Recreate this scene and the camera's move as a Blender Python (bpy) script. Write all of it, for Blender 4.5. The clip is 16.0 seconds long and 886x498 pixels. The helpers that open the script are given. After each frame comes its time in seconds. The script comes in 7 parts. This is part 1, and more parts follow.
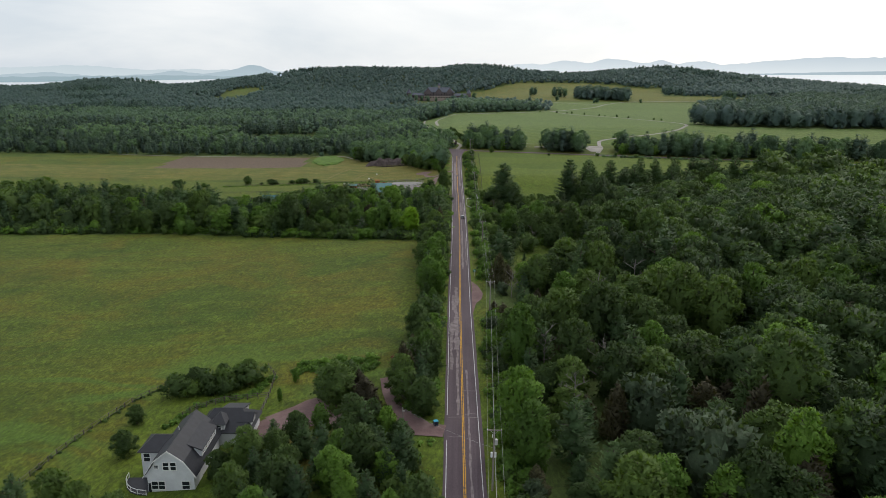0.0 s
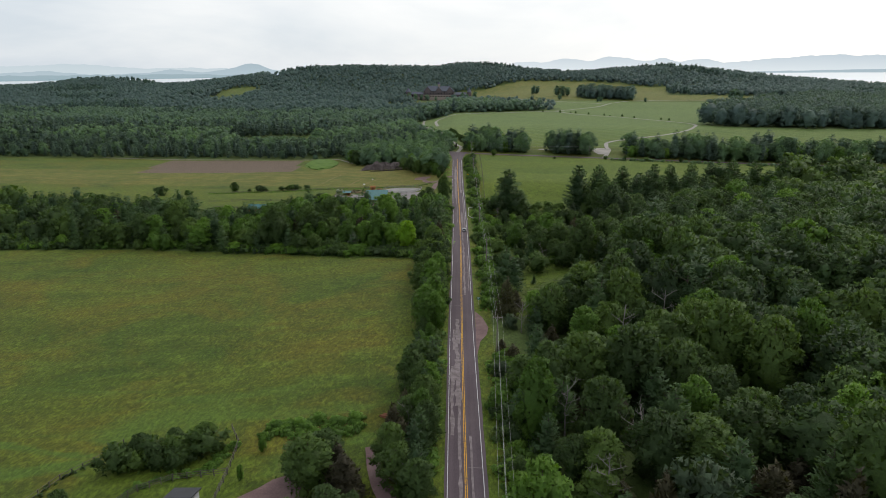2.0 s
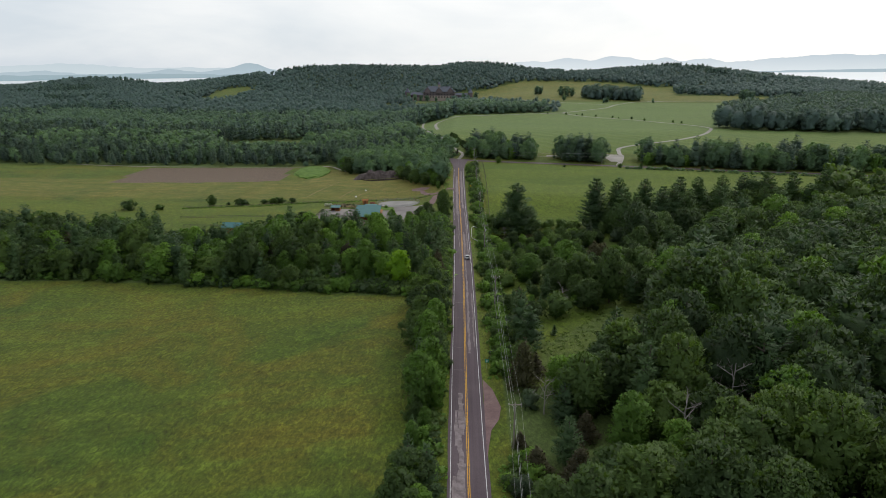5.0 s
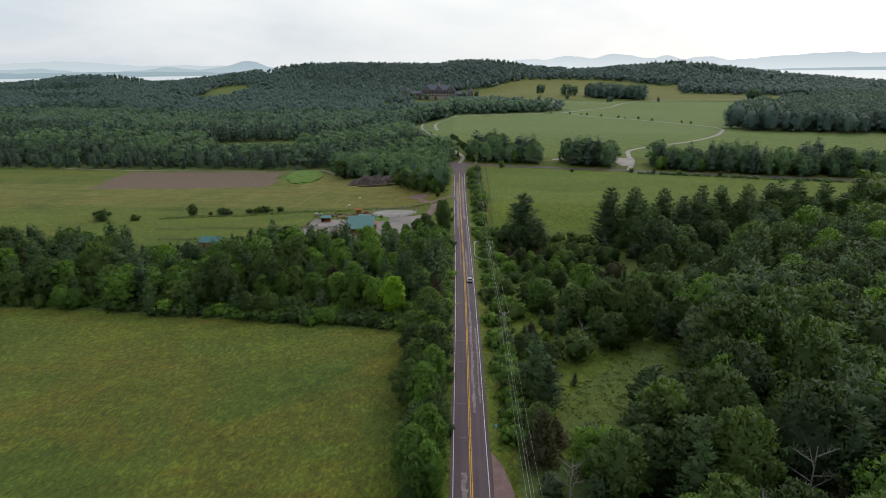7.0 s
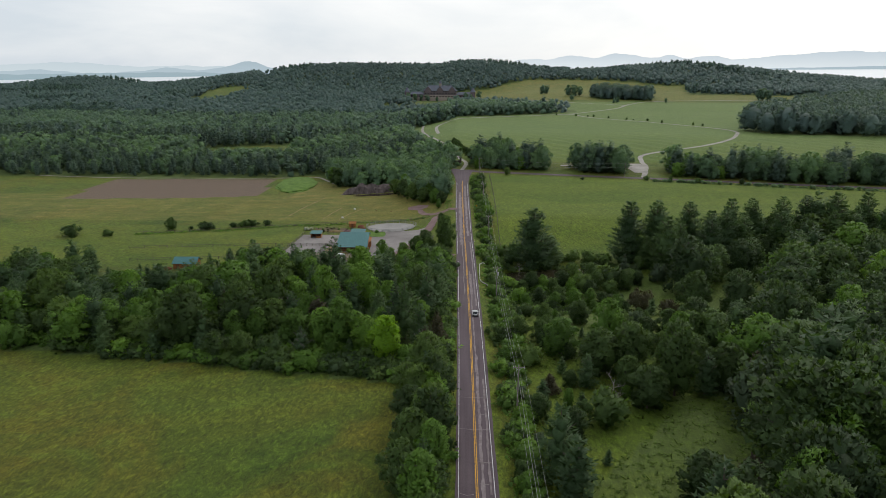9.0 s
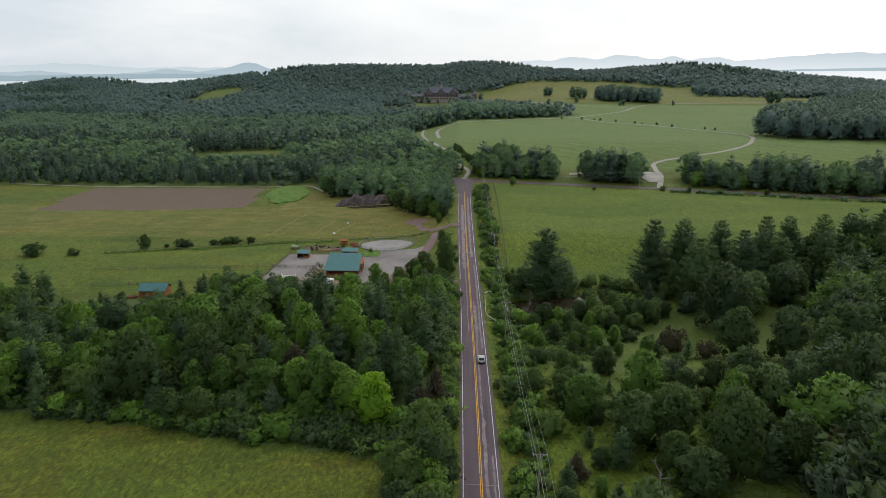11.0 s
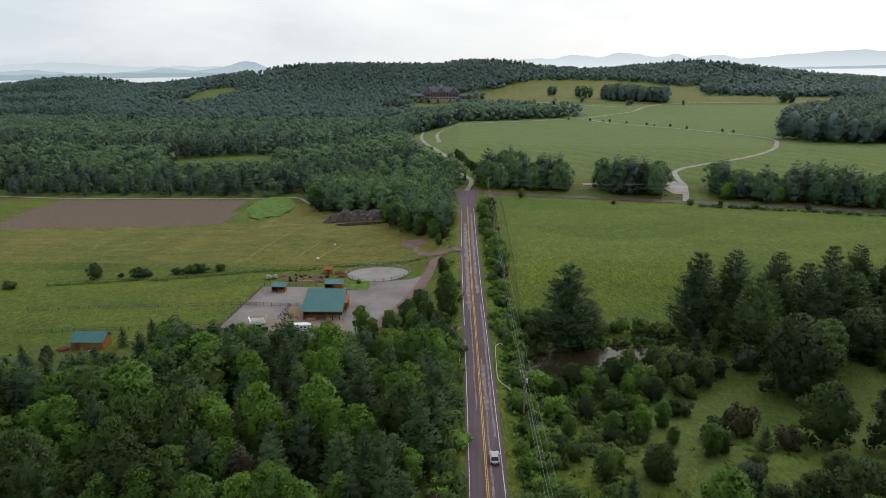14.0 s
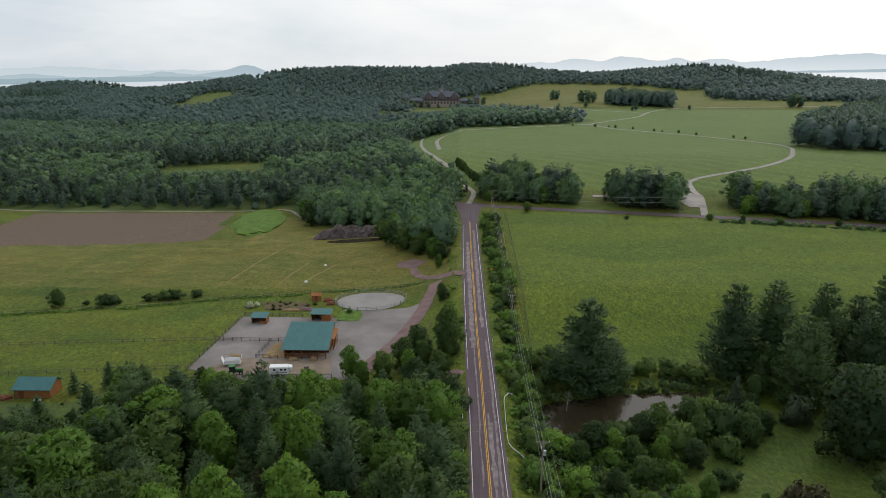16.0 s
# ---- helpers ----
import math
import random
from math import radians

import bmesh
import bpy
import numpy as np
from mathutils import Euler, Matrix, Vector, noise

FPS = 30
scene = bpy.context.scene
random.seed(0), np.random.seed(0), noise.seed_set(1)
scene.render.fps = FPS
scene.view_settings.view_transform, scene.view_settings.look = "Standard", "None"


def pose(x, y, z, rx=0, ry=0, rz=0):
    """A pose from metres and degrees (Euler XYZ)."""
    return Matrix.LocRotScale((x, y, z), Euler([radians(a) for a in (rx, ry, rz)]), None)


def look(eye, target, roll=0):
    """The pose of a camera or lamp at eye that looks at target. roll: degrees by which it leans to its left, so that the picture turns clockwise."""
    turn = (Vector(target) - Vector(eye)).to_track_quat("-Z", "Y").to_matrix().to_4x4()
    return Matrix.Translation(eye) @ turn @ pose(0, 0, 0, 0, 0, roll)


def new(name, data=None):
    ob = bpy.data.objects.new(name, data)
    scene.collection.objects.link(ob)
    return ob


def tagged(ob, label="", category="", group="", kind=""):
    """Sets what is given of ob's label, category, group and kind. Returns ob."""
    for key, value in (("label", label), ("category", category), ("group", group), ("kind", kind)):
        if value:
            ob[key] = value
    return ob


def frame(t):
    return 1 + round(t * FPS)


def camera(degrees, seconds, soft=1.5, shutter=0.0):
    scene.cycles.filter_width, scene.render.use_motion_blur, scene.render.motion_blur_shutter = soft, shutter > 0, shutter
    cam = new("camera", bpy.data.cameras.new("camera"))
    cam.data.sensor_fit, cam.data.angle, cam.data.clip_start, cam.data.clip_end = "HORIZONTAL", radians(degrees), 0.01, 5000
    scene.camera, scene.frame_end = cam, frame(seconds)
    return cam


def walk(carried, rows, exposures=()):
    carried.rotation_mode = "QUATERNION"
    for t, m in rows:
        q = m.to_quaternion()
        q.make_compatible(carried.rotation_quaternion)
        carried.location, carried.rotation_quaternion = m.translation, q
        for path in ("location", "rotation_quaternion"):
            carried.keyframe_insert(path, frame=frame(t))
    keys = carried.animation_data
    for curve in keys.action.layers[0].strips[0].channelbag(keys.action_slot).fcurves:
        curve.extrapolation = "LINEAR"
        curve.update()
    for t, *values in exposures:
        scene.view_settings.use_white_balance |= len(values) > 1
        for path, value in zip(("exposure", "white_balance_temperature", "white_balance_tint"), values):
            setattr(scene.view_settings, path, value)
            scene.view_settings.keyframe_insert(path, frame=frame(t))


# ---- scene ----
cam = camera(67.9, 16.0, soft=0.6)
# The path: a low flight along a country road, seconds, eye, target, roll.
PATH = [
    (0, (2.758, 3.692, 68.675), (2.71, 5.626, 68.166), 0.6),
    (0.5, (2.65, 11.226, 68.841), (2.601, 13.159, 68.331), 0.6),
    (1, (2.534, 18.66, 69.004), (2.484, 20.593, 68.492), 0.6),
    (1.5, (2.409, 26.031, 69.163), (2.36, 27.963, 68.649), 0.5),
    (2, (2.277, 33.368, 69.318), (2.228, 35.301, 68.804), 0.5),
    (2.5, (2.138, 40.699, 69.47), (2.088, 42.631, 68.956), 0.5),
    (3, (1.992, 48.044, 69.619), (1.942, 49.976, 69.106), 0.5),
    (3.5, (1.839, 55.421, 69.765), (1.789, 57.354, 69.253), 0.5),
    (4, (1.681, 62.844, 69.908), (1.63, 64.777, 69.396), 0.5),
    (6.5, (0.802, 100.891, 70.593), (0.753, 102.821, 70.072), 0.5),
    (7, (0.612, 108.69, 70.725), (0.562, 110.62, 70.204), 0.5),
    (7.5, (0.418, 116.54, 70.856), (0.367, 118.471, 70.334), 0.5),
    (8, (0.22, 124.434, 70.985), (0.169, 126.364, 70.464), 0.4),
    (8.5, (0.019, 132.358, 71.114), (-0.034, 134.288, 70.593), 0.4),
    (9, (-0.185, 140.299, 71.243), (-0.24, 142.229, 70.722), 0.4),
    (11.5, (-1.243, 179.704, 71.883), (-1.302, 181.635, 71.366), 0.4),
    (12, (-1.459, 187.399, 72.013), (-1.519, 189.329, 71.493), 0.3),
    (12.5, (-1.677, 194.987, 72.143), (-1.737, 196.917, 71.622), 0.3),
    (13, (-1.895, 202.447, 72.274), (-1.955, 204.377, 71.752), 0.3),
    (13.5, (-2.113, 209.762, 72.407), (-2.173, 211.691, 71.884), 0.3),
    (14, (-2.331, 216.911, 72.541), (-2.391, 218.84, 72.019), 0.3),
    (14.5, (-2.548, 223.875, 72.677), (-2.608, 225.805, 72.156), 0.3),
    (15, (-2.765, 230.638, 72.815), (-2.825, 232.569, 72.296), 0.3),
    (15.5, (-2.981, 237.182, 72.954), (-3.041, 239.114, 72.439), 0.3),
    (16, (-3.196, 243.492, 73.097), (-3.257, 245.425, 72.585), 0.3),
]
walk(cam, [(t, look(eye, target, roll)) for t, eye, target, roll in PATH], ((0, 0.02), (4, 0.01), (7, -0.02), (9, 0.0), (12.5, 0.05), (14.5, 0.0), (16, -0.04)))

# ---- light: an overcast summer afternoon ----
SUN_AZ, SUN_EL = radians(35), radians(42)  # behind thin cloud, ahead and to the right
sun_way = Vector((math.sin(SUN_AZ) * math.cos(SUN_EL), math.cos(SUN_AZ) * math.cos(SUN_EL), math.sin(SUN_EL)))
world = bpy.data.worlds.new("overcast_sky")
scene.world = world
world.use_nodes = True
wn, wl = world.node_tree.nodes, world.node_tree.links
wn.clear()


def wnode(kind, **values):
    n = wn.new(kind)
    for key, value in values.items():
        n.inputs[key].default_value = value
    return n


sky = wn.new("ShaderNodeTexSky")
sky.sky_type, sky.sun_disc = "NISHITA", False
sky.sun_elevation, sky.sun_rotation = SUN_EL, SUN_AZ
coord = wn.new("ShaderNodeTexCoord")
flat = wnode("ShaderNodeMapping", Scale=(1.0, 1.0, 3.2))
wl.new(coord.outputs["Generated"], flat.inputs["Vector"])
clouds = wnode("ShaderNodeTexNoise", Scale=2.3, Detail=6.0, Roughness=0.52, Distortion=0.4)
wl.new(flat.outputs["Vector"], clouds.inputs["Vector"])
glow = wn.new("ShaderNodeVectorMath")
glow.operation = "DOT_PRODUCT"
glow.inputs[1].default_value = sun_way
wl.new(coord.outputs["Generated"], glow.inputs[0])
lift = wnode("ShaderNodeMapRange", **{"From Min": 0.35, "From Max": 0.80, "To Min": -0.16, "To Max": 0.26})
wl.new(glow.outputs["Value"], lift.inputs["Value"])
both = wn.new("ShaderNodeMath")
both.operation = "ADD"
wl.new(clouds.outputs["Fac"], both.inputs[0])
wl.new(lift.outputs["Result"], both.inputs[1])
ramp = wn.new("ShaderNodeValToRGB")
ramp.color_ramp.elements[0].position, ramp.color_ramp.elements[0].color = 0.30, (0.68, 0.745, 0.81, 1)
ramp.color_ramp.elements[1].position, ramp.color_ramp.elements[1].color = 0.70, (1.08, 1.07, 1.05, 1)
wl.new(both.outputs["Value"], ramp.inputs["Fac"])
blue = wn.new("ShaderNodeVectorMath")
blue.operation = "SCALE"
blue.inputs["Scale"].default_value = 0.12
wl.new(sky.outputs["Color"], blue.inputs[0])
cover = wnode("ShaderNodeMix", Factor=0.93)
cover.data_type = "RGBA"
wl.new(blue.outputs["Vector"], cover.inputs[6])
wl.new(ramp.outputs["Color"], cover.inputs[7])
back = wnode("ShaderNodeBackground", Strength=1.0)
wl.new(cover.outputs[2], back.inputs["Color"])
wout = wn.new("ShaderNodeOutputWorld")
wl.new(back.outputs["Background"], wout.inputs["Surface"])

sun = new("sun", bpy.data.lights.new("sun", "SUN"))
sun.data.energy, sun.data.angle, sun.data.color = 0.9, radians(18), (1.0, 0.97, 0.92)
sun.matrix_world = look(sun_way * 300, (0, 0, 0))
scene.view_settings.exposure = 0.0

# ---- lie of the land ----
def lerp_table(v, table):
    """Smooth reading between the rows of a small table."""
    if v <= table[0][0]:
        return table[0][1]
    for (a, p), (b, q) in zip(table, table[1:]):
        if v <= b:
            u = (v - a) / (b - a)
            return p + (q - p) * u * u * (3 - 2 * u)
    return table[-1][1]


def step(a, b, v):
    u = min(1.0, max(0.0, (v - a) / (b - a)))
    return u * u * (3 - 2 * u)


def hill(x, y, cx, cy, rx, ry, h):
    return h * math.exp(-((x - cx) / rx) ** 2 - ((y - cy) / ry) ** 2)


ROAD_X = ((-600, 9.0), (0, 5.6), (105, 4.45), (200, 3.4), (300, 3.0), (380, 2.2), (440, 1.0), (500, 0.2), (620, -0.5))
ROAD_Z = ((-600, 0.0), (240, 0.0), (310, -0.8), (370, -2.2), (420, -1.0), (480, 2.0), (560, 4.0), (640, 5.0))


def lin_table(v, table):
    if v <= table[0][0]:
        return table[0][1]
    for (a, p), (b, q) in zip(table, table[1:]):
        if v <= b:
            return p + (q - p) * (v - a) / (b - a)
    return table[-1][1]


def road_x(y):
    # mean over a short stretch rounds the joints of the table
    return sum(lin_table(y + k * 12.0, ROAD_X) for k in (-2, -1, 0, 1, 2)) / 5


def road_z(y):
    return lerp_table(y, ROAD_Z)


HILLS = ((-1000, 21), (-850, -2), (-700, 7), (-560, 20), (-430, 31), (-300, 36), (-170, 36), (-40, 32), (90, 32), (210, 18), (330, 16), (450, 25), (570, 31), (690, 22), (810, 16), (950, 13), (1100, 9))


def ground(x, y):
    """Height of the bare ground, without the road's own bed."""
    d = x - road_x(min(y, 620))
    base = road_z(y)
    out = max(0.0, abs(d) - 6.5)
    valley = step(320, 372, y) * (1 - step(425, 470, y))
    if d < 0:
        slope = -11.0 * (1 - math.exp(-out / 110))
        yard = (-6.2 - base) * (1 - math.exp(-out / 9)) - 0.8 * step(60, 160, out)
        back = (-8.5 - base) * (1 - math.exp(-out / 45))
        w1, w2 = step(330, 390, y), step(490, 580, y)
        side = slope * (1 - w1) + (yard * (1 - w2) + back * w2) * w1
    else:
        side = -6.0 * valley * (1 - math.exp(-out / 7)) * (1 - 0.5 * step(60, 160, out))
        side += -1.5 * (1 - math.exp(-out / 30)) * (1 - step(300, 360, y))
    z = base + side
    # the far land climbs gently to the wooded hills
    far = step(560, 1500, y)
    right = step(-140, 10, x)
    rise_r = lerp_table(y, ((600, 0.0), (800, 9.0), (1080, 12.0), (1250, 16.0), (1500, 27.0), (1800, 33.0)))
    rise_l = lerp_table(y, ((650, 0.0), (820, 4.0), (1200, 13.0), (1500, 22.0), (1900, 32.0)))
    rise_r -= 13.0 * (1 - step(20, 150, x)) * step(1150, 1400, y) * (1 - step(1560, 1750, y))
    z += rise_r * right + rise_l * (1 - right)
    for cx, h in HILLS:
        z += hill(x, y, cx, 1960 if -300 < cx < 200 else 1900, 115, 230, h)
    z -= 8.0 * step(600, 1400, abs(x)) * step(700, 1400, y)
    z -= 90.0 * step(2080, 2420, y)
    return z

# ---- materials ----
class Nodes:
    """A short way to write node materials."""

    def __init__(self, name):
        self.m = bpy.data.materials.new(name)
        self.m.use_nodes = True
        self.n, self.l = self.m.node_tree.nodes, self.m.node_tree.links
        self.p = self.n["Principled BSDF"]
        self.p.inputs["Specular IOR Level"].default_value = 0.25
        self.at = self.n.new("ShaderNodeTexCoord").outputs["Object"]

    def add(self, kind, inputs=(), data_type="", blend_type="", operation="", attribute_name="", bands_direction=""):
        n = self.n.new(kind)
        if data_type:
            n.data_type = data_type
        if blend_type:
            n.blend_type = blend_type
        if operation:
            n.operation = operation
        if attribute_name:
            n.attribute_name = attribute_name
        if bands_direction:
            n.bands_direction = bands_direction
        for key, value in dict(inputs).items():
            if isinstance(value, bpy.types.NodeSocket):
                self.l.new(value, n.inputs[key])
            else:
                n.inputs[key].default_value = value
        return n

    def place(self):
        return self.add("ShaderNodeNewGeometry").outputs["Position"]

    def noise(self, scale, detail=3.0, rough=0.55, stretch=None, at=None, distort=0.0):
        v = at or self.at
        if stretch:
            v = self.add("ShaderNodeMapping", {"Vector": v, "Scale": stretch}).outputs[0]
        return self.add("ShaderNodeTexNoise", {"Vector": v, "Scale": scale, "Detail": detail, "Roughness": rough, "Distortion": distort}).outputs["Fac"]

    def ramp(self, fac, *stops):
        r = self.add("ShaderNodeValToRGB", {"Fac": fac})
        e = r.color_ramp.elements
        while len(e) < len(stops):
            e.new(0.5)
        for k, (at, colour) in enumerate(stops):
            e[k].position = at
            e[k].color = (*colour, 1) if isinstance(colour, tuple) else (colour, colour, colour, 1)
        return r.outputs["Color"]

    def mix(self, fac, a, b, blend="MIX"):
        n = self.add("ShaderNodeMix", data_type="RGBA", blend_type=blend)
        for k, v in ((0, fac), (6, a), (7, b)):
            if isinstance(v, bpy.types.NodeSocket):
                self.l.new(v, n.inputs[k])
            else:
                n.inputs[k].default_value = (*v, 1) if isinstance(v, tuple) else v
        return n.outputs[2]

    def math(self, op, a, b=0.0):
        return self.add("ShaderNodeMath", {0: a, 1: b}, operation=op).outputs[0]

    def bump(self, height, strength=0.4, distance=0.05):
        b = self.add("ShaderNodeBump", {"Height": height, "Strength": strength, "Distance": distance})
        self.l.new(b.outputs[0], self.p.inputs["Normal"])

    def done(self, colour=None, rough=None, metal=None):
        for key, v in (("Base Color", colour), ("Roughness", rough), ("Metallic", metal)):
            if isinstance(v, bpy.types.NodeSocket):
                self.l.new(v, self.p.inputs[key])
            elif v is not None:
                self.p.inputs[key].default_value = (*v, 1) if isinstance(v, tuple) else v
        return self.m


def plain(name, colour, rough=0.7, metal=0.0, vary=0.25, scale=1.5, grain=None):
    """A painted or raw surface with soft blotches, fine grain and a little relief."""
    k = Nodes(name)
    blot, fine = k.noise(scale, 4.0), k.noise(scale * 14, 3.0, stretch=grain)
    c = k.mix(k.ramp(blot, (0.3, 0.0), (0.75, 1.0)), tuple(v * (1 - vary) for v in colour), tuple(min(1, v * (1 + vary * 0.6)) for v in colour))
    c = k.mix(0.35, c, k.mix(fine, tuple(v * 0.6 for v in colour), tuple(min(1, v * 1.25) for v in colour)))
    k.bump(fine, 0.25, 0.02)
    return k.done(c, rough, metal)


def leaf_material(name, dark, mid, light, through_light=0.28):
    k = Nodes(name)
    tint = k.add("ShaderNodeAttribute", attribute_name="tint").outputs["Fac"]
    own = k.add("ShaderNodeObjectInfo").outputs["Random"]
    isle = k.add("ShaderNodeNewGeometry").outputs["Random Per Island"]
    drift = k.noise(0.35, 2.0, at=k.place())
    v = k.math("ADD", k.math("MULTIPLY", k.math("FRACT", k.math("ADD", tint, own)), 0.80), k.math("MULTIPLY", isle, 0.16))
    v = k.math("ADD", v, k.math("MULTIPLY", k.math("SUBTRACT", drift, 0.65), 0.45))
    c = k.ramp(v, (0.05, dark), (0.5, mid), (0.98, light))
    # Noise tone that paints dark leaf gaps and bright tips into the colour.
    grain = k.noise(2.6, 3.0, 0.65, at=k.place())
    c = k.mix(0.7, c, k.mix(1.0, c, k.ramp(grain, (0.30, 0.70), (0.5, 1.02), (0.70, 1.34)), "MULTIPLY"))
    k.bump(grain, 0.3, 0.3)
    k.done(c, 0.55)
    k.p.inputs["Specular IOR Level"].default_value = 0.18
    t = k.add("ShaderNodeBsdfTranslucent", {"Color": k.mix(1.0, c, (1.15, 1.25, 0.55), "MULTIPLY")})
    m = k.add("ShaderNodeMixShader", {0: through_light, 1: k.p.outputs[0], 2: t.outputs[0]})
    k.l.new(m.outputs[0], k.n["Material Output"].inputs["Surface"])
    return k.m


def ground_material():
    k = Nodes("meadow_ground")
    at = k.place()
    cov = k.add("ShaderNodeAttribute", attribute_name="cover")
    parts = k.add("ShaderNodeSeparateColor", {0: cov.outputs["Color"]})
    soil, lush, gold, wood = parts.outputs[0], parts.outputs[1], parts.outputs[2], cov.outputs["Alpha"]
    big = k.noise(0.026, 5.0, 0.6, at=at, distort=0.8)
    mow = k.noise(0.034, 5.0, 0.6, at=at, stretch=(0.42, 1.0, 1.0), distort=0.6)
    mid = k.noise(0.16, 5.0, 0.62, at=at, stretch=(0.55, 0.85, 1.0))
    fine = k.noise(1.2, 6.0, 0.8, at=at, stretch=(1.1, 0.55, 1.0))
    meadow = k.mix(k.ramp(mow, (0.36, 0.0), (0.62, 1.0)), (0.040, 0.070, 0.005), (0.079, 0.097, 0.008))
    meadow = k.mix(k.math("MULTIPLY", k.ramp(big, (0.46, 0.0), (0.66, 1.0)), 0.62), meadow, (0.118, 0.089, 0.008))
    meadow = k.mix(k.math("MULTIPLY", k.ramp(mid, (0.52, 0.0), (0.70, 1.0)), 0.55), meadow, (0.096, 0.138, 0.014))
    tuft = k.noise(0.55, 4.0, 0.70, at=at, stretch=(1.0, 0.62, 1.0), distort=1.6)
    meadow = k.mix(1.0, meadow, k.ramp(tuft, (0.34, 0.62), (0.52, 0.98), (0.68, 1.46)), "MULTIPLY")
    swath = k.noise(0.045, 4.0, 0.55, at=at, stretch=(0.5, 1.3, 1.0), distort=1.5)
    front = k.add("ShaderNodeMapRange", {"Value": k.add("ShaderNodeSeparateXYZ", {0: at}).outputs[1], "From Min": 205.0, "From Max": 150.0}).outputs[0]
    rank = k.math("MULTIPLY", k.ramp(swath, (0.50, 0.0), (0.62, 1.0)), k.math("ADD", k.math("MULTIPLY", front, 0.75), 0.12))
    meadow = k.mix(rank, meadow, (0.064, 0.114, 0.014))
    green = k.mix(k.ramp(mow, (0.35, 0.0), (0.68, 1.0)), (0.058, 0.097, 0.007), (0.100, 0.134, 0.012))
    rows = k.add("ShaderNodeTexWave", {"Vector": at, "Scale": 0.026, "Distortion": 9.0, "Detail": 3.0, "Detail Scale": 0.25}, bands_direction="DIAGONAL").outputs["Fac"]
    green = k.mix(k.math("MULTIPLY", k.math("MULTIPLY", k.ramp(rows, (0.45, 0.0), (0.95, 1.0)), 0.34), k.add("ShaderNodeMapRange", {"Value": k.add("ShaderNodeSeparateXYZ", {0: at}).outputs[1], "From Min": 610.0, "From Max": 650.0}).outputs[0]), green, (0.135, 0.175, 0.06))
    # Far grass turns paler and bluer with distance, haze put into its colour.
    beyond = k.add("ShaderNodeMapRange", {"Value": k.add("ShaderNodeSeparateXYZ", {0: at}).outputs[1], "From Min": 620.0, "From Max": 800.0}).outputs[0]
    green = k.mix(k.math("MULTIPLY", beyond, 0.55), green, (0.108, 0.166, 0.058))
    green = k.mix(1.0, green, k.ramp(tuft, (0.34, 0.68), (0.52, 0.98), (0.68, 1.38)), "MULTIPLY")
    hay = k.mix(k.ramp(mid, (0.35, 0.0), (0.65, 1.0)), (0.112, 0.112, 0.022), (0.175, 0.140, 0.038))
    c = k.mix(lush, meadow, green)
    edge = k.math("ADD", gold, k.math("MULTIPLY", k.math("SUBTRACT", mid, 0.5), 0.7))
    c = k.mix(k.math("MULTIPLY", k.ramp(edge, (0.35, 0.0), (0.75, 1.0)), 0.8), c, hay)
    till = k.add("ShaderNodeTexWave", {"Vector": at, "Scale": 0.32, "Distortion": 2.0, "Detail": 2.0}, bands_direction="Y").outputs["Fac"]
    c = k.mix(k.ramp(soil, (0.4, 0.0), (0.6, 1.0)), c, k.mix(k.math("MULTIPLY", till, 0.5), (0.105, 0.072, 0.056), (0.15, 0.105, 0.082)))
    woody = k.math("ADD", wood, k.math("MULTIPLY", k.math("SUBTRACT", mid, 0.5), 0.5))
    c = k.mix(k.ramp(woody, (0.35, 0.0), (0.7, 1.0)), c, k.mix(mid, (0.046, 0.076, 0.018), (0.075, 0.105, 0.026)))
    c = k.mix(0.75, c, k.mix(1.0, c, k.ramp(fine, (0.30, 0.30), (0.5, 0.95), (0.70, 1.82)), "MULTIPLY"))
    k.bump(k.math("ADD", fine, k.math("MULTIPLY", mid, 1.5)), 0.5, 0.4)
    for key, value in (("Specular IOR Level", 0.25), ("Sheen Weight", 0.035), ("Sheen Roughness", 0.45), ("Sheen Tint", (0.66, 0.76, 0.20, 1.0))):
        k.p.inputs[key].default_value = value
    return k.done(c, 0.9)


def asphalt_material():
    k = Nodes("worn_asphalt")
    at = k.place()
    tracks = k.noise(1.1, 3.0, at=at, stretch=(1.0, 0.02, 1.0))
    blotch = k.noise(0.05, 4.0, at=at)
    grit = k.noise(5.0, 4.0, 0.7, at=at)
    c = k.mix(k.ramp(tracks, (0.35, 0.0), (0.7, 1.0)), (0.070, 0.050, 0.061), (0.096, 0.072, 0.084))
    c = k.mix(k.ramp(blotch, (0.5, 0.0), (0.75, 0.35)), c, (0.14, 0.112, 0.115))
    c = k.mix(0.4, c, k.mix(1.0, c, k.ramp(grit, (0.3, 0.5), (0.7, 1.5)), "MULTIPLY"))
    k.bump(grit, 0.2, 0.02)
    return k.done(c, 0.75)


def paint_material(name, colour, base=(0.1, 0.085, 0.088)):
    k = Nodes(name)
    wear = k.noise(1.6, 5.0, 0.7, at=k.place())
    return k.done(k.mix(k.ramp(wear, (0.30, 0.0), (0.5, 1.0)), base, colour), 0.7)


def gravel_material(name, a, b, scale=0.25):
    k = Nodes(name)
    at = k.place()
    big, small = k.noise(scale, 4.0, at=at), k.noise(3.0, 4.0, 0.7, at=at)
    c = k.mix(k.ramp(big, (0.35, 0.0), (0.68, 1.0)), a, b)
    c = k.mix(0.4, c, k.mix(1.0, c, k.ramp(small, (0.3, 0.55), (0.7, 1.4)), "MULTIPLY"))
    k.bump(small, 0.4, 0.05)
    return k.done(c, 0.9)


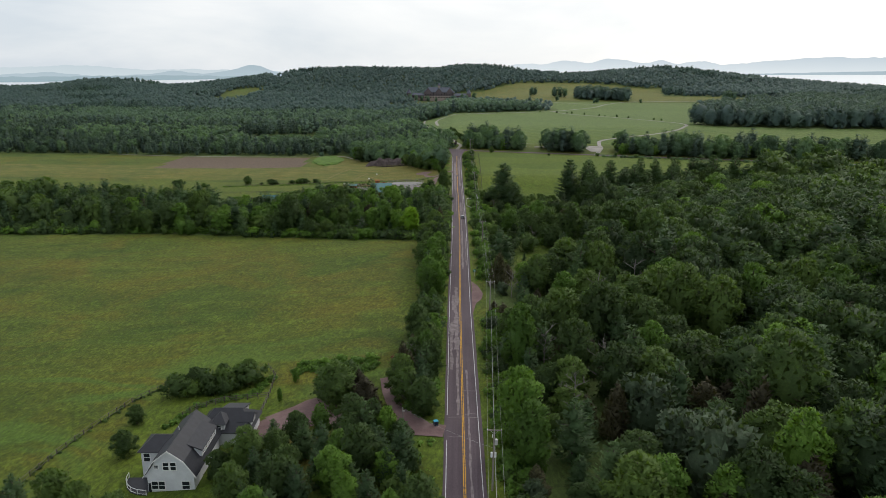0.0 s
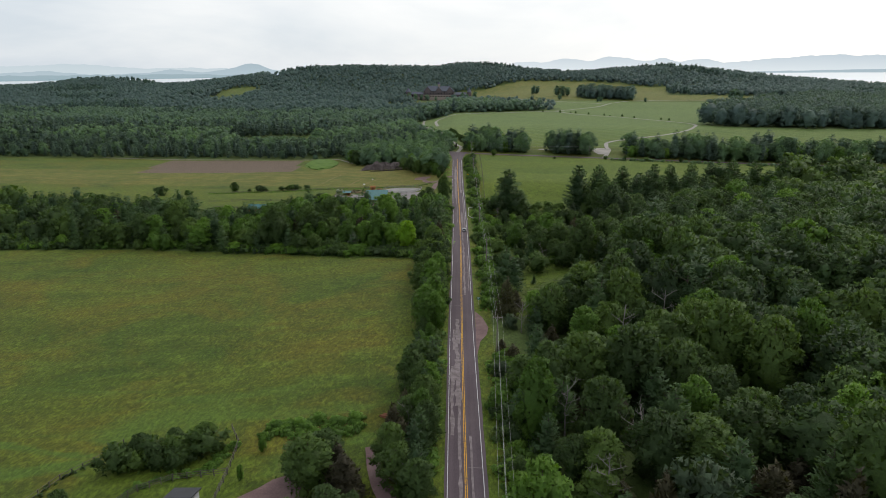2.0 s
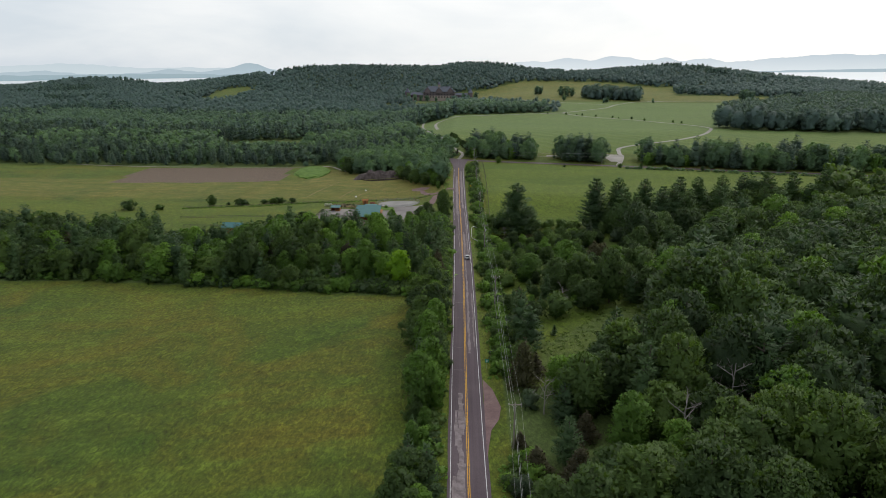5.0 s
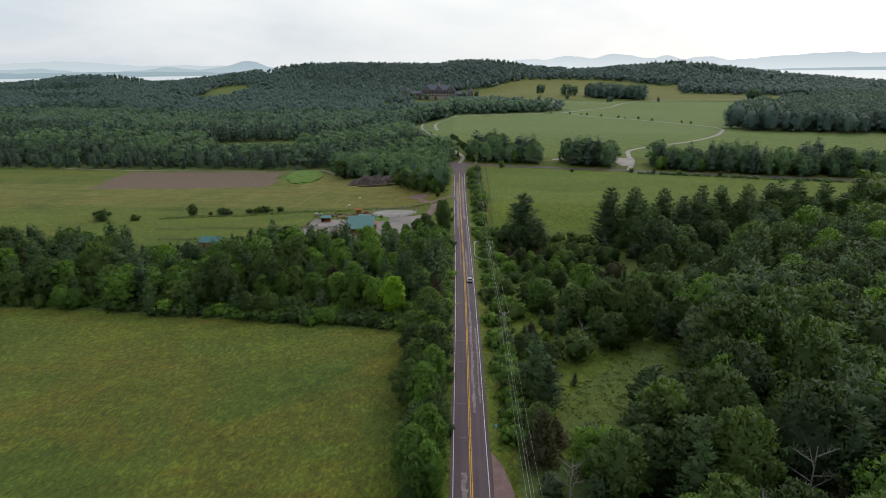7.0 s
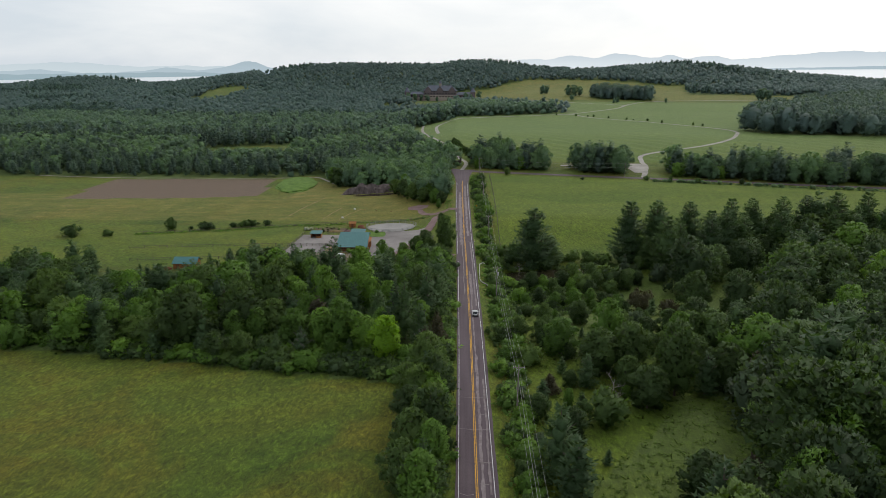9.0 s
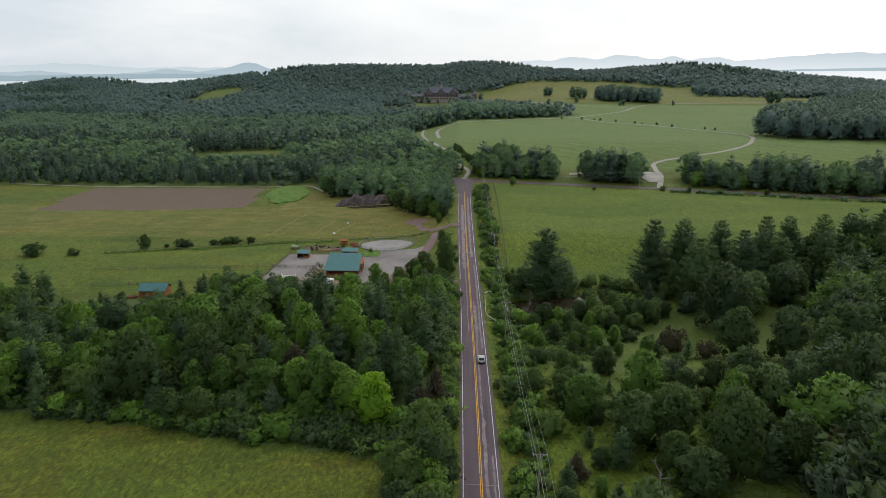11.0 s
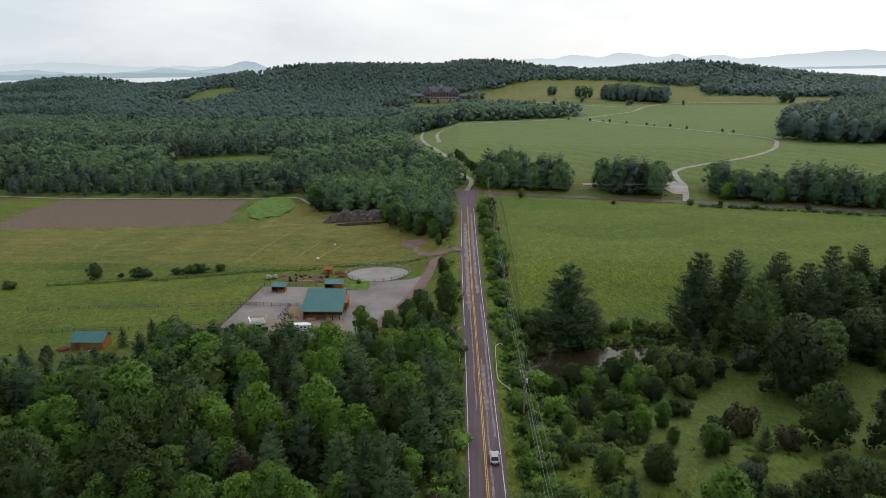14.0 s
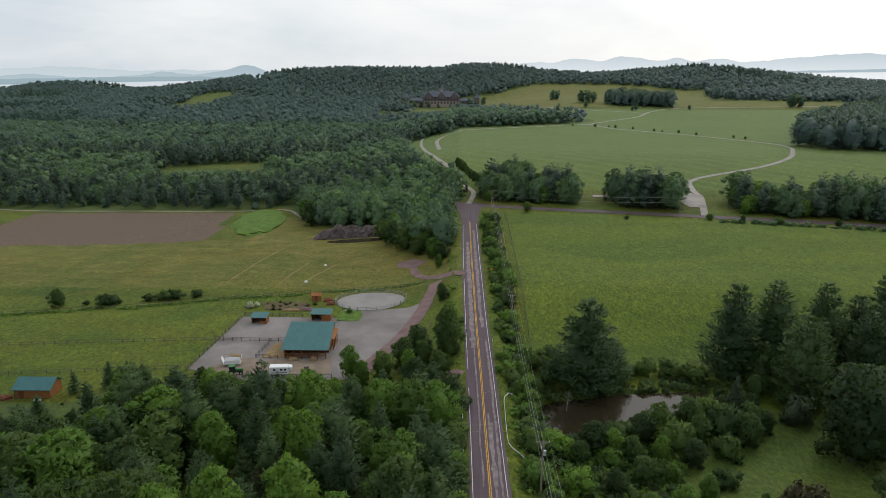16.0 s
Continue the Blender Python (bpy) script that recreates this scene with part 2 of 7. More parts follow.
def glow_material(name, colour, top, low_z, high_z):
    """Land so far off that it glows in a painted haze colour, for the air before it."""
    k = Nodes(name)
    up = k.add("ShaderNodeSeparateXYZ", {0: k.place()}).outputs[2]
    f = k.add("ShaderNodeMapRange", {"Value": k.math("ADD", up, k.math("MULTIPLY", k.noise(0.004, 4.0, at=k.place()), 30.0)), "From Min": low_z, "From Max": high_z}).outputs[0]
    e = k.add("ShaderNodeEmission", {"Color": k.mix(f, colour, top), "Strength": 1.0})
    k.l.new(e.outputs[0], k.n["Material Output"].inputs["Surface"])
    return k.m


def water_material(name, colour, rough, scale):
    k = Nodes(name)
    k.bump(k.noise(scale, 3.0, at=k.place()), 0.15, 0.2)
    k.p.inputs["Specular IOR Level"].default_value = 0.5
    return k.done(colour, rough)


M_GROUND = ground_material()
M_ASPHALT = asphalt_material()
M_PATCH = gravel_material("worn_wheel_track", (0.145, 0.118, 0.124), (0.245, 0.208, 0.214), 0.6)
M_YELLOW, M_WHITE_LINE = paint_material("yellow_line", (0.62, 0.33, 0.02)), paint_material("white_line", (0.55, 0.55, 0.56))
M_SEAL = plain("crack_seal", (0.2, 0.17, 0.17), 0.6)
M_GRAVEL = gravel_material("grey_yard_gravel", (0.155, 0.140, 0.135), (0.245, 0.226, 0.218), 0.09)
M_EARTH = gravel_material("trodden_tan_earth", (0.175, 0.135, 0.100), (0.240, 0.190, 0.148), 0.3)
M_SAND = gravel_material("pale_riding_sand", (0.215, 0.206, 0.20), (0.275, 0.265, 0.255), 0.15)
M_DIRT = gravel_material("reddish_drive_gravel", (0.14, 0.088, 0.088), (0.20, 0.135, 0.13))
M_LANE = gravel_material("pale_estate_lane", (0.235, 0.218, 0.198), (0.325, 0.305, 0.28), 0.12)
M_BED = gravel_material("dug_garden_earth", (0.075, 0.050, 0.034), (0.110, 0.095, 0.040), 0.6)
M_FRESH = gravel_material("rank_green_grass", (0.055, 0.112, 0.014), (0.105, 0.175, 0.028), 0.35)
M_STRAW = gravel_material("trodden_straw", (0.20, 0.145, 0.075), (0.28, 0.20, 0.10), 0.5)
L_OAK = leaf_material("broadleaf_leaves", (0.050, 0.085, 0.031), (0.083, 0.137, 0.041), (0.140, 0.216, 0.050), 0.45)
L_DEEP = leaf_material("deep_oak_leaves", (0.047, 0.080, 0.035), (0.073, 0.122, 0.045), (0.116, 0.186, 0.056), 0.45)
L_BRIGHT = leaf_material("fresh_green_leaves", (0.082, 0.155, 0.030), (0.118, 0.219, 0.037), (0.163, 0.281, 0.044), 0.42)
L_YELLOW = leaf_material("yellow_green_leaves", (0.15, 0.27, 0.024), (0.20, 0.35, 0.030), (0.26, 0.42, 0.040), 0.5)
L_PINE = leaf_material("pine_needles", (0.054, 0.096, 0.044), (0.072, 0.126, 0.051), (0.100, 0.162, 0.058), 0.42)
# Middle-distance foliage, greyed and blued: a lighter share of haze in the colour.
L_HAZE_EDGE = leaf_material("hazed_edge_leaves", (0.091, 0.150, 0.095), (0.132, 0.216, 0.120), (0.183, 0.288, 0.136), 0.45)
L_HAZE_EDGE_PINE = leaf_material("hazed_edge_needles", (0.068, 0.107, 0.090), (0.093, 0.144, 0.111), (0.122, 0.181, 0.125), 0.4)
L_BROWN = leaf_material("reddish_brown_foliage", (0.056, 0.050, 0.030), (0.074, 0.068, 0.036), (0.090, 0.094, 0.042), 0.35)
L_SILVER = leaf_material("silvery_leaves", (0.062, 0.094, 0.052), (0.082, 0.120, 0.068), (0.115, 0.156, 0.095), 0.35)
L_WHITE = leaf_material("white_blossom", (0.30, 0.34, 0.22), (0.45, 0.47, 0.38), (0.60, 0.60, 0.54), 0.3)
L_GRASS = leaf_material("tall_meadow_grass", (0.076, 0.124, 0.020), (0.092, 0.142, 0.024), (0.112, 0.156, 0.030), 0.45)
# Far foliage: leaf colours lifted towards blue, with the distance haze painted in.
L_HAZE = leaf_material("hazed_far_leaves", (0.105, 0.171, 0.127), (0.131, 0.208, 0.146), (0.163, 0.253, 0.158), 0.45)
L_HAZE_PINE = leaf_material("hazed_far_needles", (0.083, 0.131, 0.125), (0.105, 0.161, 0.144), (0.131, 0.195, 0.161), 0.4)
L_HAZE_HILL = leaf_material("hazed_hill_leaves", (0.080, 0.131, 0.125), (0.094, 0.151, 0.139), (0.111, 0.175, 0.150), 0.42)
M_BARK = plain("grey_brown_bark", (0.13, 0.105, 0.085), 0.9, vary=0.4, grain=(1, 1, 0.15))
M_DEAD = plain("bleached_dead_wood", (0.24, 0.22, 0.20), 0.9, vary=0.3)
M_TEAL = plain("teal_metal_roofing", (0.055, 0.155, 0.16), 0.45, 0.2, 0.18, 0.6)
M_TIMBER = plain("orange_stained_timber", (0.29, 0.122, 0.042), 0.7, vary=0.3, grain=(1, 1, 0.1))
M_DARK_TIMBER = plain("red_brown_timber", (0.17, 0.065, 0.035), 0.75, vary=0.35)
M_DARK = plain("dark_interior_boards", (0.035, 0.028, 0.024), 0.9)
M_FENCE = plain("weathered_fence_wood", (0.13, 0.115, 0.10), 0.9, vary=0.35)
M_SIDING = plain("pale_grey_shingle_siding", (0.64, 0.65, 0.68), 0.8, vary=0.14, scale=0.8, grain=(0.3, 0.3, 3))
M_TRIM = plain("white_painted_trim", (0.74, 0.74, 0.74), 0.55, vary=0.06)
M_SHINGLE = plain("charcoal_roof_shingles", (0.031, 0.032, 0.039), 0.5, vary=0.3, scale=0.9, grain=(1, 1, 4))
M_GLASS = plain("dark_window_glass", (0.02, 0.025, 0.03), 0.08, vary=0.1)
M_POLE = plain("grey_utility_pole_wood", (0.24, 0.21, 0.185), 0.85, vary=0.25, grain=(1, 1, 0.1))
M_WIRE = plain("aluminium_wire", (0.36, 0.36, 0.34), 0.6, 0.0, 0.05)
M_TUBE = plain("dull_steel_tube", (0.26, 0.26, 0.25), 0.5, 0.3, 0.12)
M_STEEL = plain("galvanised_steel", (0.52, 0.52, 0.50), 0.45, 0.4, 0.12)
M_WHITE = plain("white_enamel", (0.72, 0.73, 0.74), 0.4, vary=0.06)
M_GREEN = plain("tractor_green_enamel", (0.035, 0.16, 0.04), 0.4, vary=0.1)
M_TYRE = plain("black_rubber", (0.02, 0.02, 0.021), 0.85, vary=0.2)
M_SILVER = plain("silver_car_paint", (0.42, 0.43, 0.45), 0.28, 0.5, 0.04)
M_BLUE = plain("blue_plastic_lid", (0.05, 0.33, 0.48), 0.5, vary=0.1)
M_NAVY = plain("dark_plastic_bin", (0.02, 0.03, 0.05), 0.5, vary=0.15)
M_SIGN = plain("green_sign_sheet", (0.02, 0.19, 0.12), 0.4, vary=0.05)
M_DIAMOND = plain("yellow_sign_sheet", (0.75, 0.47, 0.02), 0.4, vary=0.05)
M_ROCK = plain("purple_grey_rock", (0.120, 0.096, 0.092), 0.9, vary=0.6, scale=0.5)
M_SLATE = plain("manor_slate_roof", (0.125, 0.135, 0.165), 0.8, vary=0.25, scale=0.2)
M_BRICK = plain("manor_brown_masonry", (0.155, 0.125, 0.13), 0.85, vary=0.25, scale=0.2)
M_CREAM = plain("manor_pale_band", (0.32, 0.27, 0.23), 0.8, vary=0.15)
M_LAKE = water_material("lake_water", (0.62, 0.66, 0.68), 0.35, 0.02)
M_POND = water_material("pond_water", (0.030, 0.024, 0.014), 0.07, 0.8)

# ---- mesh tools ----
def link_mesh(name, verts, faces, material, parent=None, label="", smooth=False):
    me = bpy.data.meshes.new(name)
    me.from_pydata(verts, [], faces)
    me.materials.append(material)
    if smooth:
        me.polygons.foreach_set("use_smooth", [True] * len(me.polygons))
    ob = new(name, me)
    if parent:
        ob.parent = parent
    if label:
        ob["label"] = label
    return ob


def part(name, bm, material, parent, label=""):
    me = bpy.data.meshes.new(name)
    bm.normal_update()
    bm.to_mesh(me)
    bm.free()
    me.materials.append(material)
    ob = new(name, me)
    ob.parent = parent
    if label:
        ob["label"] = label
    return ob


def thing(name, x, y, z, turn=0.0, label="", category="", group="", kind=""):
    ob = new(name)
    ob.matrix_basis = pose(x, y, z, 0, 0, turn)
    ob.empty_display_size = 0.5
    return tagged(ob, label, category, group, kind)


def box(bm, x0, x1, y0, y1, z0, z1, bevel=0.0):
    g = bmesh.ops.create_cube(bm, size=1.0, matrix=Matrix.LocRotScale(((x0 + x1) / 2, (y0 + y1) / 2, (z0 + z1) / 2), None, (x1 - x0, y1 - y0, z1 - z0)))
    if bevel:
        edges = list({e for v in g["verts"] for e in v.link_edges})
        bmesh.ops.bevel(bm, geom=edges, offset=bevel, segments=1, affect="EDGES")
    return bm


def boxed(*args, bevel=0.0):
    return box(bmesh.new(), *args, bevel=bevel)


def rod(bm, a, b, ra, rb=None, sides=8):
    a, b = Vector(a), Vector(b)
    turn = (b - a).to_track_quat("Z", "Y").to_matrix().to_4x4()
    bmesh.ops.create_cone(bm, cap_ends=True, segments=sides, radius1=ra, radius2=ra if rb is None else rb, depth=(b - a).length, matrix=Matrix.Translation((a + b) / 2) @ turn)
    return bm


def prism(profile, y0, y1, along="y"):
    """A closed outline in x, z drawn out along y (or in y, z along x)."""
    bm = bmesh.new()
    def p(u, w, v):
        return (u, v, w) if along == "y" else (v, u, w)
    a = [bm.verts.new(p(u, w, y0)) for u, w in profile]
    b = [bm.verts.new(p(u, w, y1)) for u, w in profile]
    n = len(profile)
    bm.faces.new(a)
    bm.faces.new(b[::-1])
    for k in range(n):
        bm.faces.new((a[k], b[k], b[(k + 1) % n], a[(k + 1) % n]))
    bmesh.ops.recalc_face_normals(bm, faces=bm.faces)
    return bm


def slab(corners, thick):
    """A flat panel through the corners, given thickness downwards along its normal."""
    bm = bmesh.new()
    c = [Vector(v) for v in corners]
    n = (c[1] - c[0]).cross(c[2] - c[0]).normalized()
    if n.z < 0:
        c, n = c[::-1], -n
    top = [bm.verts.new(v) for v in c]
    low = [bm.verts.new(v - n * thick) for v in c]
    bm.faces.new(top)
    bm.faces.new(low[::-1])
    for k in range(len(c)):
        bm.faces.new((top[k], low[k], low[(k + 1) % len(c)], top[(k + 1) % len(c)]))
    bmesh.ops.recalc_face_normals(bm, faces=bm.faces)
    return bm


def inside(x, y, poly):
    hit = False
    for (ax, ay), (bx, by) in zip(poly, poly[1:] + poly[:1]):
        if (ay > y) != (by > y) and x < (bx - ax) * (y - ay) / (by - ay) + ax:
            hit = not hit
    return hit


def smooth_line(points, gap):
    """Points every gap metres along a rounded line through the given ones."""
    out = []
    p = [Vector((*q, 0)) for q in points]
    for k in range(len(p) - 1):
        a, b, c, d = p[max(0, k - 1)], p[k], p[k + 1], p[min(len(p) - 1, k + 2)]
        n = max(2, int((c - b).length / gap))
        for j in range(n):
            t = j / n
            out.append(0.5 * (2 * b + (c - a) * t + (2 * a - 5 * b + 4 * c - d) * t * t + (3 * b - 3 * c + d - a) * t ** 3))
    return [(v.x, v.y) for v in out + [p[-1]]]


def ribbon(name, points, width, material, lift=0.12, gap=4.0, across=3, parent=None, label="", height=None, ragged=0.0):
    line = smooth_line(points, gap)
    verts, faces, rng = [], [], random.Random(name)
    for k, (x, y) in enumerate(line):
        a, b = line[max(0, k - 1)], line[min(len(line) - 1, k + 1)]
        way = Vector((b[0] - a[0], b[1] - a[1])).normalized()
        w = width(k / (len(line) - 1)) if callable(width) else width
        for j in range(across + 1):
            s = (j / across - 0.5) * w
            if j in (0, across):
                s *= 1 + rng.uniform(-ragged, ragged)
            u, v = x + way.y * s, y - way.x * s
            verts.append((u, v, (height(u, v) if height else ground(u, v)) + lift))
    m = across + 1
    for k in range(len(line) - 1):
        for j in range(across):
            faces.append((k * m + j, k * m + j + 1, (k + 1) * m + j + 1, (k + 1) * m + j))
    return link_mesh(name, verts, faces, material, parent, label, True)


def patch(name, poly, material, lift=0.12, gap=2.5, parent=None, label=""):
    """A sheet that lies on the ground inside an outline."""
    bm = bmesh.new()
    line = []
    for (ax, ay), (bx, by) in zip(poly, poly[1:] + poly[:1]):
        n = max(1, int(math.hypot(bx - ax, by - ay) / gap))
        line += [(ax + (bx - ax) * k / n, ay + (by - ay) * k / n) for k in range(n)]
    bm.faces.new([bm.verts.new((x, y, 0)) for x, y in line])
    x0, x1, y0, y1 = min(p[0] for p in poly), max(p[0] for p in poly), min(p[1] for p in poly), max(p[1] for p in poly)
    for lo, hi, way in ((x0, x1, (1, 0, 0)), (y0, y1, (0, 1, 0))):
        k = lo + gap
        while k < hi:
            bmesh.ops.bisect_plane(bm, geom=bm.verts[:] + bm.edges[:] + bm.faces[:], plane_co=(k, k, 0), plane_no=way)
            k += gap
    bmesh.ops.triangulate(bm, faces=bm.faces[:])
    for v in bm.verts:
        v.co.z = ground(v.co.x, v.co.y) + lift
    for f in bm.faces:
        f.normal_update()
        if f.normal.z < 0:
            f.normal_flip()
    return part(name, bm, material, parent, label)


# ---- the plan: outlines of fields, woods and waters ----
SOIL = [(-262, 624), (-138, 627), (-134, 557), (-180, 549), (-252, 541)]
BELT = [(-420, 330), (-225, 317), (-141, 318), (-81, 305), (-42, 294), (-9, 283), (-7, 330), (-6, 392), (-16, 400), (-34, 402), (-60, 399), (-84, 402), (-103, 389), (-124, 388), (-180, 386), (-420, 380)]
EAST_WOOD = [(13, 70), (420, 70), (420, 420), (190, 420), (130, 398), (100, 345), (86, 322), (50, 318), (30, 300), (13, 300)]
GLADE = [(22, 224), (34, 224), (44, 238), (58, 250), (66, 266), (62, 282), (52, 284), (43, 268), (33, 256), (23, 244)]
EAST_CLEARINGS = [GLADE, [(40, 345), (46, 372), (66, 384), (92, 386), (112, 372), (98, 340), (78, 322), (52, 318)], [(60, 166), (72, 158), (84, 166), (78, 178), (64, 180)]]
FAR_WOOD = [(-1400, 640), (-287, 634), (-180, 636), (-112, 640), (-98, 622), (-94, 612), (-84, 590), (-66, 575), (-40, 569), (-33, 540), (-16, 518), (-9, 520), (-9, 622), (-14, 660), (-26, 700), (-52, 800), (-62, 900), (-58, 935), (-44, 962), (-13, 982), (35, 1004), (62, 1020), (110, 1052), (165, 1100), (160, 1135), (40, 1200), (-140, 1230), (-160, 1500), (-300, 1620), (-480, 1760), (-560, 1990), (-1400, 2000)]
FAR_GLADES = [[(-250, 705), (-160, 735), (-160, 842), (-252, 800)], [(-520, 690), (-400, 700), (-400, 745), (-520, 735)], [(-540, 1360), (-455, 1360), (-475, 1690), (-575, 1690)]]
EAST_FAR_WOOD = [(288, 822), (304, 806), (324, 806), (372, 788), (485, 792), (700, 800), (1300, 860), (1300, 1500), (640, 1260), (420, 1010), (326, 905), (298, 864)]
GROVE_A = [(232, 1362), (330, 1336), (338, 1385), (236, 1412)]
GROVE_B = [(436, 1452), (560, 1440), (1300, 1420), (1300, 1640), (470, 1600)]
HILL_WOOD = [(-480, 1640), (-300, 1560), (-120, 1555), (60, 1640), (150, 1720), (330, 1730), (430, 1640), (640, 1600), (1500, 1520), (1500, 2200), (-480, 2260)]
PASTURE = [(16, 420), (480, 440), (480, 540), (198, 552), (117, 568), (16, 586)]
POND = [(14.6, 384), (15.2, 377.5), (19, 375), (26, 379), (34, 384), (44, 388), (54, 392), (63, 397), (64, 401), (56, 403.2), (46, 402), (38, 401), (28, 398), (20, 396), (15.8, 393)]


def wooded(x, y):
    if inside(x, y, EAST_WOOD):
        return not any(inside(x, y, c) for c in EAST_CLEARINGS)
    if inside(x, y, FAR_WOOD):
        return not any(inside(x, y, c) for c in FAR_GLADES)
    return inside(x, y, BELT) or inside(x, y, EAST_FAR_WOOD) or inside(x, y, HILL_WOOD) or inside(x, y, GROVE_A) or inside(x, y, GROVE_B)


def spaced(*runs):
    out = []
    for a, b, gap in runs:
        n = max(1, round((b - a) / gap))
        out += [a + (b - a) * k / n for k in range(n)]
    return out


def build_ground():
    xs = spaced((-3900, -700, 160), (-700, -280, 16), (-280, -130, 6), (-130, 11, 3.5), (11, 69, 2.0), (69, 130, 3.5), (130, 300, 7), (300, 700, 16), (700, 3900, 160)) + [3900]
    ys = spaced((-600, 60, 60), (60, 372, 3.5), (372, 408, 2.0), (408, 660, 3.5), (660, 1100, 9), (1100, 2300, 20), (2300, 2700, 80)) + [2700]
    bed = [(39.5 + (x - 39.5) * 1.05, 390 + (y - 390) * 1.12) for x, y in POND]
    verts = [(x, y, min(ground(x, y), -7.7) if inside(x, y, bed) else ground(x, y)) for y in ys for x in xs]
    n = len(xs)
    faces = [(r * n + c, r * n + c + 1, (r + 1) * n + c + 1, (r + 1) * n + c) for r in range(len(ys) - 1) for c in range(n - 1)]
    ob = link_mesh("ground", verts, faces, M_GROUND, smooth=True)
    lay = ob.data.color_attributes.new("cover", "FLOAT_COLOR", "POINT")
    values = np.zeros((len(verts), 4), dtype=np.float32)
    for k, (x, y, z) in enumerate(verts):
        d = abs(x - road_x(min(y, 620)))
        soil = 1.0 if inside(x, y, SOIL) else 0.0
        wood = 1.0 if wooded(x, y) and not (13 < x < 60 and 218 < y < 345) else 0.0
        lush = gold = 0.0
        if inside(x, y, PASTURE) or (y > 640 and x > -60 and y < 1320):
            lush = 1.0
        elif y > 395 and x < 0:
            lush = 0.6 if y < 470 else 0.2
            gold = 0.56 if 478 < y < 560 else 0.12
            if x > -112 and 551 - (x + 114) * 0.61 < y < 612 and x - road_x(y) < -14:
                lush, gold = 0.0, 0.66
        elif x > 12 and y < 420:
            lush = 0.9
        if inside(x, y, PASTURE):
            gold = 0.26
        if x < -36 and y < 146 and d < 72 and y > 60:
            lush, gold = 0.9, 0.0
        # Open ground darkened with wood-floor colour: rank grass, and lens falloff painted in.
        if 22 < x < 125 and 300 < y < 396:
            wood = max(wood, 0.54)
        elif inside(x, y, GLADE):
            wood, gold = max(wood, 0.56), 0.3
        if y > 1320 and not wood:
            gold = 0.58 if x > 20 else 0.3
            lush = 0.4
        if d < (6.6 if x > 0 else 7.5) and 60 < y < 600:
            gold = max(gold, 0.32 if x > 0 else 0.14)
            lush = max(lush, 0.7)
        if y < 165 and -34 < x < -18:
            gold = 0.45
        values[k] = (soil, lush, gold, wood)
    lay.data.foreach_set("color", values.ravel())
    return tagged(ob, "rolling meadow and woodland ground of green and golden grass", "ground", kind="structure")


build_ground()

# the lake beyond the hills, and the mountains on its far shore
lake = link_mesh("lake_water", [(-4600, 2400, -48), (4600, 2400, 110), (4600, 4720, 148), (-4600, 4720, -20)], [(0, 1, 2, 3)], M_LAKE)
tagged(lake, "pale silvery lake water beyond the wooded hills", "lake", kind="structure")


def mountain_range(label, dist, a0, a1, base, peaks, rough, material, seed):
    """A ridge on the horizon: bearings in degrees, heights in metres over the base."""
    verts, faces, n = [], [], 260
    for k in range(n + 1):
        a = a0 + (a1 - a0) * k / n
        h = sum(p * math.exp(-((a - c) / w) ** 2) for c, w, p in peaks)
        h += rough * (noise.noise((a * 0.9, seed, 0)) + 0.5 * noise.noise((a * 2.7, seed, 3)) + 0.2 * noise.noise((a * 9.0, seed, 7)))
        fade = min(1.0, (a - a0) / 2.0, (a1 - a) / 2.0)
        x, y = math.sin(radians(a)) * dist, math.cos(radians(a)) * dist
        foot = base + 0.0183 * x
        verts += [(x, y, foot - 12), (x, y, foot + max(1.0, h * max(0.0, fade))), (x * 1.015, y * 1.015, foot - 12)]
    for k in range(n):
        i = 3 * k
        faces += [(i, i + 3, i + 4, i + 1), (i + 1, i + 4, i + 5, i + 2)]
    return tagged(link_mesh("mountain_backdrop", verts, faces, material, smooth=True), label, "mountains", kind="structure")


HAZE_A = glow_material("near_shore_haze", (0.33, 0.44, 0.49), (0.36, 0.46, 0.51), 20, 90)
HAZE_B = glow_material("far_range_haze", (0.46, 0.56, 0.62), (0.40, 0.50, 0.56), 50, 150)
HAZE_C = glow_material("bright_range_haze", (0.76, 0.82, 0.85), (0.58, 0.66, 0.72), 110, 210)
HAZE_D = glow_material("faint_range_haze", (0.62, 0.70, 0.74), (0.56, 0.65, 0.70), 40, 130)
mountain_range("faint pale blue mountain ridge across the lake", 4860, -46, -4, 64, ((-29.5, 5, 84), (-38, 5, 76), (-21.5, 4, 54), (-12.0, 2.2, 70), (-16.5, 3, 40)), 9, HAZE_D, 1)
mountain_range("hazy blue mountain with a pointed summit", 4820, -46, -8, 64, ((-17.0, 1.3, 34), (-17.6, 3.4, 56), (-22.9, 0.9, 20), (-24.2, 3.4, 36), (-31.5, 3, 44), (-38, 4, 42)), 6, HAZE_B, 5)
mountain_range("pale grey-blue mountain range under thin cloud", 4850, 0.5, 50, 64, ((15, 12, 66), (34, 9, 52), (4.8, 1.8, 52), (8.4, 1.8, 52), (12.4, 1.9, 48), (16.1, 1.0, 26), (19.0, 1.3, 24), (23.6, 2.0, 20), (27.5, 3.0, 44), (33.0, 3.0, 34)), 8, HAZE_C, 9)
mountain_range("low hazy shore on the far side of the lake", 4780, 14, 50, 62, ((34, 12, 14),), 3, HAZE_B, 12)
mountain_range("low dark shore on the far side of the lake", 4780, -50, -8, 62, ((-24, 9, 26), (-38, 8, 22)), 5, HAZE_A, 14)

# ---- roads and lanes ----
def road_top(x, y):
    return max(road_z(y), ground(x, y))


YS = [y * 10.0 for y in range(-6, 60)]
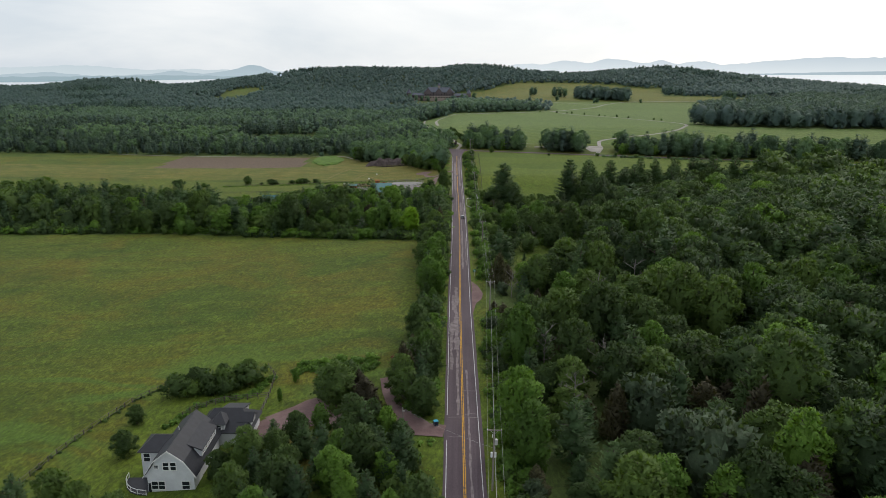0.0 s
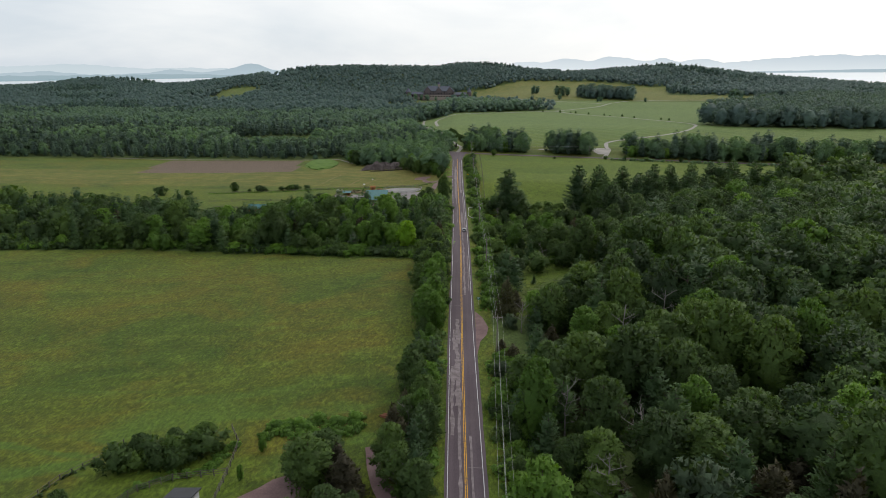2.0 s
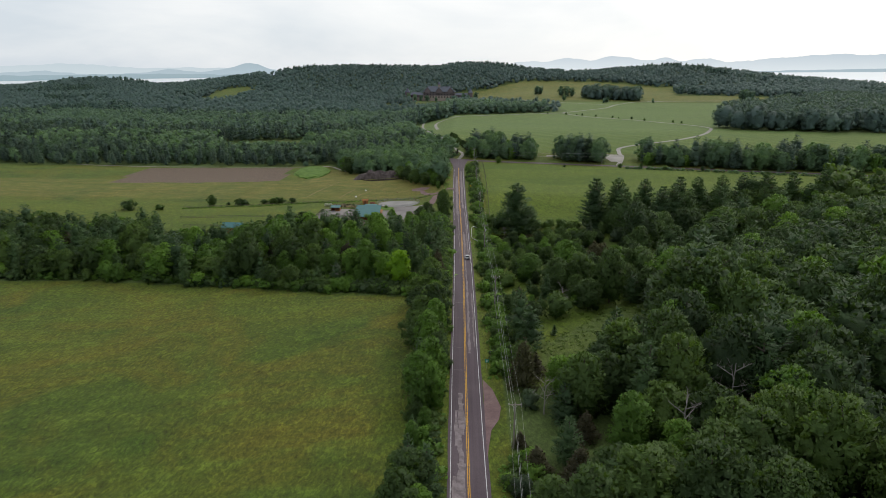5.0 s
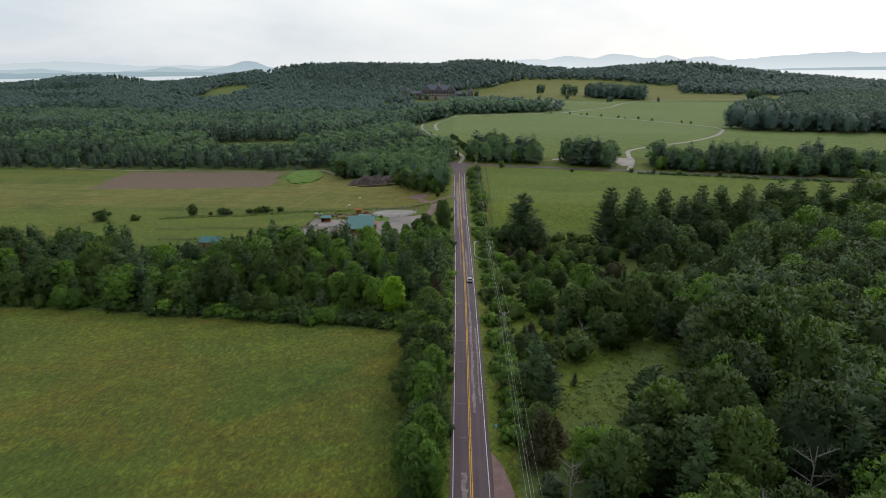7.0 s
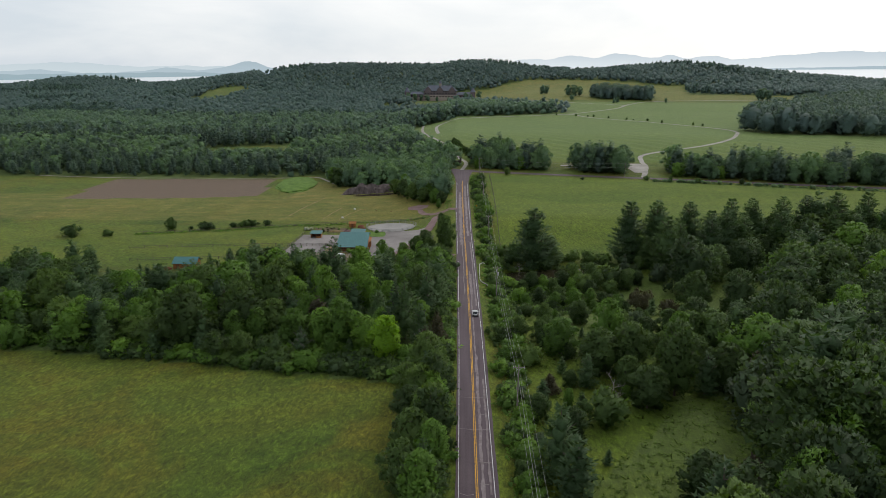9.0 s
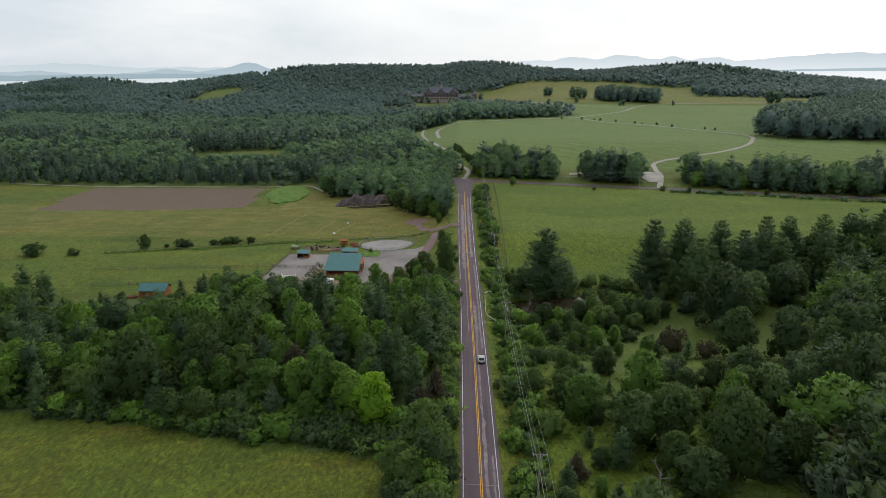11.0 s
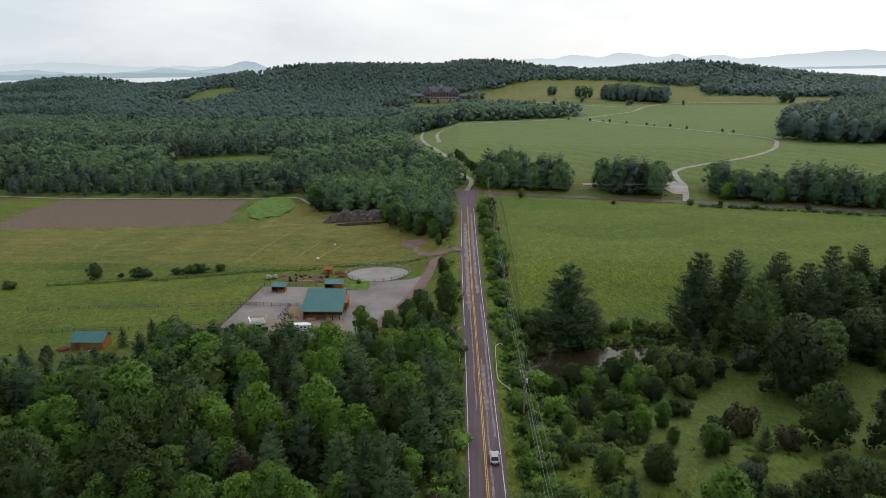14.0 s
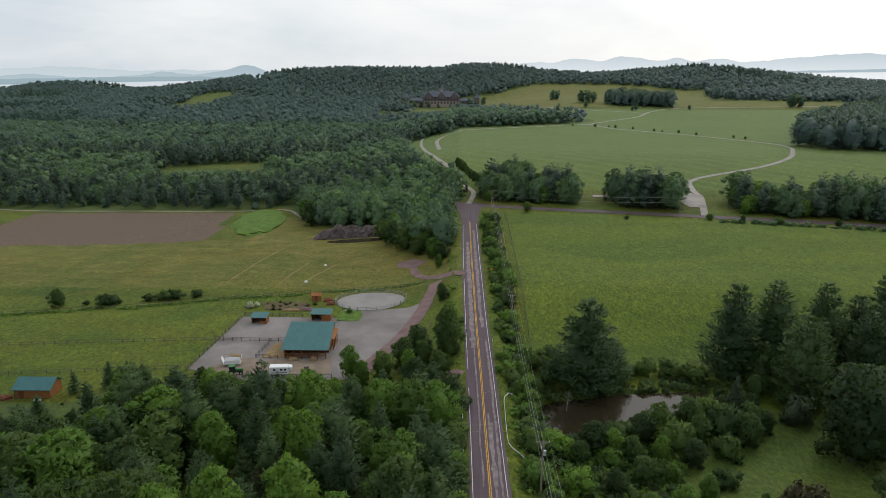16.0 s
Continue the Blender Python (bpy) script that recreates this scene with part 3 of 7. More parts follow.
CENTRE = [(road_x(y), y) for y in YS]
road = thing("road", 0, 0, 0, 0, "straight two-lane asphalt road with worn purple-grey surface", "road", kind="structure")
ribbon("road_surface", CENTRE, 7.7, M_ASPHALT, 0.10, 4, 6, road, "worn asphalt", road_top, 0.02)


def offset_line(off, y0, y1, gap=10.0):
    n = max(2, int((y1 - y0) / gap))
    return [(road_x(y0 + (y1 - y0) * k / n) + off, y0 + (y1 - y0) * k / n) for k in range(n + 1)]


for off in (-0.16, 0.16):
    ribbon("yellow_line", offset_line(off, -60, 566), 0.15, M_YELLOW, 0.135, 4, 1, road, "", road_top)
for off, runs in ((-3.28, ((-60, 118), (128, 392), (402, 470), (480, 548))), (3.12, ((-60, 552),))):
    for a, b in runs:
        ribbon("edge_line", offset_line(off, a, b), 0.14, M_WHITE_LINE, 0.135, 4, 1, road, "", road_top)
rng = random.Random(21)
lay_no = iter(range(40))
for off, a, b, w in ((-1.0, 128, 190, 0.55), (-2.5, 150, 182, 0.7), (-1.3, 162, 186, 1.3), (-2.4, 172, 180, 1.0), (-1.2, 196, 209, 1.2), (1.2, 96, 150, 0.4), (-1.4, 176, 214, 0.9), (-2.3, 192, 206, 0.6), (1.1, 236, 300, 0.6), (2.5, 240, 286, 0.4), (1.0, 300, 380, 0.4), (2.3, 340, 420, 0.5), (-1.2, 352, 420, 0.35), (-1.4, 415, 520, 1.3), (1.6, 430, 540, 1.0), (1.2, 352, 376, 0.9)):
    ribbon("worn_track", [(x + rng.uniform(-0.1, 0.1), y) for x, y in offset_line(off, a, b, 6)], w, M_PATCH, 0.112 + 0.0018 * next(lay_no), 2, 2, road, "pale worn wheel track", road_top, 0.5)
for y in (119.5, 127, 128.5, 139, 226, 240, 243, 250, 262, 268, 276, 290, 372, 375, 390, 421, 446):
    a, b = rng.choice(((-3.0, -0.6), (0.4, 3.0), (-3.2, 3.2), (0.5, 2.2)))
    ribbon("sealed_crack", [(road_x(y) + a, y + rng.uniform(-0.4, 0.4)), (road_x(y) + (a + b) / 2, y + rng.uniform(-0.3, 0.3)), (road_x(y) + b, y)], 0.16, M_SEAL, 0.13, 1, 1, road, "", road_top, 0.4)

cross = thing("road", 0, 0, 0, 0, "grey side road joining at the far junction", "road", kind="structure")
CROSS = [(-8, 603), (2, 598), (14, 594), (50, 587), (117, 575), (159, 567), (198, 558), (260, 547), (420, 520)]
ribbon("side_road_surface", CROSS, 6.6, M_ASPHALT, 0.16, 4, 3, cross)
ribbon("junction_apron", [(road_x(y), y) for y in (556, 566, 576, 586, 594, 602)], lambda u: 8.4 + 9 * u * u, M_ASPHALT, 0.2, 3, 5, cross, "wide asphalt apron", lambda x, y: max(road_z(y), ground(x, y)))
for points, w, name, label in (
    ([(-0.5, 600), (1.5, 615), (2.5, 632), (-4, 657), (-12, 708), (-26, 775), (-41, 858), (-47, 912), (-48, 960)], 2.9, "estate_lane", "pale gravel lane behind stone gateposts"),
    ([(120, 577), (127, 600), (134, 625), (136, 645), (148, 676), (209, 719), (245, 756), (266, 795), (276, 822), (274, 850), (253, 884), (215, 933), (168, 977), (152, 1010), (141, 1040), (87, 1009), (35, 982), (-6, 957), (-22, 944), (-30, 916), (-29, 875), (-25, 830)], 3.5, "estate_lane", "pale gravel lane curving round the hayfield"),
    ([(141, 1040), (187, 1108), (231, 1162), (256, 1215), (276, 1258), (312, 1308), (380, 1334), (480, 1350), (620, 1372)], 3.6, "estate_lane", "pale gravel lane climbing through pasture"),
    ([(258, 1218), (225, 1256), (160, 1306), (90, 1370), (30, 1440)], 4.0, "estate_lane", "pale gravel lane leading to the manor"),
    ([(-8, 600), (-40, 605), (-60, 612)], 4.0, "estate_lane", "shaded lane under trees"),
):
    tagged(ribbon(name, points, w, M_LANE, 0.22, 5, 2, ragged=0.05), label, "lane", kind="structure")
tagged(patch("parking_area", [(119, 597), (128, 596), (134, 622), (132, 634), (118, 634), (98, 631), (72, 626), (71, 620), (98, 624), (118, 622)], M_LANE, 0.26, 4), "pale gravel parking area among roadside trees", "parking", kind="structure")
tagged(ribbon("house_driveway", [(0.5, 121.5), (-5, 122.5), (-10, 125), (-16, 126.5), (-24, 128.5), (-30, 131), (-35, 128), (-39, 122)], lambda u: 4.6 + 3.2 * u, M_DIRT, 0.14, 2, 3, ragged=0.06), "reddish gravel driveway to the grey house", "driveway", kind="structure")
tagged(patch("gravel_forecourt", [(-38.5, 130.5), (-36.5, 129.2), (-34.5, 128.6), (-32, 126.4), (-29, 125.6), (-26, 126.3), (-24, 127.8), (-23.2, 131), (-24.4, 134), (-27, 137), (-29, 138.6), (-31, 137.6), (-33, 135.2), (-36, 132.6)], M_DIRT, 0.17, 2), "reddish gravel forecourt beside the grey house", "driveway", kind="structure")
tagged(ribbon("dirt_track", [(-4, 122.5), (-7, 127.5), (-10.5, 133), (-13, 140), (-14.5, 147)], lambda u: 4.4 - 2.6 * u, M_DIRT, 0.16, 2, 2, ragged=0.12), "bare reddish dirt track behind the roadside trees", "track", kind="structure")
tagged(ribbon("farm_driveway", [(-3, 399), (-8, 401.5), (-14, 404), (-20, 410)], 3.6, M_DIRT, 0.14, 2, 2, ragged=0.1), "reddish dirt farm entrance", "driveway", kind="structure")
tagged(ribbon("farm_driveway", [(-3, 476), (-8, 481), (-13, 486), (-18, 490), (-22, 497), (-24, 506)], lambda u: 4.0 - 1.2 * u, M_DIRT, 0.14, 3, 2, ragged=0.12), "reddish farm track into the fields", "driveway", kind="structure")
tagged(ribbon("yard_driveway", [(-13, 480), (-15, 466), (-17, 452), (-22, 432), (-28, 416), (-32, 405)], 4.6, M_DIRT, 0.2, 2, 3, ragged=0.1), "reddish gravel drive along the farmyard", "driveway", kind="structure")
tagged(ribbon("field_track", [(-330, 637), (-262, 629), (-200, 631), (-138, 632), (-112, 634), (-100, 618), (-90, 600)], 2.0, M_LANE, 0.14, 6, 2, ragged=0.12), "pale dirt track between ploughed field and woods", "track", kind="structure")
tagged(patch("trodden_ground", [(-31, 508), (-26, 505.5), (-20, 508), (-19, 513), (-25, 517), (-31, 514)], M_DIRT, 0.12, 2), "bare trodden reddish ground beside the farm track", "bare ground", kind="structure")
tagged(patch("roadside_pulloff", [(7.2, 188), (8.4, 198), (10.2, 202.5), (10.9, 208), (9.4, 216), (7.3, 221)], M_DIRT, 0.13, 2), "reddish gravel pull-off beside the road", "pull-off", kind="structure")
tagged(patch("farmyard_gravel", [(-79, 409), (-77, 450), (-60, 450), (-45, 450), (-44, 458), (-22, 458), (-16, 462), (-17, 448), (-24, 426), (-33, 404), (-58, 402)], M_GRAVEL, 0.12, 2.5), "grey gravel farmyard around the barn", "farmyard", kind="structure")
tagged(patch("riding_ring_sand", [(-36 + 12.2 * math.cos(a), 466.5 + 9.6 * math.sin(a)) for a in [k * math.pi / 16 for k in range(32)]], M_SAND, 0.2, 2.5), "pale sand riding ring", "riding ring", kind="structure")
tagged(patch("trodden_earth", [(-74, 406), (-66, 405), (-56, 406), (-44, 406.5), (-39, 408), (-39.5, 412), (-41, 418), (-43, 416), (-50, 416.3), (-55, 416.6), (-59, 415), (-64, 417), (-69, 415), (-73, 411)], M_EARTH, 0.155, 2), "trodden tan earth before the barn", "bare ground", kind="structure")
tagged(patch("trodden_straw_patch", [(-61, 417), (-54.8, 417), (-54.8, 428), (-60, 428)], M_STRAW, 0.2, 2), "trodden straw paddock beside the barn", "paddock", kind="structure")
tagged(patch("vegetable_bed", [(-75, 464.5), (-66, 465.5), (-58.5, 465), (-58.5, 459), (-64, 457.5), (-71.5, 457)], M_BED, 0.14, 1.5), "brown dug vegetable bed behind the run-in sheds", "garden bed", kind="structure")
tagged(patch("yard_grass", [(-45, 447.5), (-41, 446.8), (-37.5, 447.2), (-37, 452), (-38.2, 457), (-45.3, 456.5)], M_FRESH, 0.24, 1.5), "small green grass island in the yard", "grass", kind="structure")


def water_sheet(name, poly, z, material, label):
    ob = link_mesh(name, [(x, y, z) for x, y in poly], [tuple(range(len(poly)))], material)
    return tagged(ob, label, "pond", kind="structure")


tagged(patch("quarry_pool", [(-55 + 14.5 * math.cos(a), 550.5 + 3.0 * math.sin(a)) for a in [k * math.pi / 10 for k in range(20)]], M_POND, 0.14, 3), "dark still pool under the rock face", "pool", kind="structure")
water_sheet("pond_water", POND, -7.25, M_POND, "dark still pond with brown shallows beneath a pine")


# ---- trees ----
def unit(v):
    return v / np.maximum(1e-6, np.linalg.norm(v, axis=1))[:, None]


def leaf_tips(points, ways, length, width, rng, loose=0.45):
    """One pointed leaf spray at each point, growing along its way: three corners each."""
    n = len(points)
    t = unit(unit(ways) + rng.normal(size=(n, 3)) * loose)
    b = unit(np.cross(t, np.array((0.0, 0.0, 1.0)) + rng.normal(size=(n, 3)) * 0.5))
    s = rng.uniform(0.6, 1.4, (n, 1))
    foot, half, tip = points - t * length * s * 0.4, b * width * s / 2, points + t * length * s * 0.6
    return np.stack([foot - half, foot + half, tip], 1).reshape(-1, 3)


ICO = {}


def ball(level=1):
    if level not in ICO:
        bm = bmesh.new()
        bmesh.ops.create_icosphere(bm, subdivisions=level, radius=1.0)
        bm.verts.ensure_lookup_table()
        ICO[level] = np.array([v.co[:] for v in bm.verts]), np.array([[v.index for v in f.verts] for f in bm.faces])
        bm.free()
    return ICO[level]


class Shape:
    """Loose geometry of one crown: leaf sprays, the leafy masses inside, and their soft normals."""

    def __init__(self, tips, tip_ways, solids, solid_ways):
        self.v = np.concatenate([tips, *solids])
        self.n = unit(np.concatenate([np.repeat(tip_ways, 3, 0), *solid_ways]))
        tri = [np.arange(len(tips)).reshape(-1, 3)]
        at = len(tips)
        for part_verts in solids:
            tri.append(ball(1 if len(part_verts) == 12 else 2)[1] + at)
            at += len(part_verts)
        self.t = np.concatenate(tri)


def broad_crown(seed, height, radius, sprays, size, lobes=9, low=0.0, spire=1.0, soft=0.18):
    """An egg-shaped broadleaf crown: an uneven leafy envelope with boughs that bulge out of it."""
    rng = np.random.default_rng(seed)
    widest = rng.uniform(0.34, 0.46) / spire
    lean, bias = rng.uniform(0, 2 * math.pi), rng.uniform(0.08, 0.24)
    swell = Vector((seed * 1.7, seed * 0.9, 0.0))

    def reach(u, a):
        full = 0.66 + 0.34 * math.sin(1.57 * u / widest) if u < widest else math.sqrt(max(0.015, 1 - ((u - widest) / (1 - widest)) ** 2))
        lump = noise.noise(Vector((math.cos(a) * 1.7, math.sin(a) * 1.7, u * 4.2)) + swell) + 0.5 * noise.noise(Vector((math.cos(a) * 4.0, math.sin(a) * 4.0, u * 9.0)) + swell)
        return radius * full * (1 + bias * math.cos(a - lean)) * (0.84 + 0.46 * lump)

    def at(u, a, k=1.0):
        r = reach(u, a) * k
        return (math.cos(a) * r, math.sin(a) * r, height * (low + (1 - low) * u))

    centres, radii = [], []
    for k in range(lobes):
        u = 0.06 + 0.88 * ((k + 0.5) / lobes) ** 0.86
        centres.append(at(u, k * 2.4 + rng.uniform(-0.55, 0.55), rng.uniform(0.64, 1.0)))
        radii.append(radius * rng.uniform(0.26, 0.40) * min(1.2, (16.0 / lobes) ** 0.4) * (0.72 if u > 0.8 else 1.0))
    centres, radii = np.array(centres), np.array(radii)
    hub = np.array((0.0, 0.0, height * (low + 0.42 * (1 - low))))
    squash = (1.0, 1.0, radius * 1.6 / height)
    out = unit((centres - hub) * squash)
    # half of the leaves on the boughs, half on the envelope between them
    n = sprays // 2
    pick = rng.choice(lobes, n, p=radii ** 2 / (radii ** 2).sum())
    way = unit(rng.normal(size=(n, 3)) + out[pick] * 0.9 + (0, 0, 0.2))
    pts = centres[pick] + way * (radii[pick] * rng.uniform(0.72, 1.14, n))[:, None] * (1.0, 1.0, 0.9)
    us = rng.uniform(0.0, 1.0, sprays - n) ** 0.62
    skin = np.array([at(min(0.99, u), a, k) for u, a, k in zip(us, rng.uniform(0, 2 * math.pi, sprays - n), rng.uniform(0.74, 1.16, sprays - n))])
    skin_way = unit((skin - hub) * squash)
    pts, way = np.concatenate([pts, skin]), np.concatenate([way * 0.5 + out[pick] * 0.8, skin_way])
    deep = np.zeros(len(pts), bool)
    for c, r in zip(centres, radii):
        deep |= np.linalg.norm(pts - c, axis=1) < 0.55 * r
    pts, way = pts[~deep], way[~deep]
    tips = leaf_tips(pts, way + (0, 0, 0.25), size * 1.35, size * 1.12, rng, 0.8)
    v, _ = ball()
    core, _ = ball(2)
    solids = [c + v * r * (0.70 if lobes > 5 else 0.92) * rng.uniform(0.7, 1.12, (len(v), 1)) for c, r in zip(centres, radii)]
    solid_ways = [v * 0.5 + o * 0.8 for o in out]
    if lobes > 5:
        solids.append(np.array([at(0.46 + 0.40 * z, math.atan2(y, x), 0.68 * math.sqrt(max(0.0, 1 - 0.8 * z * z))) for x, y, z in core]))
        solid_ways.append(core)
    up = np.array((0.0, 0.0, soft))
    return Shape(tips, unit(way) + rng.normal(size=way.shape) * 0.14 + up, solids, [w + up for w in solid_ways])


def pine_crown(seed, height, radius, levels, per, sprays, size, low=0.14, taper=0.52):
    """Tiers of plumy boughs round a stem, uneven in length."""
    rng = np.random.default_rng(seed)
    pts, ways, soft = [], [], []
    for k in range(levels):
        u = (k + rng.uniform(0, 0.6)) / levels
        z = height * (low + (0.985 - low) * u)
        reach = radius * (min(1.0, 0.70 + u * 2.2) * (1 - u) ** taper) + 0.35
        for j in range(max(3, int(per * (1 - 0.45 * u)))):
            a = rng.uniform(0, 2 * math.pi)
            ln = reach * rng.uniform(0.62, 1.12)
            m = max(2, int(sprays * ln / radius) + 1)
            f = np.sqrt((np.arange(m) + rng.uniform(0.2, 1.0, m)) / m)
            side = rng.normal(size=m) * 0.15 * ln
            x = math.cos(a) * f * ln - math.sin(a) * side
            y = math.sin(a) * f * ln + math.cos(a) * side
            pts.append(np.stack([x, y, z + (f ** 2) * ln * 0.16 + rng.normal(size=m) * 0.3 * size], 1))
            ways.append(np.stack([np.full(m, math.cos(a)), np.full(m, math.sin(a)), np.full(m, 0.45)], 1))
            soft.append(np.stack([math.cos(a) * f, math.sin(a) * f, np.full(m, 0.75)], 1) + rng.normal(size=(m, 3)) * 0.08)
    tips = leaf_tips(np.concatenate(pts), np.concatenate(ways), size * 2.0, size * 0.95, rng, 0.40)
    v, _ = ball()
    solids = []
    for u in (0.02, 0.18, 0.34, 0.50, 0.64):
        r = radius * (min(1.0, 0.70 + u * 2.2) * (1 - u) ** taper) * 0.60
        for side in rng.uniform(0, 2 * math.pi, 2):
            off = (math.cos(side) * r * 0.35, math.sin(side) * r * 0.35, height * (low + (1 - low) * (u + rng.uniform(0.02, 0.10))))
            solids.append(v * (r * 0.8, r * 0.8, height * 0.11) * rng.uniform(0.7, 1.15, (len(v), 1)) + off)
    return Shape(tips, np.concatenate(soft), solids, [v + (0, 0, 0.3)] * len(solids))


def cone_crown(seed, height, radius, sprays, size, low=0.02):
    rng = np.random.default_rng(seed)
    u = 1 - np.sqrt(rng.uniform(0.0, 1, sprays))
    a = rng.uniform(0, 2 * math.pi, sprays)
    r = radius * (1 - u) ** 0.8 * rng.uniform(0.6, 1.16, sprays) * (1 + 0.16 * np.sin(3 * a + 9 * u)) + 0.05
    pts = np.stack([np.cos(a) * r, np.sin(a) * r, height * (low + (1 - low) * u)], 1)
    ways = np.stack([np.cos(a), np.sin(a), np.full(sprays, 0.8)], 1)
    v, _ = ball()
    solids = [v * (radius * 0.7 * (1 - k), radius * 0.7 * (1 - k), height * 0.22) + (0, 0, height * (low + 0.18 + k * 0.75)) for k in (0.0, 0.33, 0.66)]
    return Shape(leaf_tips(pts, ways, size * 1.8, size, rng), ways + rng.normal(size=ways.shape) * 0.3, solids, [v + (0, 0, 0.3)] * len(solids))


def crown_mesh(name, verts, tris, normals, material, tint=None):
    me = bpy.data.meshes.new(name)
    me.vertices.add(len(verts))
    me.vertices.foreach_set("co", np.asarray(verts, np.float32).ravel())
    me.loops.add(tris.size)
    me.loops.foreach_set("vertex_index", tris.ravel().astype(np.int32))
    me.polygons.add(len(tris))
    me.polygons.foreach_set("loop_start", (np.arange(len(tris)) * 3).astype(np.int32))
    me.polygons.foreach_set("use_smooth", np.ones(len(tris), bool))
    me.update(calc_edges=True)
    me.materials.append(material)
    me.normals_split_custom_set_from_vertices(normals.astype(np.float32))
    att = me.attributes.new("tint", "FLOAT", "POINT")
    att.data.foreach_set("value", (np.zeros(len(verts)) if tint is None else tint).astype(np.float32))
    return me


def trunk_mesh(name, height, radius, reach, limbs, seed, material, twigs=0, low=0.3):
    rng = random.Random(seed)
    bm = bmesh.new()
    p, r = Vector((0, 0, -0.6)), radius
    for k in range(4):
        q = Vector((rng.uniform(-0.25, 0.25), rng.uniform(-0.25, 0.25), height * (k + 1) / 4))
        rod(bm, p, q, r, r * 0.72, 7)
        p, r = q, r * 0.72
    for k in range(limbs):
        z = height * (low + (0.95 - low) * k / max(1, limbs))
        a = k * 2.4 + rng.uniform(-0.4, 0.4)
        ln = reach * rng.uniform(0.6, 1.0) * (1.1 - 0.5 * z / height)
        s = Vector((0, 0, z))
        e = s + Vector((math.cos(a) * ln, math.sin(a) * ln, ln * rng.uniform(0.4, 0.9)))
        rod(bm, s, e, radius * 0.42, radius * 0.12, 5)
        for j in range(twigs):
            u = rng.uniform(0.3, 0.95)
            b = s.lerp(e, u)
            rod(bm, b, b + Vector((rng.uniform(-1, 1), rng.uniform(-1, 1), rng.uniform(0.2, 1.2))) * ln * 0.4, radius * 0.14, 0.015, 4)
    me = bpy.data.meshes.new(name)
    bm.to_mesh(me)
    bm.free()
    me.materials.append(material)
    return me


class Kind:
    def __init__(self, name, height, radius, shapes, leaf, label, category="tree", bark=None, limbs=7, low=0.3):
        self.name, self.height, self.radius, self.label, self.category = name, height, radius, label, category
        self.crowns = [crown_mesh("crown", s.v, s.t, s.n, leaf) for s in shapes]
        self.trunks = [trunk_mesh("trunk", height * 0.9, 0.018 * height + 0.03, radius * 0.75, limbs, k, bark or M_BARK, low=low) for k in range(len(shapes))] if limbs else []
        self.limbs = limbs


def plant(kind, x, y, height, rng, label="", group="", wide=1.0):
    """One tree or bush: a foot with a trunk and a crown."""
    s = height / kind.height
    w = s * wide * rng.uniform(0.9, 1.12)
    k = rng.randrange(len(kind.crowns))
    foot = thing(kind.name, x, y, ground(x, y) - 0.05, rng.uniform(0, 360), label or kind.label, kind.category, group)
    foot.scale = (w, w, s)
    for name, meshes in (("trunk", kind.trunks), ("crown", kind.crowns)):
        if meshes:
            ob = new(name, meshes[k])
            ob.parent = foot
    return foot


def joined(name, spots, choices, material, label, category="woodland"):
    """Many trees too many to count, as one body. Spots: x, y, height, shape's number."""
    rng = np.random.default_rng(len(spots) + 7)
    vs, ts, ns, tints, at = [], [], [], [], 0
    for x, y, h, k in spots:
        shape, own = choices[k]
        s, a = h / own, rng.uniform(0, 2 * math.pi)
        w = s * rng.uniform(0.95, 1.3)
        c, n = math.cos(a) * w, math.sin(a) * w
        v = shape.v
        vs.append(np.stack([v[:, 0] * c - v[:, 1] * n + x, v[:, 0] * n + v[:, 1] * c + y, v[:, 2] * s + ground(x, y) - 0.3], 1))
        ts.append(shape.t + at)
        p = shape.n
        ns.append(np.stack([p[:, 0] * math.cos(a) - p[:, 1] * math.sin(a), p[:, 0] * math.sin(a) + p[:, 1] * math.cos(a), p[:, 2]], 1))
        tints.append(np.full(len(v), rng.uniform()))
        at += len(v)
    if not vs:
        return None
    ob = new(name, crown_mesh(name, np.concatenate(vs), np.concatenate(ts), np.concatenate(ns), material, np.concatenate(tints)))
    return tagged(ob, label, category, kind="stuff")


def scatter(x0, x1, y0, y1, gap, keep, seed, loose=0.42):
    rng = random.Random(seed)
    out, row = [], 0
    y = y0
    while y < y1:
        x = x0 + (gap / 2 if row % 2 else 0)
        while x < x1:
            u, v = x + rng.uniform(-loose, loose) * gap, y + rng.uniform(-loose, loose) * gap
            if keep(u, v):
                out.append((u, v))
            x += gap
        y += gap * 0.87
        row += 1
    return out


def in_view(x, y):
    return abs(x + 0.025 * y) < 0.685 * max(0.0, y) + 22


OAK = Kind("broadleaf_tree", 12, 4.6, [broad_crown(k, 12, 4.4, 2700, 0.37, 22) for k in (1, 2, 3)], L_OAK, "full green broadleaf tree in the roadside woods")
ASH = Kind("ash_tree", 12, 3.6, [broad_crown(k, 12, 3.5, 2400, 0.35, 20, 0.0, 1.15) for k in (11, 12)], L_BRIGHT, "fresh green broadleaf tree with feathery top")
GOLD = Kind("broadleaf_tree", 13, 4.2, [broad_crown(21, 13, 3.9, 2200, 0.46, 15, 0.0, 1.2)], L_YELLOW, "bright yellow-green broadleaf tree standing out of the woods")
PINE = Kind("pine_tree", 20, 5.4, [pine_crown(k, 20, 5.4, 28, 12, 12, 0.46, 0.05, 0.64) for k in (31, 32, 33)], L_PINE, "dark green white pine with tiered branches", limbs=9)
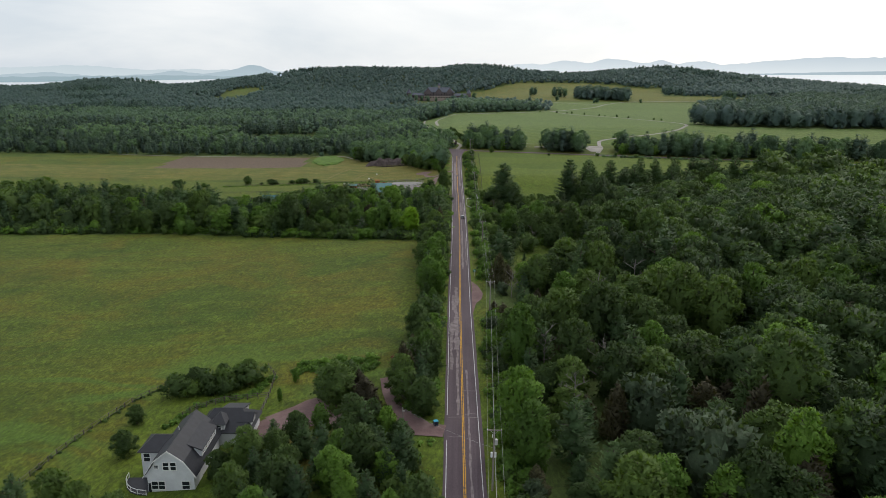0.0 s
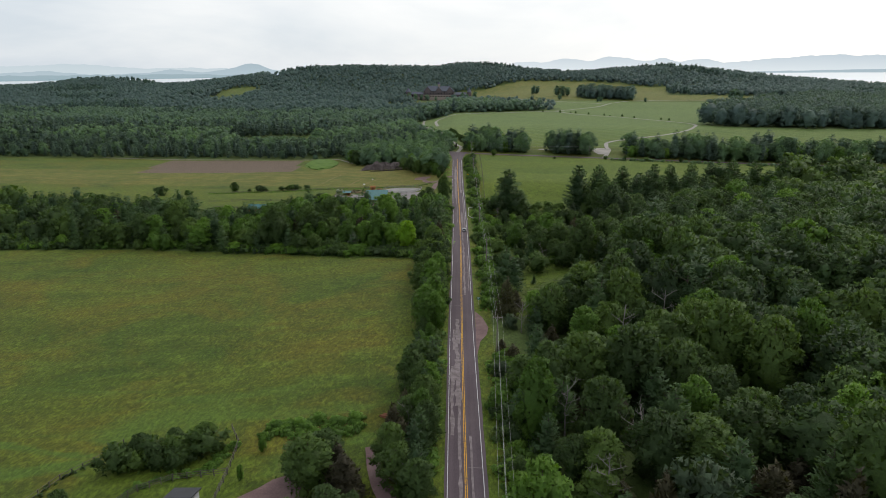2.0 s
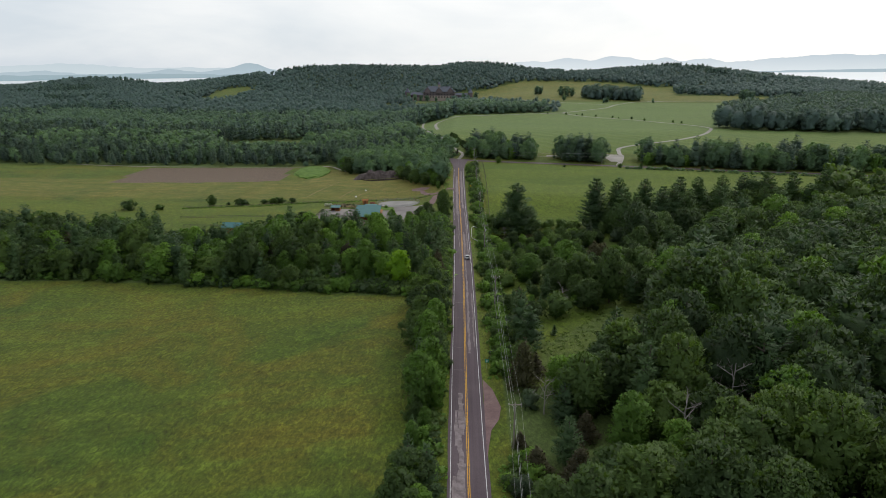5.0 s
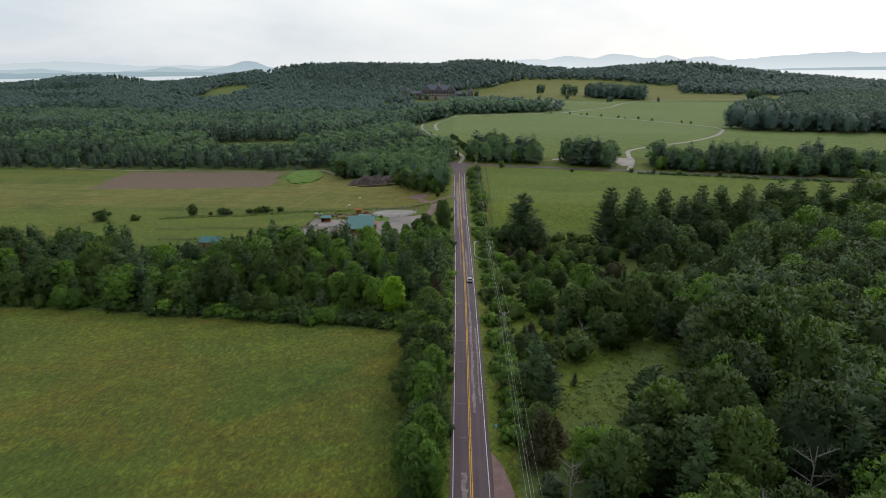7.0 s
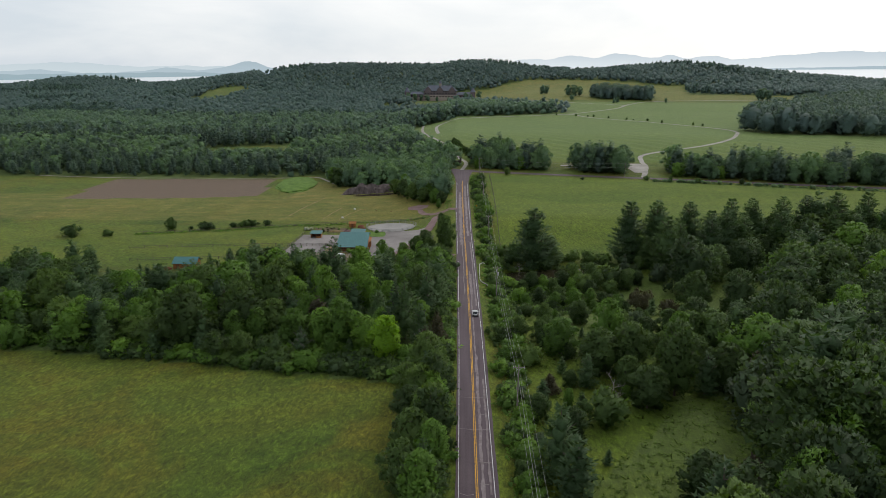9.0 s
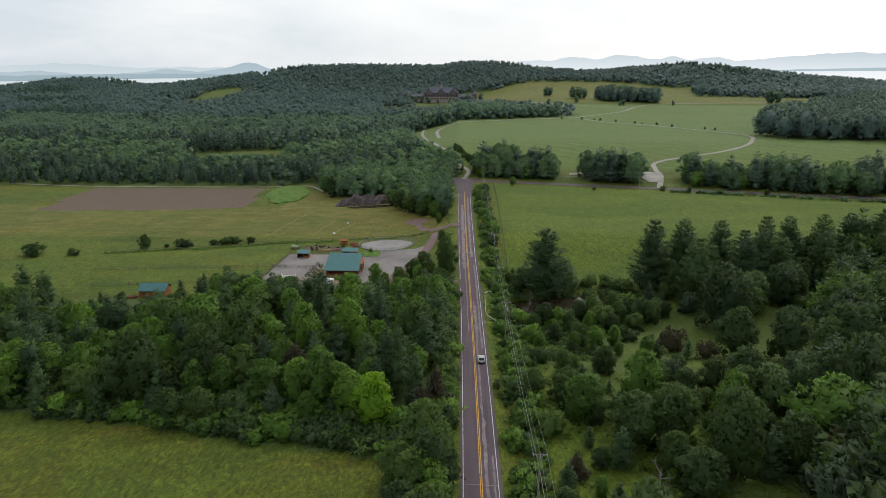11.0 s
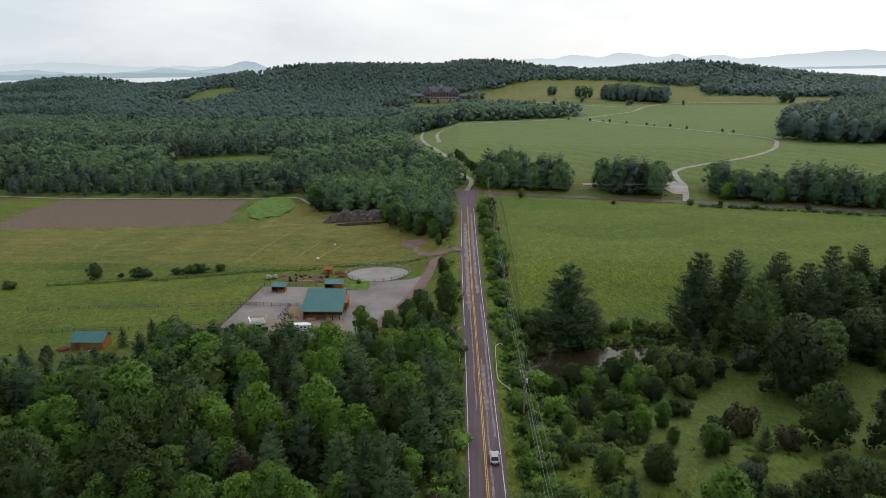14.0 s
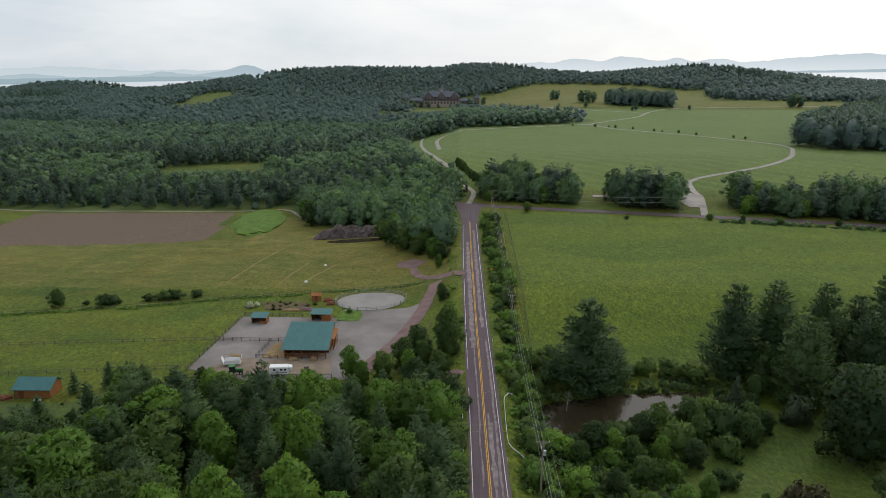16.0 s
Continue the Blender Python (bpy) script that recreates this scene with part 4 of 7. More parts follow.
TALL_PINE = Kind("pine_tree", 25, 9.0, [pine_crown(k, 25, 9.6, 30, 17, 26, 0.52, 0.02, 0.50) for k in (34, 35, 36)], L_PINE, "tall dark white pine with broad plumy boughs", limbs=9)
SOFT = Kind("pine_tree", 13, 4.2, [pine_crown(k, 13, 4.0, 22, 11, 10, 0.40, 0.03, 0.68) for k in (41, 42)], L_PINE, "young dark pine with soft feathery boughs", limbs=6)
CEDAR = Kind("cedar_tree", 6, 2.0, [cone_crown(k, 6, 2.0, 1300, 0.22) for k in (51, 52)], L_BROWN, "reddish brown cedar tree in rough ground", limbs=3)
DARK_OAK = Kind("broadleaf_tree", 14, 5.6, [broad_crown(k, 14, 5.4, 2600, 0.40, 28) for k in (6, 7)], L_DEEP, "dense dark green round tree before the pines")
SILVER = Kind("silver_shrub", 5, 2.3, [broad_crown(k, 5, 2.3, 900, 0.28, 8, 0.0, 1.2) for k in (61, 62)], L_SILVER, "silvery grey-green shrub in the meadow", "shrub", limbs=3)
SPRUCE = Kind("spruce_tree", 9, 2.2, [cone_crown(k, 9, 2.2, 1100, 0.3) for k in (66,)], L_SILVER, "pale blue spruce beside the pond", limbs=4)
BUSH = Kind("bush", 3.4, 2.4, [broad_crown(k, 3.4, 2.4, 520, 0.34, 7) for k in (71, 72, 73)], L_OAK, "rounded green bush with dense leaves", "bush", limbs=0)
FRESH_BUSH = Kind("bush", 3.2, 2.2, [broad_crown(k, 3.2, 2.2, 480, 0.34, 7) for k in (74, 75)], L_BRIGHT, "fresh green bush with soft leaves", "bush", limbs=0)
BROWN_BUSH = Kind("bush", 3.4, 2.6, [broad_crown(k, 3.4, 2.6, 760, 0.28, 7) for k in (76, 77)], L_BROWN, "reddish brown bush in the meadow", "bush", limbs=0)

MID_OAK = [(broad_crown(k, 12, 4.4, 1300, 0.42, 20), 12) for k in (101, 102, 103, 104)]
MID_PINE = [(pine_crown(k, 18, 4.8, 22, 9, 10, 0.48, 0.08), 18) for k in (111, 112, 113)]
FAR_OAK = [(broad_crown(k, 12, 5.6, 90, 0.72, 5, soft=0.9), 12) for k in (121, 122, 123, 124)]
FAR_PINE = [(pine_crown(k, 15, 4.0, 10, 6, 3, 1.0), 15) for k in (131, 132)]
HILL_OAK = [(broad_crown(k, 13, 8.4, 18, 1.0, 4, soft=1.2), 13) for k in (141, 142, 143)]
HILL_PINE = [(pine_crown(k, 16, 4.6, 6, 4, 2, 1.6), 16) for k in (151,)]
MID_BUSH = [(broad_crown(k, 3.4, 2.6, 190, 0.50, 5, soft=0.6), 3.4) for k in (161, 162, 163)]

rng = random.Random(5)
NEAR = lambda x, y: (abs(x - 3) < 62 and y < 345) if x > 0 else (x > -75 and y < 345)


def mixed_wood(name, spots, height, pine_share, bright_share, place, seed, most=150, brown_share=0.12, deep=L_OAK):
    """Woods: trees that stand near the road as things of their own, the rest as one body."""
    rng = random.Random(seed)
    rest = {"oak": [], "bright": [], "pine": [], "brown": [], "far": [], "far_pine": []}
    count = 0
    for x, y in sorted(spots, key=lambda p: abs(p[0] - 3)):
        h = height(x, y) * rng.choice((0.55, 0.68, 0.78, 0.86, 0.93, 1.0, 1.08)) * rng.uniform(0.92, 1.08)
        kind = rng.random()
        fresh = bright_share * (1.7 if abs(x) < 48 else 0.8)
        if NEAR(x, y) and count < most:
            count += 1
            if kind < pine_share:
                plant(SOFT if h < 15 else PINE, x, y, h * 1.05, rng, group="trees " + place, wide=1.15)
            elif kind < pine_share + fresh:
                plant(ASH, x, y, h, rng, group="trees " + place, wide=1.15)
            elif kind < pine_share + fresh + brown_share:
                plant(CEDAR, x, y, h * 0.85, rng, group="trees " + place, wide=1.3)
            elif kind > 0.95:
                plant(SILVER, x, y, h * 0.6, rng, "silvery grey-green shrub in the woods", "trees " + place)
            else:
                plant(OAK, x, y, h, rng, group="trees " + place, wide=1.15)
        elif abs(x) > 190:
            rest["far_pine" if kind < pine_share else "far"].append((x, y, h * 1.08, rng.randrange(2)))
        elif kind < pine_share:
            rest["pine"].append((x, y, h * 1.15, rng.randrange(len(MID_PINE))))
        elif kind < pine_share + fresh:
            rest["bright"].append((x, y, h, rng.randrange(len(MID_OAK))))
        elif kind < pine_share + fresh + brown_share * 0.7:
            rest["brown"].append((x, y, h * 0.8, rng.randrange(len(MID_PINE))))
        else:
            rest["oak"].append((x, y, h, rng.randrange(len(MID_OAK))))
    joined(name, rest["oak"], MID_OAK, deep, "dense green broadleaf woodland " + place)
    joined(name, rest["bright"], MID_OAK, L_BRIGHT, "fresh green trees in the woodland " + place)
    joined(name, rest["pine"], MID_PINE, L_PINE, "dark pines in the woodland " + place)
    joined(name, rest["brown"], MID_PINE, L_BROWN, "brownish trees in the woodland " + place)
    joined(name, rest["far"], EDGE_OAK, deep, "green treetops deeper in the woodland " + place)
    joined(name, rest["far_pine"], EDGE_PINE, L_PINE, "dark pine tops deeper in the woodland " + place)


EDGE_OAK = [(broad_crown(k, 12, 4.8, 480, 0.62, 11, soft=0.6), 12) for k in (171, 172, 173)]
EDGE_PINE = [(pine_crown(k, 18, 4.8, 20, 8, 8, 0.56), 18) for k in (181, 182)]


def in_sight(x, y, top):
    """Whether the flight can see a treetop over the land before it."""
    for ey, ez in ((0.0, 69.0), (240.0, 73.0)):
        z = ground(x, y) + top
        if all(ez + (z - ez) * u > ground(x * u, ey + (y - ey) * u) + 7 for u in (0.6, 0.7, 0.78, 0.85, 0.9, 0.94, 0.97)):
            return True
    return False


# trees that stand out of the woods: x, y, height of the top above the road, kind
EAST_NEAR = (
    (14.6, 115.5, 17.0, ASH), (16.2, 108.3, 14.0, ASH), (21.2, 162.6, 14.9, OAK), (38.6, 164, 18.2, OAK), (49.9, 164.9, 14.5, OAK), (54.7, 158.2, 11.5, OAK),
    (74.5, 144.2, 15.5, ASH), (68.3, 126, 21.0, OAK), (65, 160.8, 5.0, ASH), (40.7, 122.2, 12.5, SILVER), (42.4, 109.7, 12.0, SILVER), (46.3, 103, 14.5, SILVER),
    (60.3, 102.2, 16.6, ASH), (29, 101, 11.0, SOFT), (34.5, 106, 9.5, OAK), (31, 95, 12.0, OAK), (37, 98, 10.0, ASH), (24.4, 112.5, 12.5, SOFT), (60.3, 118.2, 15.0, CEDAR), (34.3, 121.6, 12.0, CEDAR), (29.5, 146, 15.0, OAK))
EAST_MIDDLE = (
    (64.8, 177.4, 19.7, OAK), (77.1, 177.7, 18.3, OAK), (83.8, 179, 19.9, ASH), (94, 178, 11.0, OAK), (91.2, 153.8, 17.8, OAK), (108.8, 199, 16.2, OAK),
    (46.8, 205, 18.8, OAK), (33.8, 190, 13.2, ASH), (41.9, 164.5, 17.0, OAK), (60.1, 186.9, 16.5, OAK), (72, 170, 18.7, OAK), (17.8, 148.8, 17.5, ASH),
    (83, 202.7, 18.0, SPRUCE), (20.1, 239.5, 12.2, SOFT), (79.2, 213.6, 19.0, DARK_OAK), (49.6, 152.8, 12.3, ASH), (27.7, 205.6, 14.0, OAK), (61.1, 210.3, 21.0, DARK_OAK))
EAST_FAR = (
    (53.5, 230.8, 20.2, OAK), (55.6, 226.9, 21.2, DARK_OAK), (49.2, 218.4, 19.3, OAK), (53, 211.7, 14.9, OAK), (64.6, 241.4, 25.0, DARK_OAK), (70.3, 231.9, 24.4, DARK_OAK),
    (71.1, 251.2, 24.6, DARK_OAK), (85.3, 259.8, 22.2, DARK_OAK), (104.1, 231.2, 24.5, DARK_OAK), (117.4, 275.4, 18.5, OAK), (130.9, 267.4, 23.4, DARK_OAK), (16.6, 218.6, 12.2, CEDAR))
EAST_OPEN = (
    (34.4, 292, 10.5, OAK), (26.5, 303, 8.9, ASH), (50.2, 281.6, 16.7, OAK), (42, 275, 8.6, OAK), (18.2, 247, 14.5, SOFT), (42.4, 293, 11.9, OAK),
    (60.3, 303.5, 11.2, OAK), (64, 269.3, 12.8, SILVER), (52, 226, 19.0, ASH), (83.6, 301.2, 20.3, DARK_OAK), (127.8, 358.4, 14.8, OAK), (64, 312, 12.0, OAK),
    (25.9, 308.5, 5.7, ASH), (42.3, 241.5, 8.2, OAK), (85.7, 314, 11.5, OAK), (53.8, 292.8, 14.9, ASH))
EAST_MEADOW = (
    (59.5, 350, 0.8, BROWN_BUSH), (67.1, 343, 0.2, BROWN_BUSH), (76.4, 345, 9.8, OAK), (82, 373, 14.5, DARK_OAK), (88, 342, 11.5, DARK_OAK), (39.7, 307.3, 13.0, ASH),
    (35.1, 327.9, 4.6, OAK), (30, 344, -0.8, OAK), (70.3, 329.7, 2.9, OAK), (24.1, 302.7, 3.9, ASH), (52.4, 316, 4.7, OAK))
WEST_FRONT = (
    (-79, 315, 12.2, OAK), (-66, 322, 11.0, OAK), (-19.2, 297.7, 10.6, GOLD), (-6.6, 293.3, 4.5, SILVER), (-95.5, 319, 1.0, OAK), (-68, 330, 11.0, OAK), (-33, 308, 12.0, ASH),
    (-15.7, 313.6, 15.6, PINE), (-6.4, 306, 9.3, CEDAR), (-18.5, 316, 14.4, PINE), (-57, 328.2, 14.5, OAK), (-42, 333.3, 13.2, ASH), (-30.6, 335.7, 13.7, ASH), (-9.5, 302, 6.5, CEDAR))
WEST_BACK = (
    (-87, 375, 6.6, PINE), (-60.6, 368, 11.0, PINE), (-154, 364, 8.2, PINE), (-34.5, 365.6, 6.6, PINE), (-132, 337, 9.5, OAK), (-67, 376.4, 5.0, PINE), (-33.5, 355.8, 11.0, ASH),
    (-52.3, 359, 8.4, ASH), (-26.8, 378, 6.2, PINE), (-17.5, 385, 2.0, PINE), (-44.6, 362.5, 11.0, PINE), (-68, 357.2, 6.0, PINE), (-104.6, 383, -1.4, PINE), (-47.5, 341, 12.0, PINE), (-24, 346, 13.0, PINE), (-13, 338, 12.0, OAK), (-12, 358, 9.5, PINE), (-20, 366, 8.0, PINE))
MARKED = EAST_NEAR + EAST_MIDDLE + EAST_FAR + EAST_OPEN + EAST_MEADOW
WEST = WEST_FRONT + WEST_BACK


def canopy(x, y, trees):
    """How high the woods stand about a place, from the trees known there."""
    near = sorted((math.hypot(x - u, y - v), z) for u, v, z, kind in trees if kind is not SILVER)[:4]
    w = [1 / (d + 3) ** 2 for d, z in near]
    return sum(a * z for a, (d, z) in zip(w, near)) / sum(w) - ground(x, y)


def clear_of(x, y, trees, gap):
    return all((x - u) ** 2 + (y - v) ** 2 > gap * gap for u, v, z, kind in trees)


mark = random.Random(12)
for x, y, z, kind in MARKED + WEST:
    h = z - ground(x, y) + 0.3
    side = "east of the road" if x > 0 else "west of the road"
    plant(kind, x, y, h, mark, "" if kind.limbs else "low leafy bush in the rough meadow", "trees " + side, max(0.85, min(1.4, 14.0 / h)) if kind.limbs > 3 else 0.85)

OPEN = [(13, 228), (36, 228), (40, 250), (52, 285), (66, 312), (84, 326), (60, 345), (13, 345)]  # rough meadow with few trees
RIDE = [(16.5, 158), (21.5, 158), (22.5, 212), (18.5, 214)]  # mown strip behind the power line
east = scatter(14, 330, 84, 420, 7.6, lambda x, y: in_view(x, y) and inside(x, y, EAST_WOOD) and not any(inside(x, y, c) for c in EAST_CLEARINGS) and not inside(x, y, RIDE) and clear_of(x, y, MARKED, 5.0), 3)
thin = random.Random(33)
east = [p for p in east if not inside(*p, OPEN) or thin.random() < 0.55]
mixed_wood("east_woodland", east, lambda x, y: (6.0 if inside(x, y, OPEN) else 0.92 * canopy(x, y, MARKED) * (0.62 + 0.38 * step(14, 40, x))), 0.27, 0.10, "east of the road", 31, 190, 0.13, L_DEEP)
belt = scatter(-330, -6, 283, 402, 6.9, lambda x, y: in_view(x, y) and inside(x, y, BELT) and clear_of(x, y, WEST, 4.5), 4)


def belt_height(x, y):
    rise = 4.0 + 8.5 * step(6, 24, y - (283 + 0.16 * abs(x))) + 2.5 * step(20, 70, -x)
    back = 385 if -140 < x < -88 else 403
    return max(1.6, min(rise, (3.2 if back > 400 else 2.0) + 0.40 * (back - y)))


mixed_wood("belt_woodland", belt, belt_height, 0.52, 0.24, "west of the road", 41, 90, 0.04)
PINE_EDGE = [(58, 398), (62, 412), (75, 424), (240, 446), (330, 455), (330, 400), (130, 386), (104, 386), (84, 394)]
mixed_wood("pasture_woodland", scatter(58, 330, 384, 455, 7.0, lambda x, y: x > 112 and in_view(x, y) and inside(x, y, PINE_EDGE), 14), lambda x, y: 6.5 + 0.28 * (y - 388), 0.45, 0.08, "along the pasture", 43, 0)

# the wide woods behind the fields and on the hills
FAR = scatter(-760, 140, 520, 1500, 9.2, lambda x, y: in_view(x, y) and inside(x, y, FAR_WOOD) and not any(inside(x, y, c) for c in FAR_GLADES) and y < 1080, 6)
r6 = random.Random(61)


def stand(x, y):
    """How far conifers rule at a place, in broad patches."""
    return 0.5 + 0.9 * noise.noise((x * 0.007, y * 0.010, 2.0)) + 0.05 * (y < 730) - 0.10 - 0.42 * step(720, 860, y) - 0.55 * (x > -112 and y < 680) + 0.75 * (x < -110 and 790 < y < 890) + 0.25 * (x < -230 and y < 700)


far_pine = [p for p in FAR if r6.random() < stand(*p)]
chosen = set(far_pine)
far_leaf = [p for p in FAR if p not in chosen]
bands = {"front": [[], []], "middle": [[], []], "back": [[], []]}
for trees, pick in ((far_leaf, 0), (far_pine, 1)):
    for x, y in trees:
        deep = y + r6.uniform(-70, 70)
        tall = 1.2 if y > 965 and x > -60 else 0.7 + 0.3 * step(0, 40, y - 640) if x < -120 else 1.0
        h = tall * (r6.uniform(12, 21) if pick else r6.uniform(8, 17))
        if -268 < x < -138 and y < 745:
            h = min(h, 3.2 + 0.139 * (788 - y))
        bands["front" if deep < 690 else "middle" if deep < 860 else "back"][pick].append((x, y, h, r6.randrange(2)))
# Leaf colours carry more painted haze from the front band to the back.
for band, leaf, needle, oaks, pines in (("front", L_HAZE_EDGE, L_HAZE_EDGE_PINE, EDGE_OAK, EDGE_PINE), ("middle", L_HAZE_EDGE, L_HAZE_EDGE_PINE, FAR_OAK, FAR_PINE), ("back", L_HAZE, L_HAZE_PINE, FAR_OAK, FAR_PINE)):
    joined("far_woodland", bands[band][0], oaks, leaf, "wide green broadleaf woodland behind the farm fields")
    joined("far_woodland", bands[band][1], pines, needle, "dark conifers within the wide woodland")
FAR2 = scatter(-1450, 140, 1080, 2000, 14.5, lambda x, y: in_view(x, y) and inside(x, y, FAR_WOOD) and not any(inside(x, y, c) for c in FAR_GLADES), 7)
FAR2 += scatter(-480, 1500, 1500, 2180, 14.5, lambda x, y: in_view(x, y) and inside(x, y, HILL_WOOD), 8)
FAR2 += scatter(430, 1300, 1410, 1650, 14.0, lambda x, y: in_view(x, y) and inside(x, y, GROVE_B), 9)
FAR2 += scatter(-190, -92, 1390, 1480, 14.0, lambda x, y: x < -128 or y < 1440, 19)
FAR2 = [p for p in FAR2 if in_sight(*p, 14)]
# The hill trees wear a bluish leaf colour that has air haze painted into it.
joined("hill_woodland", [(x, y, r6.uniform(11, 18), r6.randrange(3)) for x, y in FAR2 if noise.noise((x * 0.006, y * 0.006, 0)) < 0.33], HILL_OAK, L_HAZE_HILL, "distant wooded hills of dark green trees")
joined("hill_woodland", [(x, y, r6.uniform(14, 23), 0) for x, y in FAR2 if noise.noise((x * 0.006, y * 0.006, 0)) >= 0.33], HILL_PINE, L_HAZE_HILL, "distant conifers on the hills")
BIG_OAK = [(broad_crown(k, 24, 9.0, 620, 0.82, 16, soft=0.6), 24) for k in (145, 146, 147)]
EASTFAR = scatter(270, 1000, 780, 1250, 16.5, lambda x, y: in_view(x, y) and inside(x, y, EAST_FAR_WOOD) and (y < 1000 or in_sight(x, y, 18)), 10)
joined("estate_woodland", [(x, y, r6.uniform(20, 31), r6.randrange(3)) for x, y in EASTFAR], BIG_OAK, L_HAZE_PINE, "dark rounded oak wood on the estate")
joined("estate_woodland", [(x, y, r6.uniform(20, 27), r6.randrange(3)) for x, y in scatter(225, 345, 1330, 1420, 11, lambda x, y: inside(x, y, GROVE_A), 12)], BIG_OAK, L_HAZE_PINE, "dark grove in the estate pasture")
row = [(x, y) for x, y in scatter(10, 420, 560, 668, 8.0, lambda x, y: 598 - 0.19 * x + (26 if x < 62 else 20 if x < 112 else 8) * 0.5 < y < 640 - 0.19 * x + (10 if x < 60 else 0) and not (112 < x < 142) and not (60 < x < 80 and y < 640), 13)]
share = [r6.random() for p in row]
joined("roadside_woodland", [(x, y, r6.uniform(9, 20), r6.randrange(4)) for (x, y), s in zip(row, share) if s < 0.5], MID_OAK, L_HAZE_EDGE, "line of roadside trees along the side road")
joined("roadside_woodland", [(x, y, r6.uniform(9, 15), r6.randrange(4)) for (x, y), s in zip(row, share) if 0.5 <= s < 0.66], MID_OAK, L_BRIGHT, "fresh green trees in the line along the side road")
joined("roadside_woodland", [(x, y, r6.uniform(15, 24), r6.randrange(3)) for (x, y), s in zip(row, share) if s >= 0.66], MID_PINE, L_HAZE_EDGE_PINE, "pines in the line of roadside trees")


# ---- single trees and bushes with places of their own ----
hr = random.Random(77)
for x, y, h in ((29.5, 403, 25.5), (37, 408, 13)):
    plant(TALL_PINE, x, y, h, hr, "tall dark white pine at the edge of the pond", wide=1.0 if h > 20 else 1.3)
for x, y, h in ((71, 413, 27), (82, 398, 24.5), (83, 417, 26.5), (97, 418, 25.5), (102, 405, 22), (90, 407, 20), (110, 411, 23.5), (76, 405, 14), (107, 420, 21), (117, 425, 25), (128, 429, 23.5), (139, 425, 25), (152, 430, 24), (164, 428, 26), (180, 433, 25), (198, 436, 26), (218, 440, 25), (240, 444, 25), (118, 412, 20), (134, 414, 21), (158, 418, 20), (184, 424, 21)):
    plant(TALL_PINE, x, y, h, hr, "tall dark white pine in the row along the pasture", "pines along the pasture", 0.82)
for x, y, h in ((88, 379, 18), (99, 388, 15), (110, 394, 15), (93, 396, 12), (72, 400, 7), (116, 400, 13), (135, 402, 12), (152, 405, 13)):
    plant(DARK_OAK, x, y, h, hr, "dense dark green round tree before the pines")
BLOSSOM = Kind("flowering_bush", 2.6, 2.0, [broad_crown(81, 2.6, 2.0, 420, 0.3, 6)], L_WHITE, "white flowering bush behind the farmyard fence", "bush", limbs=0)
for x, y, h in ((-77.5, 459, 1.8), (-75.6, 460.5, 1.5), (-78.6, 461.5, 1.4)):
    plant(BLOSSOM, x, y, h, hr, group="flowering bushes")
for k in range(16):
    plant(BROWN_BUSH, hr.uniform(-71, -55), hr.uniform(456.5, 465), hr.uniform(0.5, 0.9), hr, "low rust-brown clump in the farm garden", "garden clumps", 1.2)
for x, y, h in ((-70, 461, 0.8), (-66, 463, 0.7), (-62, 461.5, 0.8), (-72.5, 463, 0.7), (-42, 455, 1.6), (-64, 459, 0.6)):
    plant(FRESH_BUSH, x, y, h, hr, "low green clump in the farm garden", "garden clumps")
plant(SPRUCE, 65, 394.5, 9.5, hr)
plant(SILVER, 77, 388, 7.5, hr, "silvery shrub before the dark pines")
for x, y, h, kind in ((-7.2, 412, 15.0, OAK), (-8.4, 420, 8.0, OAK), (-8.6, 404.5, 5.0, BUSH)):
    plant(kind, x, y, h, hr, "full green roadside tree near the farm entrance", wide=0.85)
for x, y, h, kind in ((-13, 499, 5.5, ASH), (-12, 507, 7.5, OAK), (-16, 514, 9, ASH), (-23, 522, 9, OAK), (-30, 531, 10, OAK), (-13, 523, 8.5, ASH), (-36, 540, 11, OAK), (-19, 530, 10, ASH), (-26, 541, 12, OAK), (-16, 541, 11, ASH), (-42, 552, 9, OAK), (-86, 590, 13, OAK), (-92, 604, 12, ASH), (-36, 551, 12, ASH)):
    plant(kind, x, y, h, hr, "full leafy tree at the corner of the woods", "trees by the junction", 1.1)
plant(OAK, -10, 457, 5.5, hr, "small dark tree beside the farm drive")
plant(OAK, -10.5, 462, 5, hr, "small dark tree beside the farm drive")
for x, y, h in ((-16, 416, 10), (-19, 409, 9.5), (-24, 403, 8.5), (-33, 405, 9.5), (-15, 396, 9), (-11, 392, 8), (-17, 402, 9), (-14, 409, 8), (-29, 400, 7.5), (-40, 398, 4.6), (-50, 396, 4.4), (-62, 396, 4.8)):
    plant(ASH if hr.random() < 0.55 else OAK, x, y, h, hr, "leafy green tree at the edge of the farmyard")
for x, y, h in ((-72, 402, 4.2), (-87, 400, 6), (-95, 398, 7.5), (-102, 394, 6.5), (-118, 383, 5), (-126, 384, 5)):
    plant(SOFT if hr.random() < 0.5 else OAK, x, y, h, hr, "dark tree behind the little farm shed")
for x, y, h in ((-146, 459, 6.6), (-130, 461, 3.8), (-128, 462, 3.0), (-117, 466, 2.4), (-113, 466.5, 2.6), (-110.5, 467, 3.4), (-107.5, 468.5, 3.2), (-101, 470, 2.8), (-172, 446, 3.0), (-190, 445, 5.0), (-137, 461, 1.6), (-126, 462.5, 1.5)):
    plant(OAK if h > 5 else BUSH, x, y, h, hr, "small round tree on the pasture fence line" if h > 5 else "low round bush on the pasture fence line", "fence line bushes", 1.2)
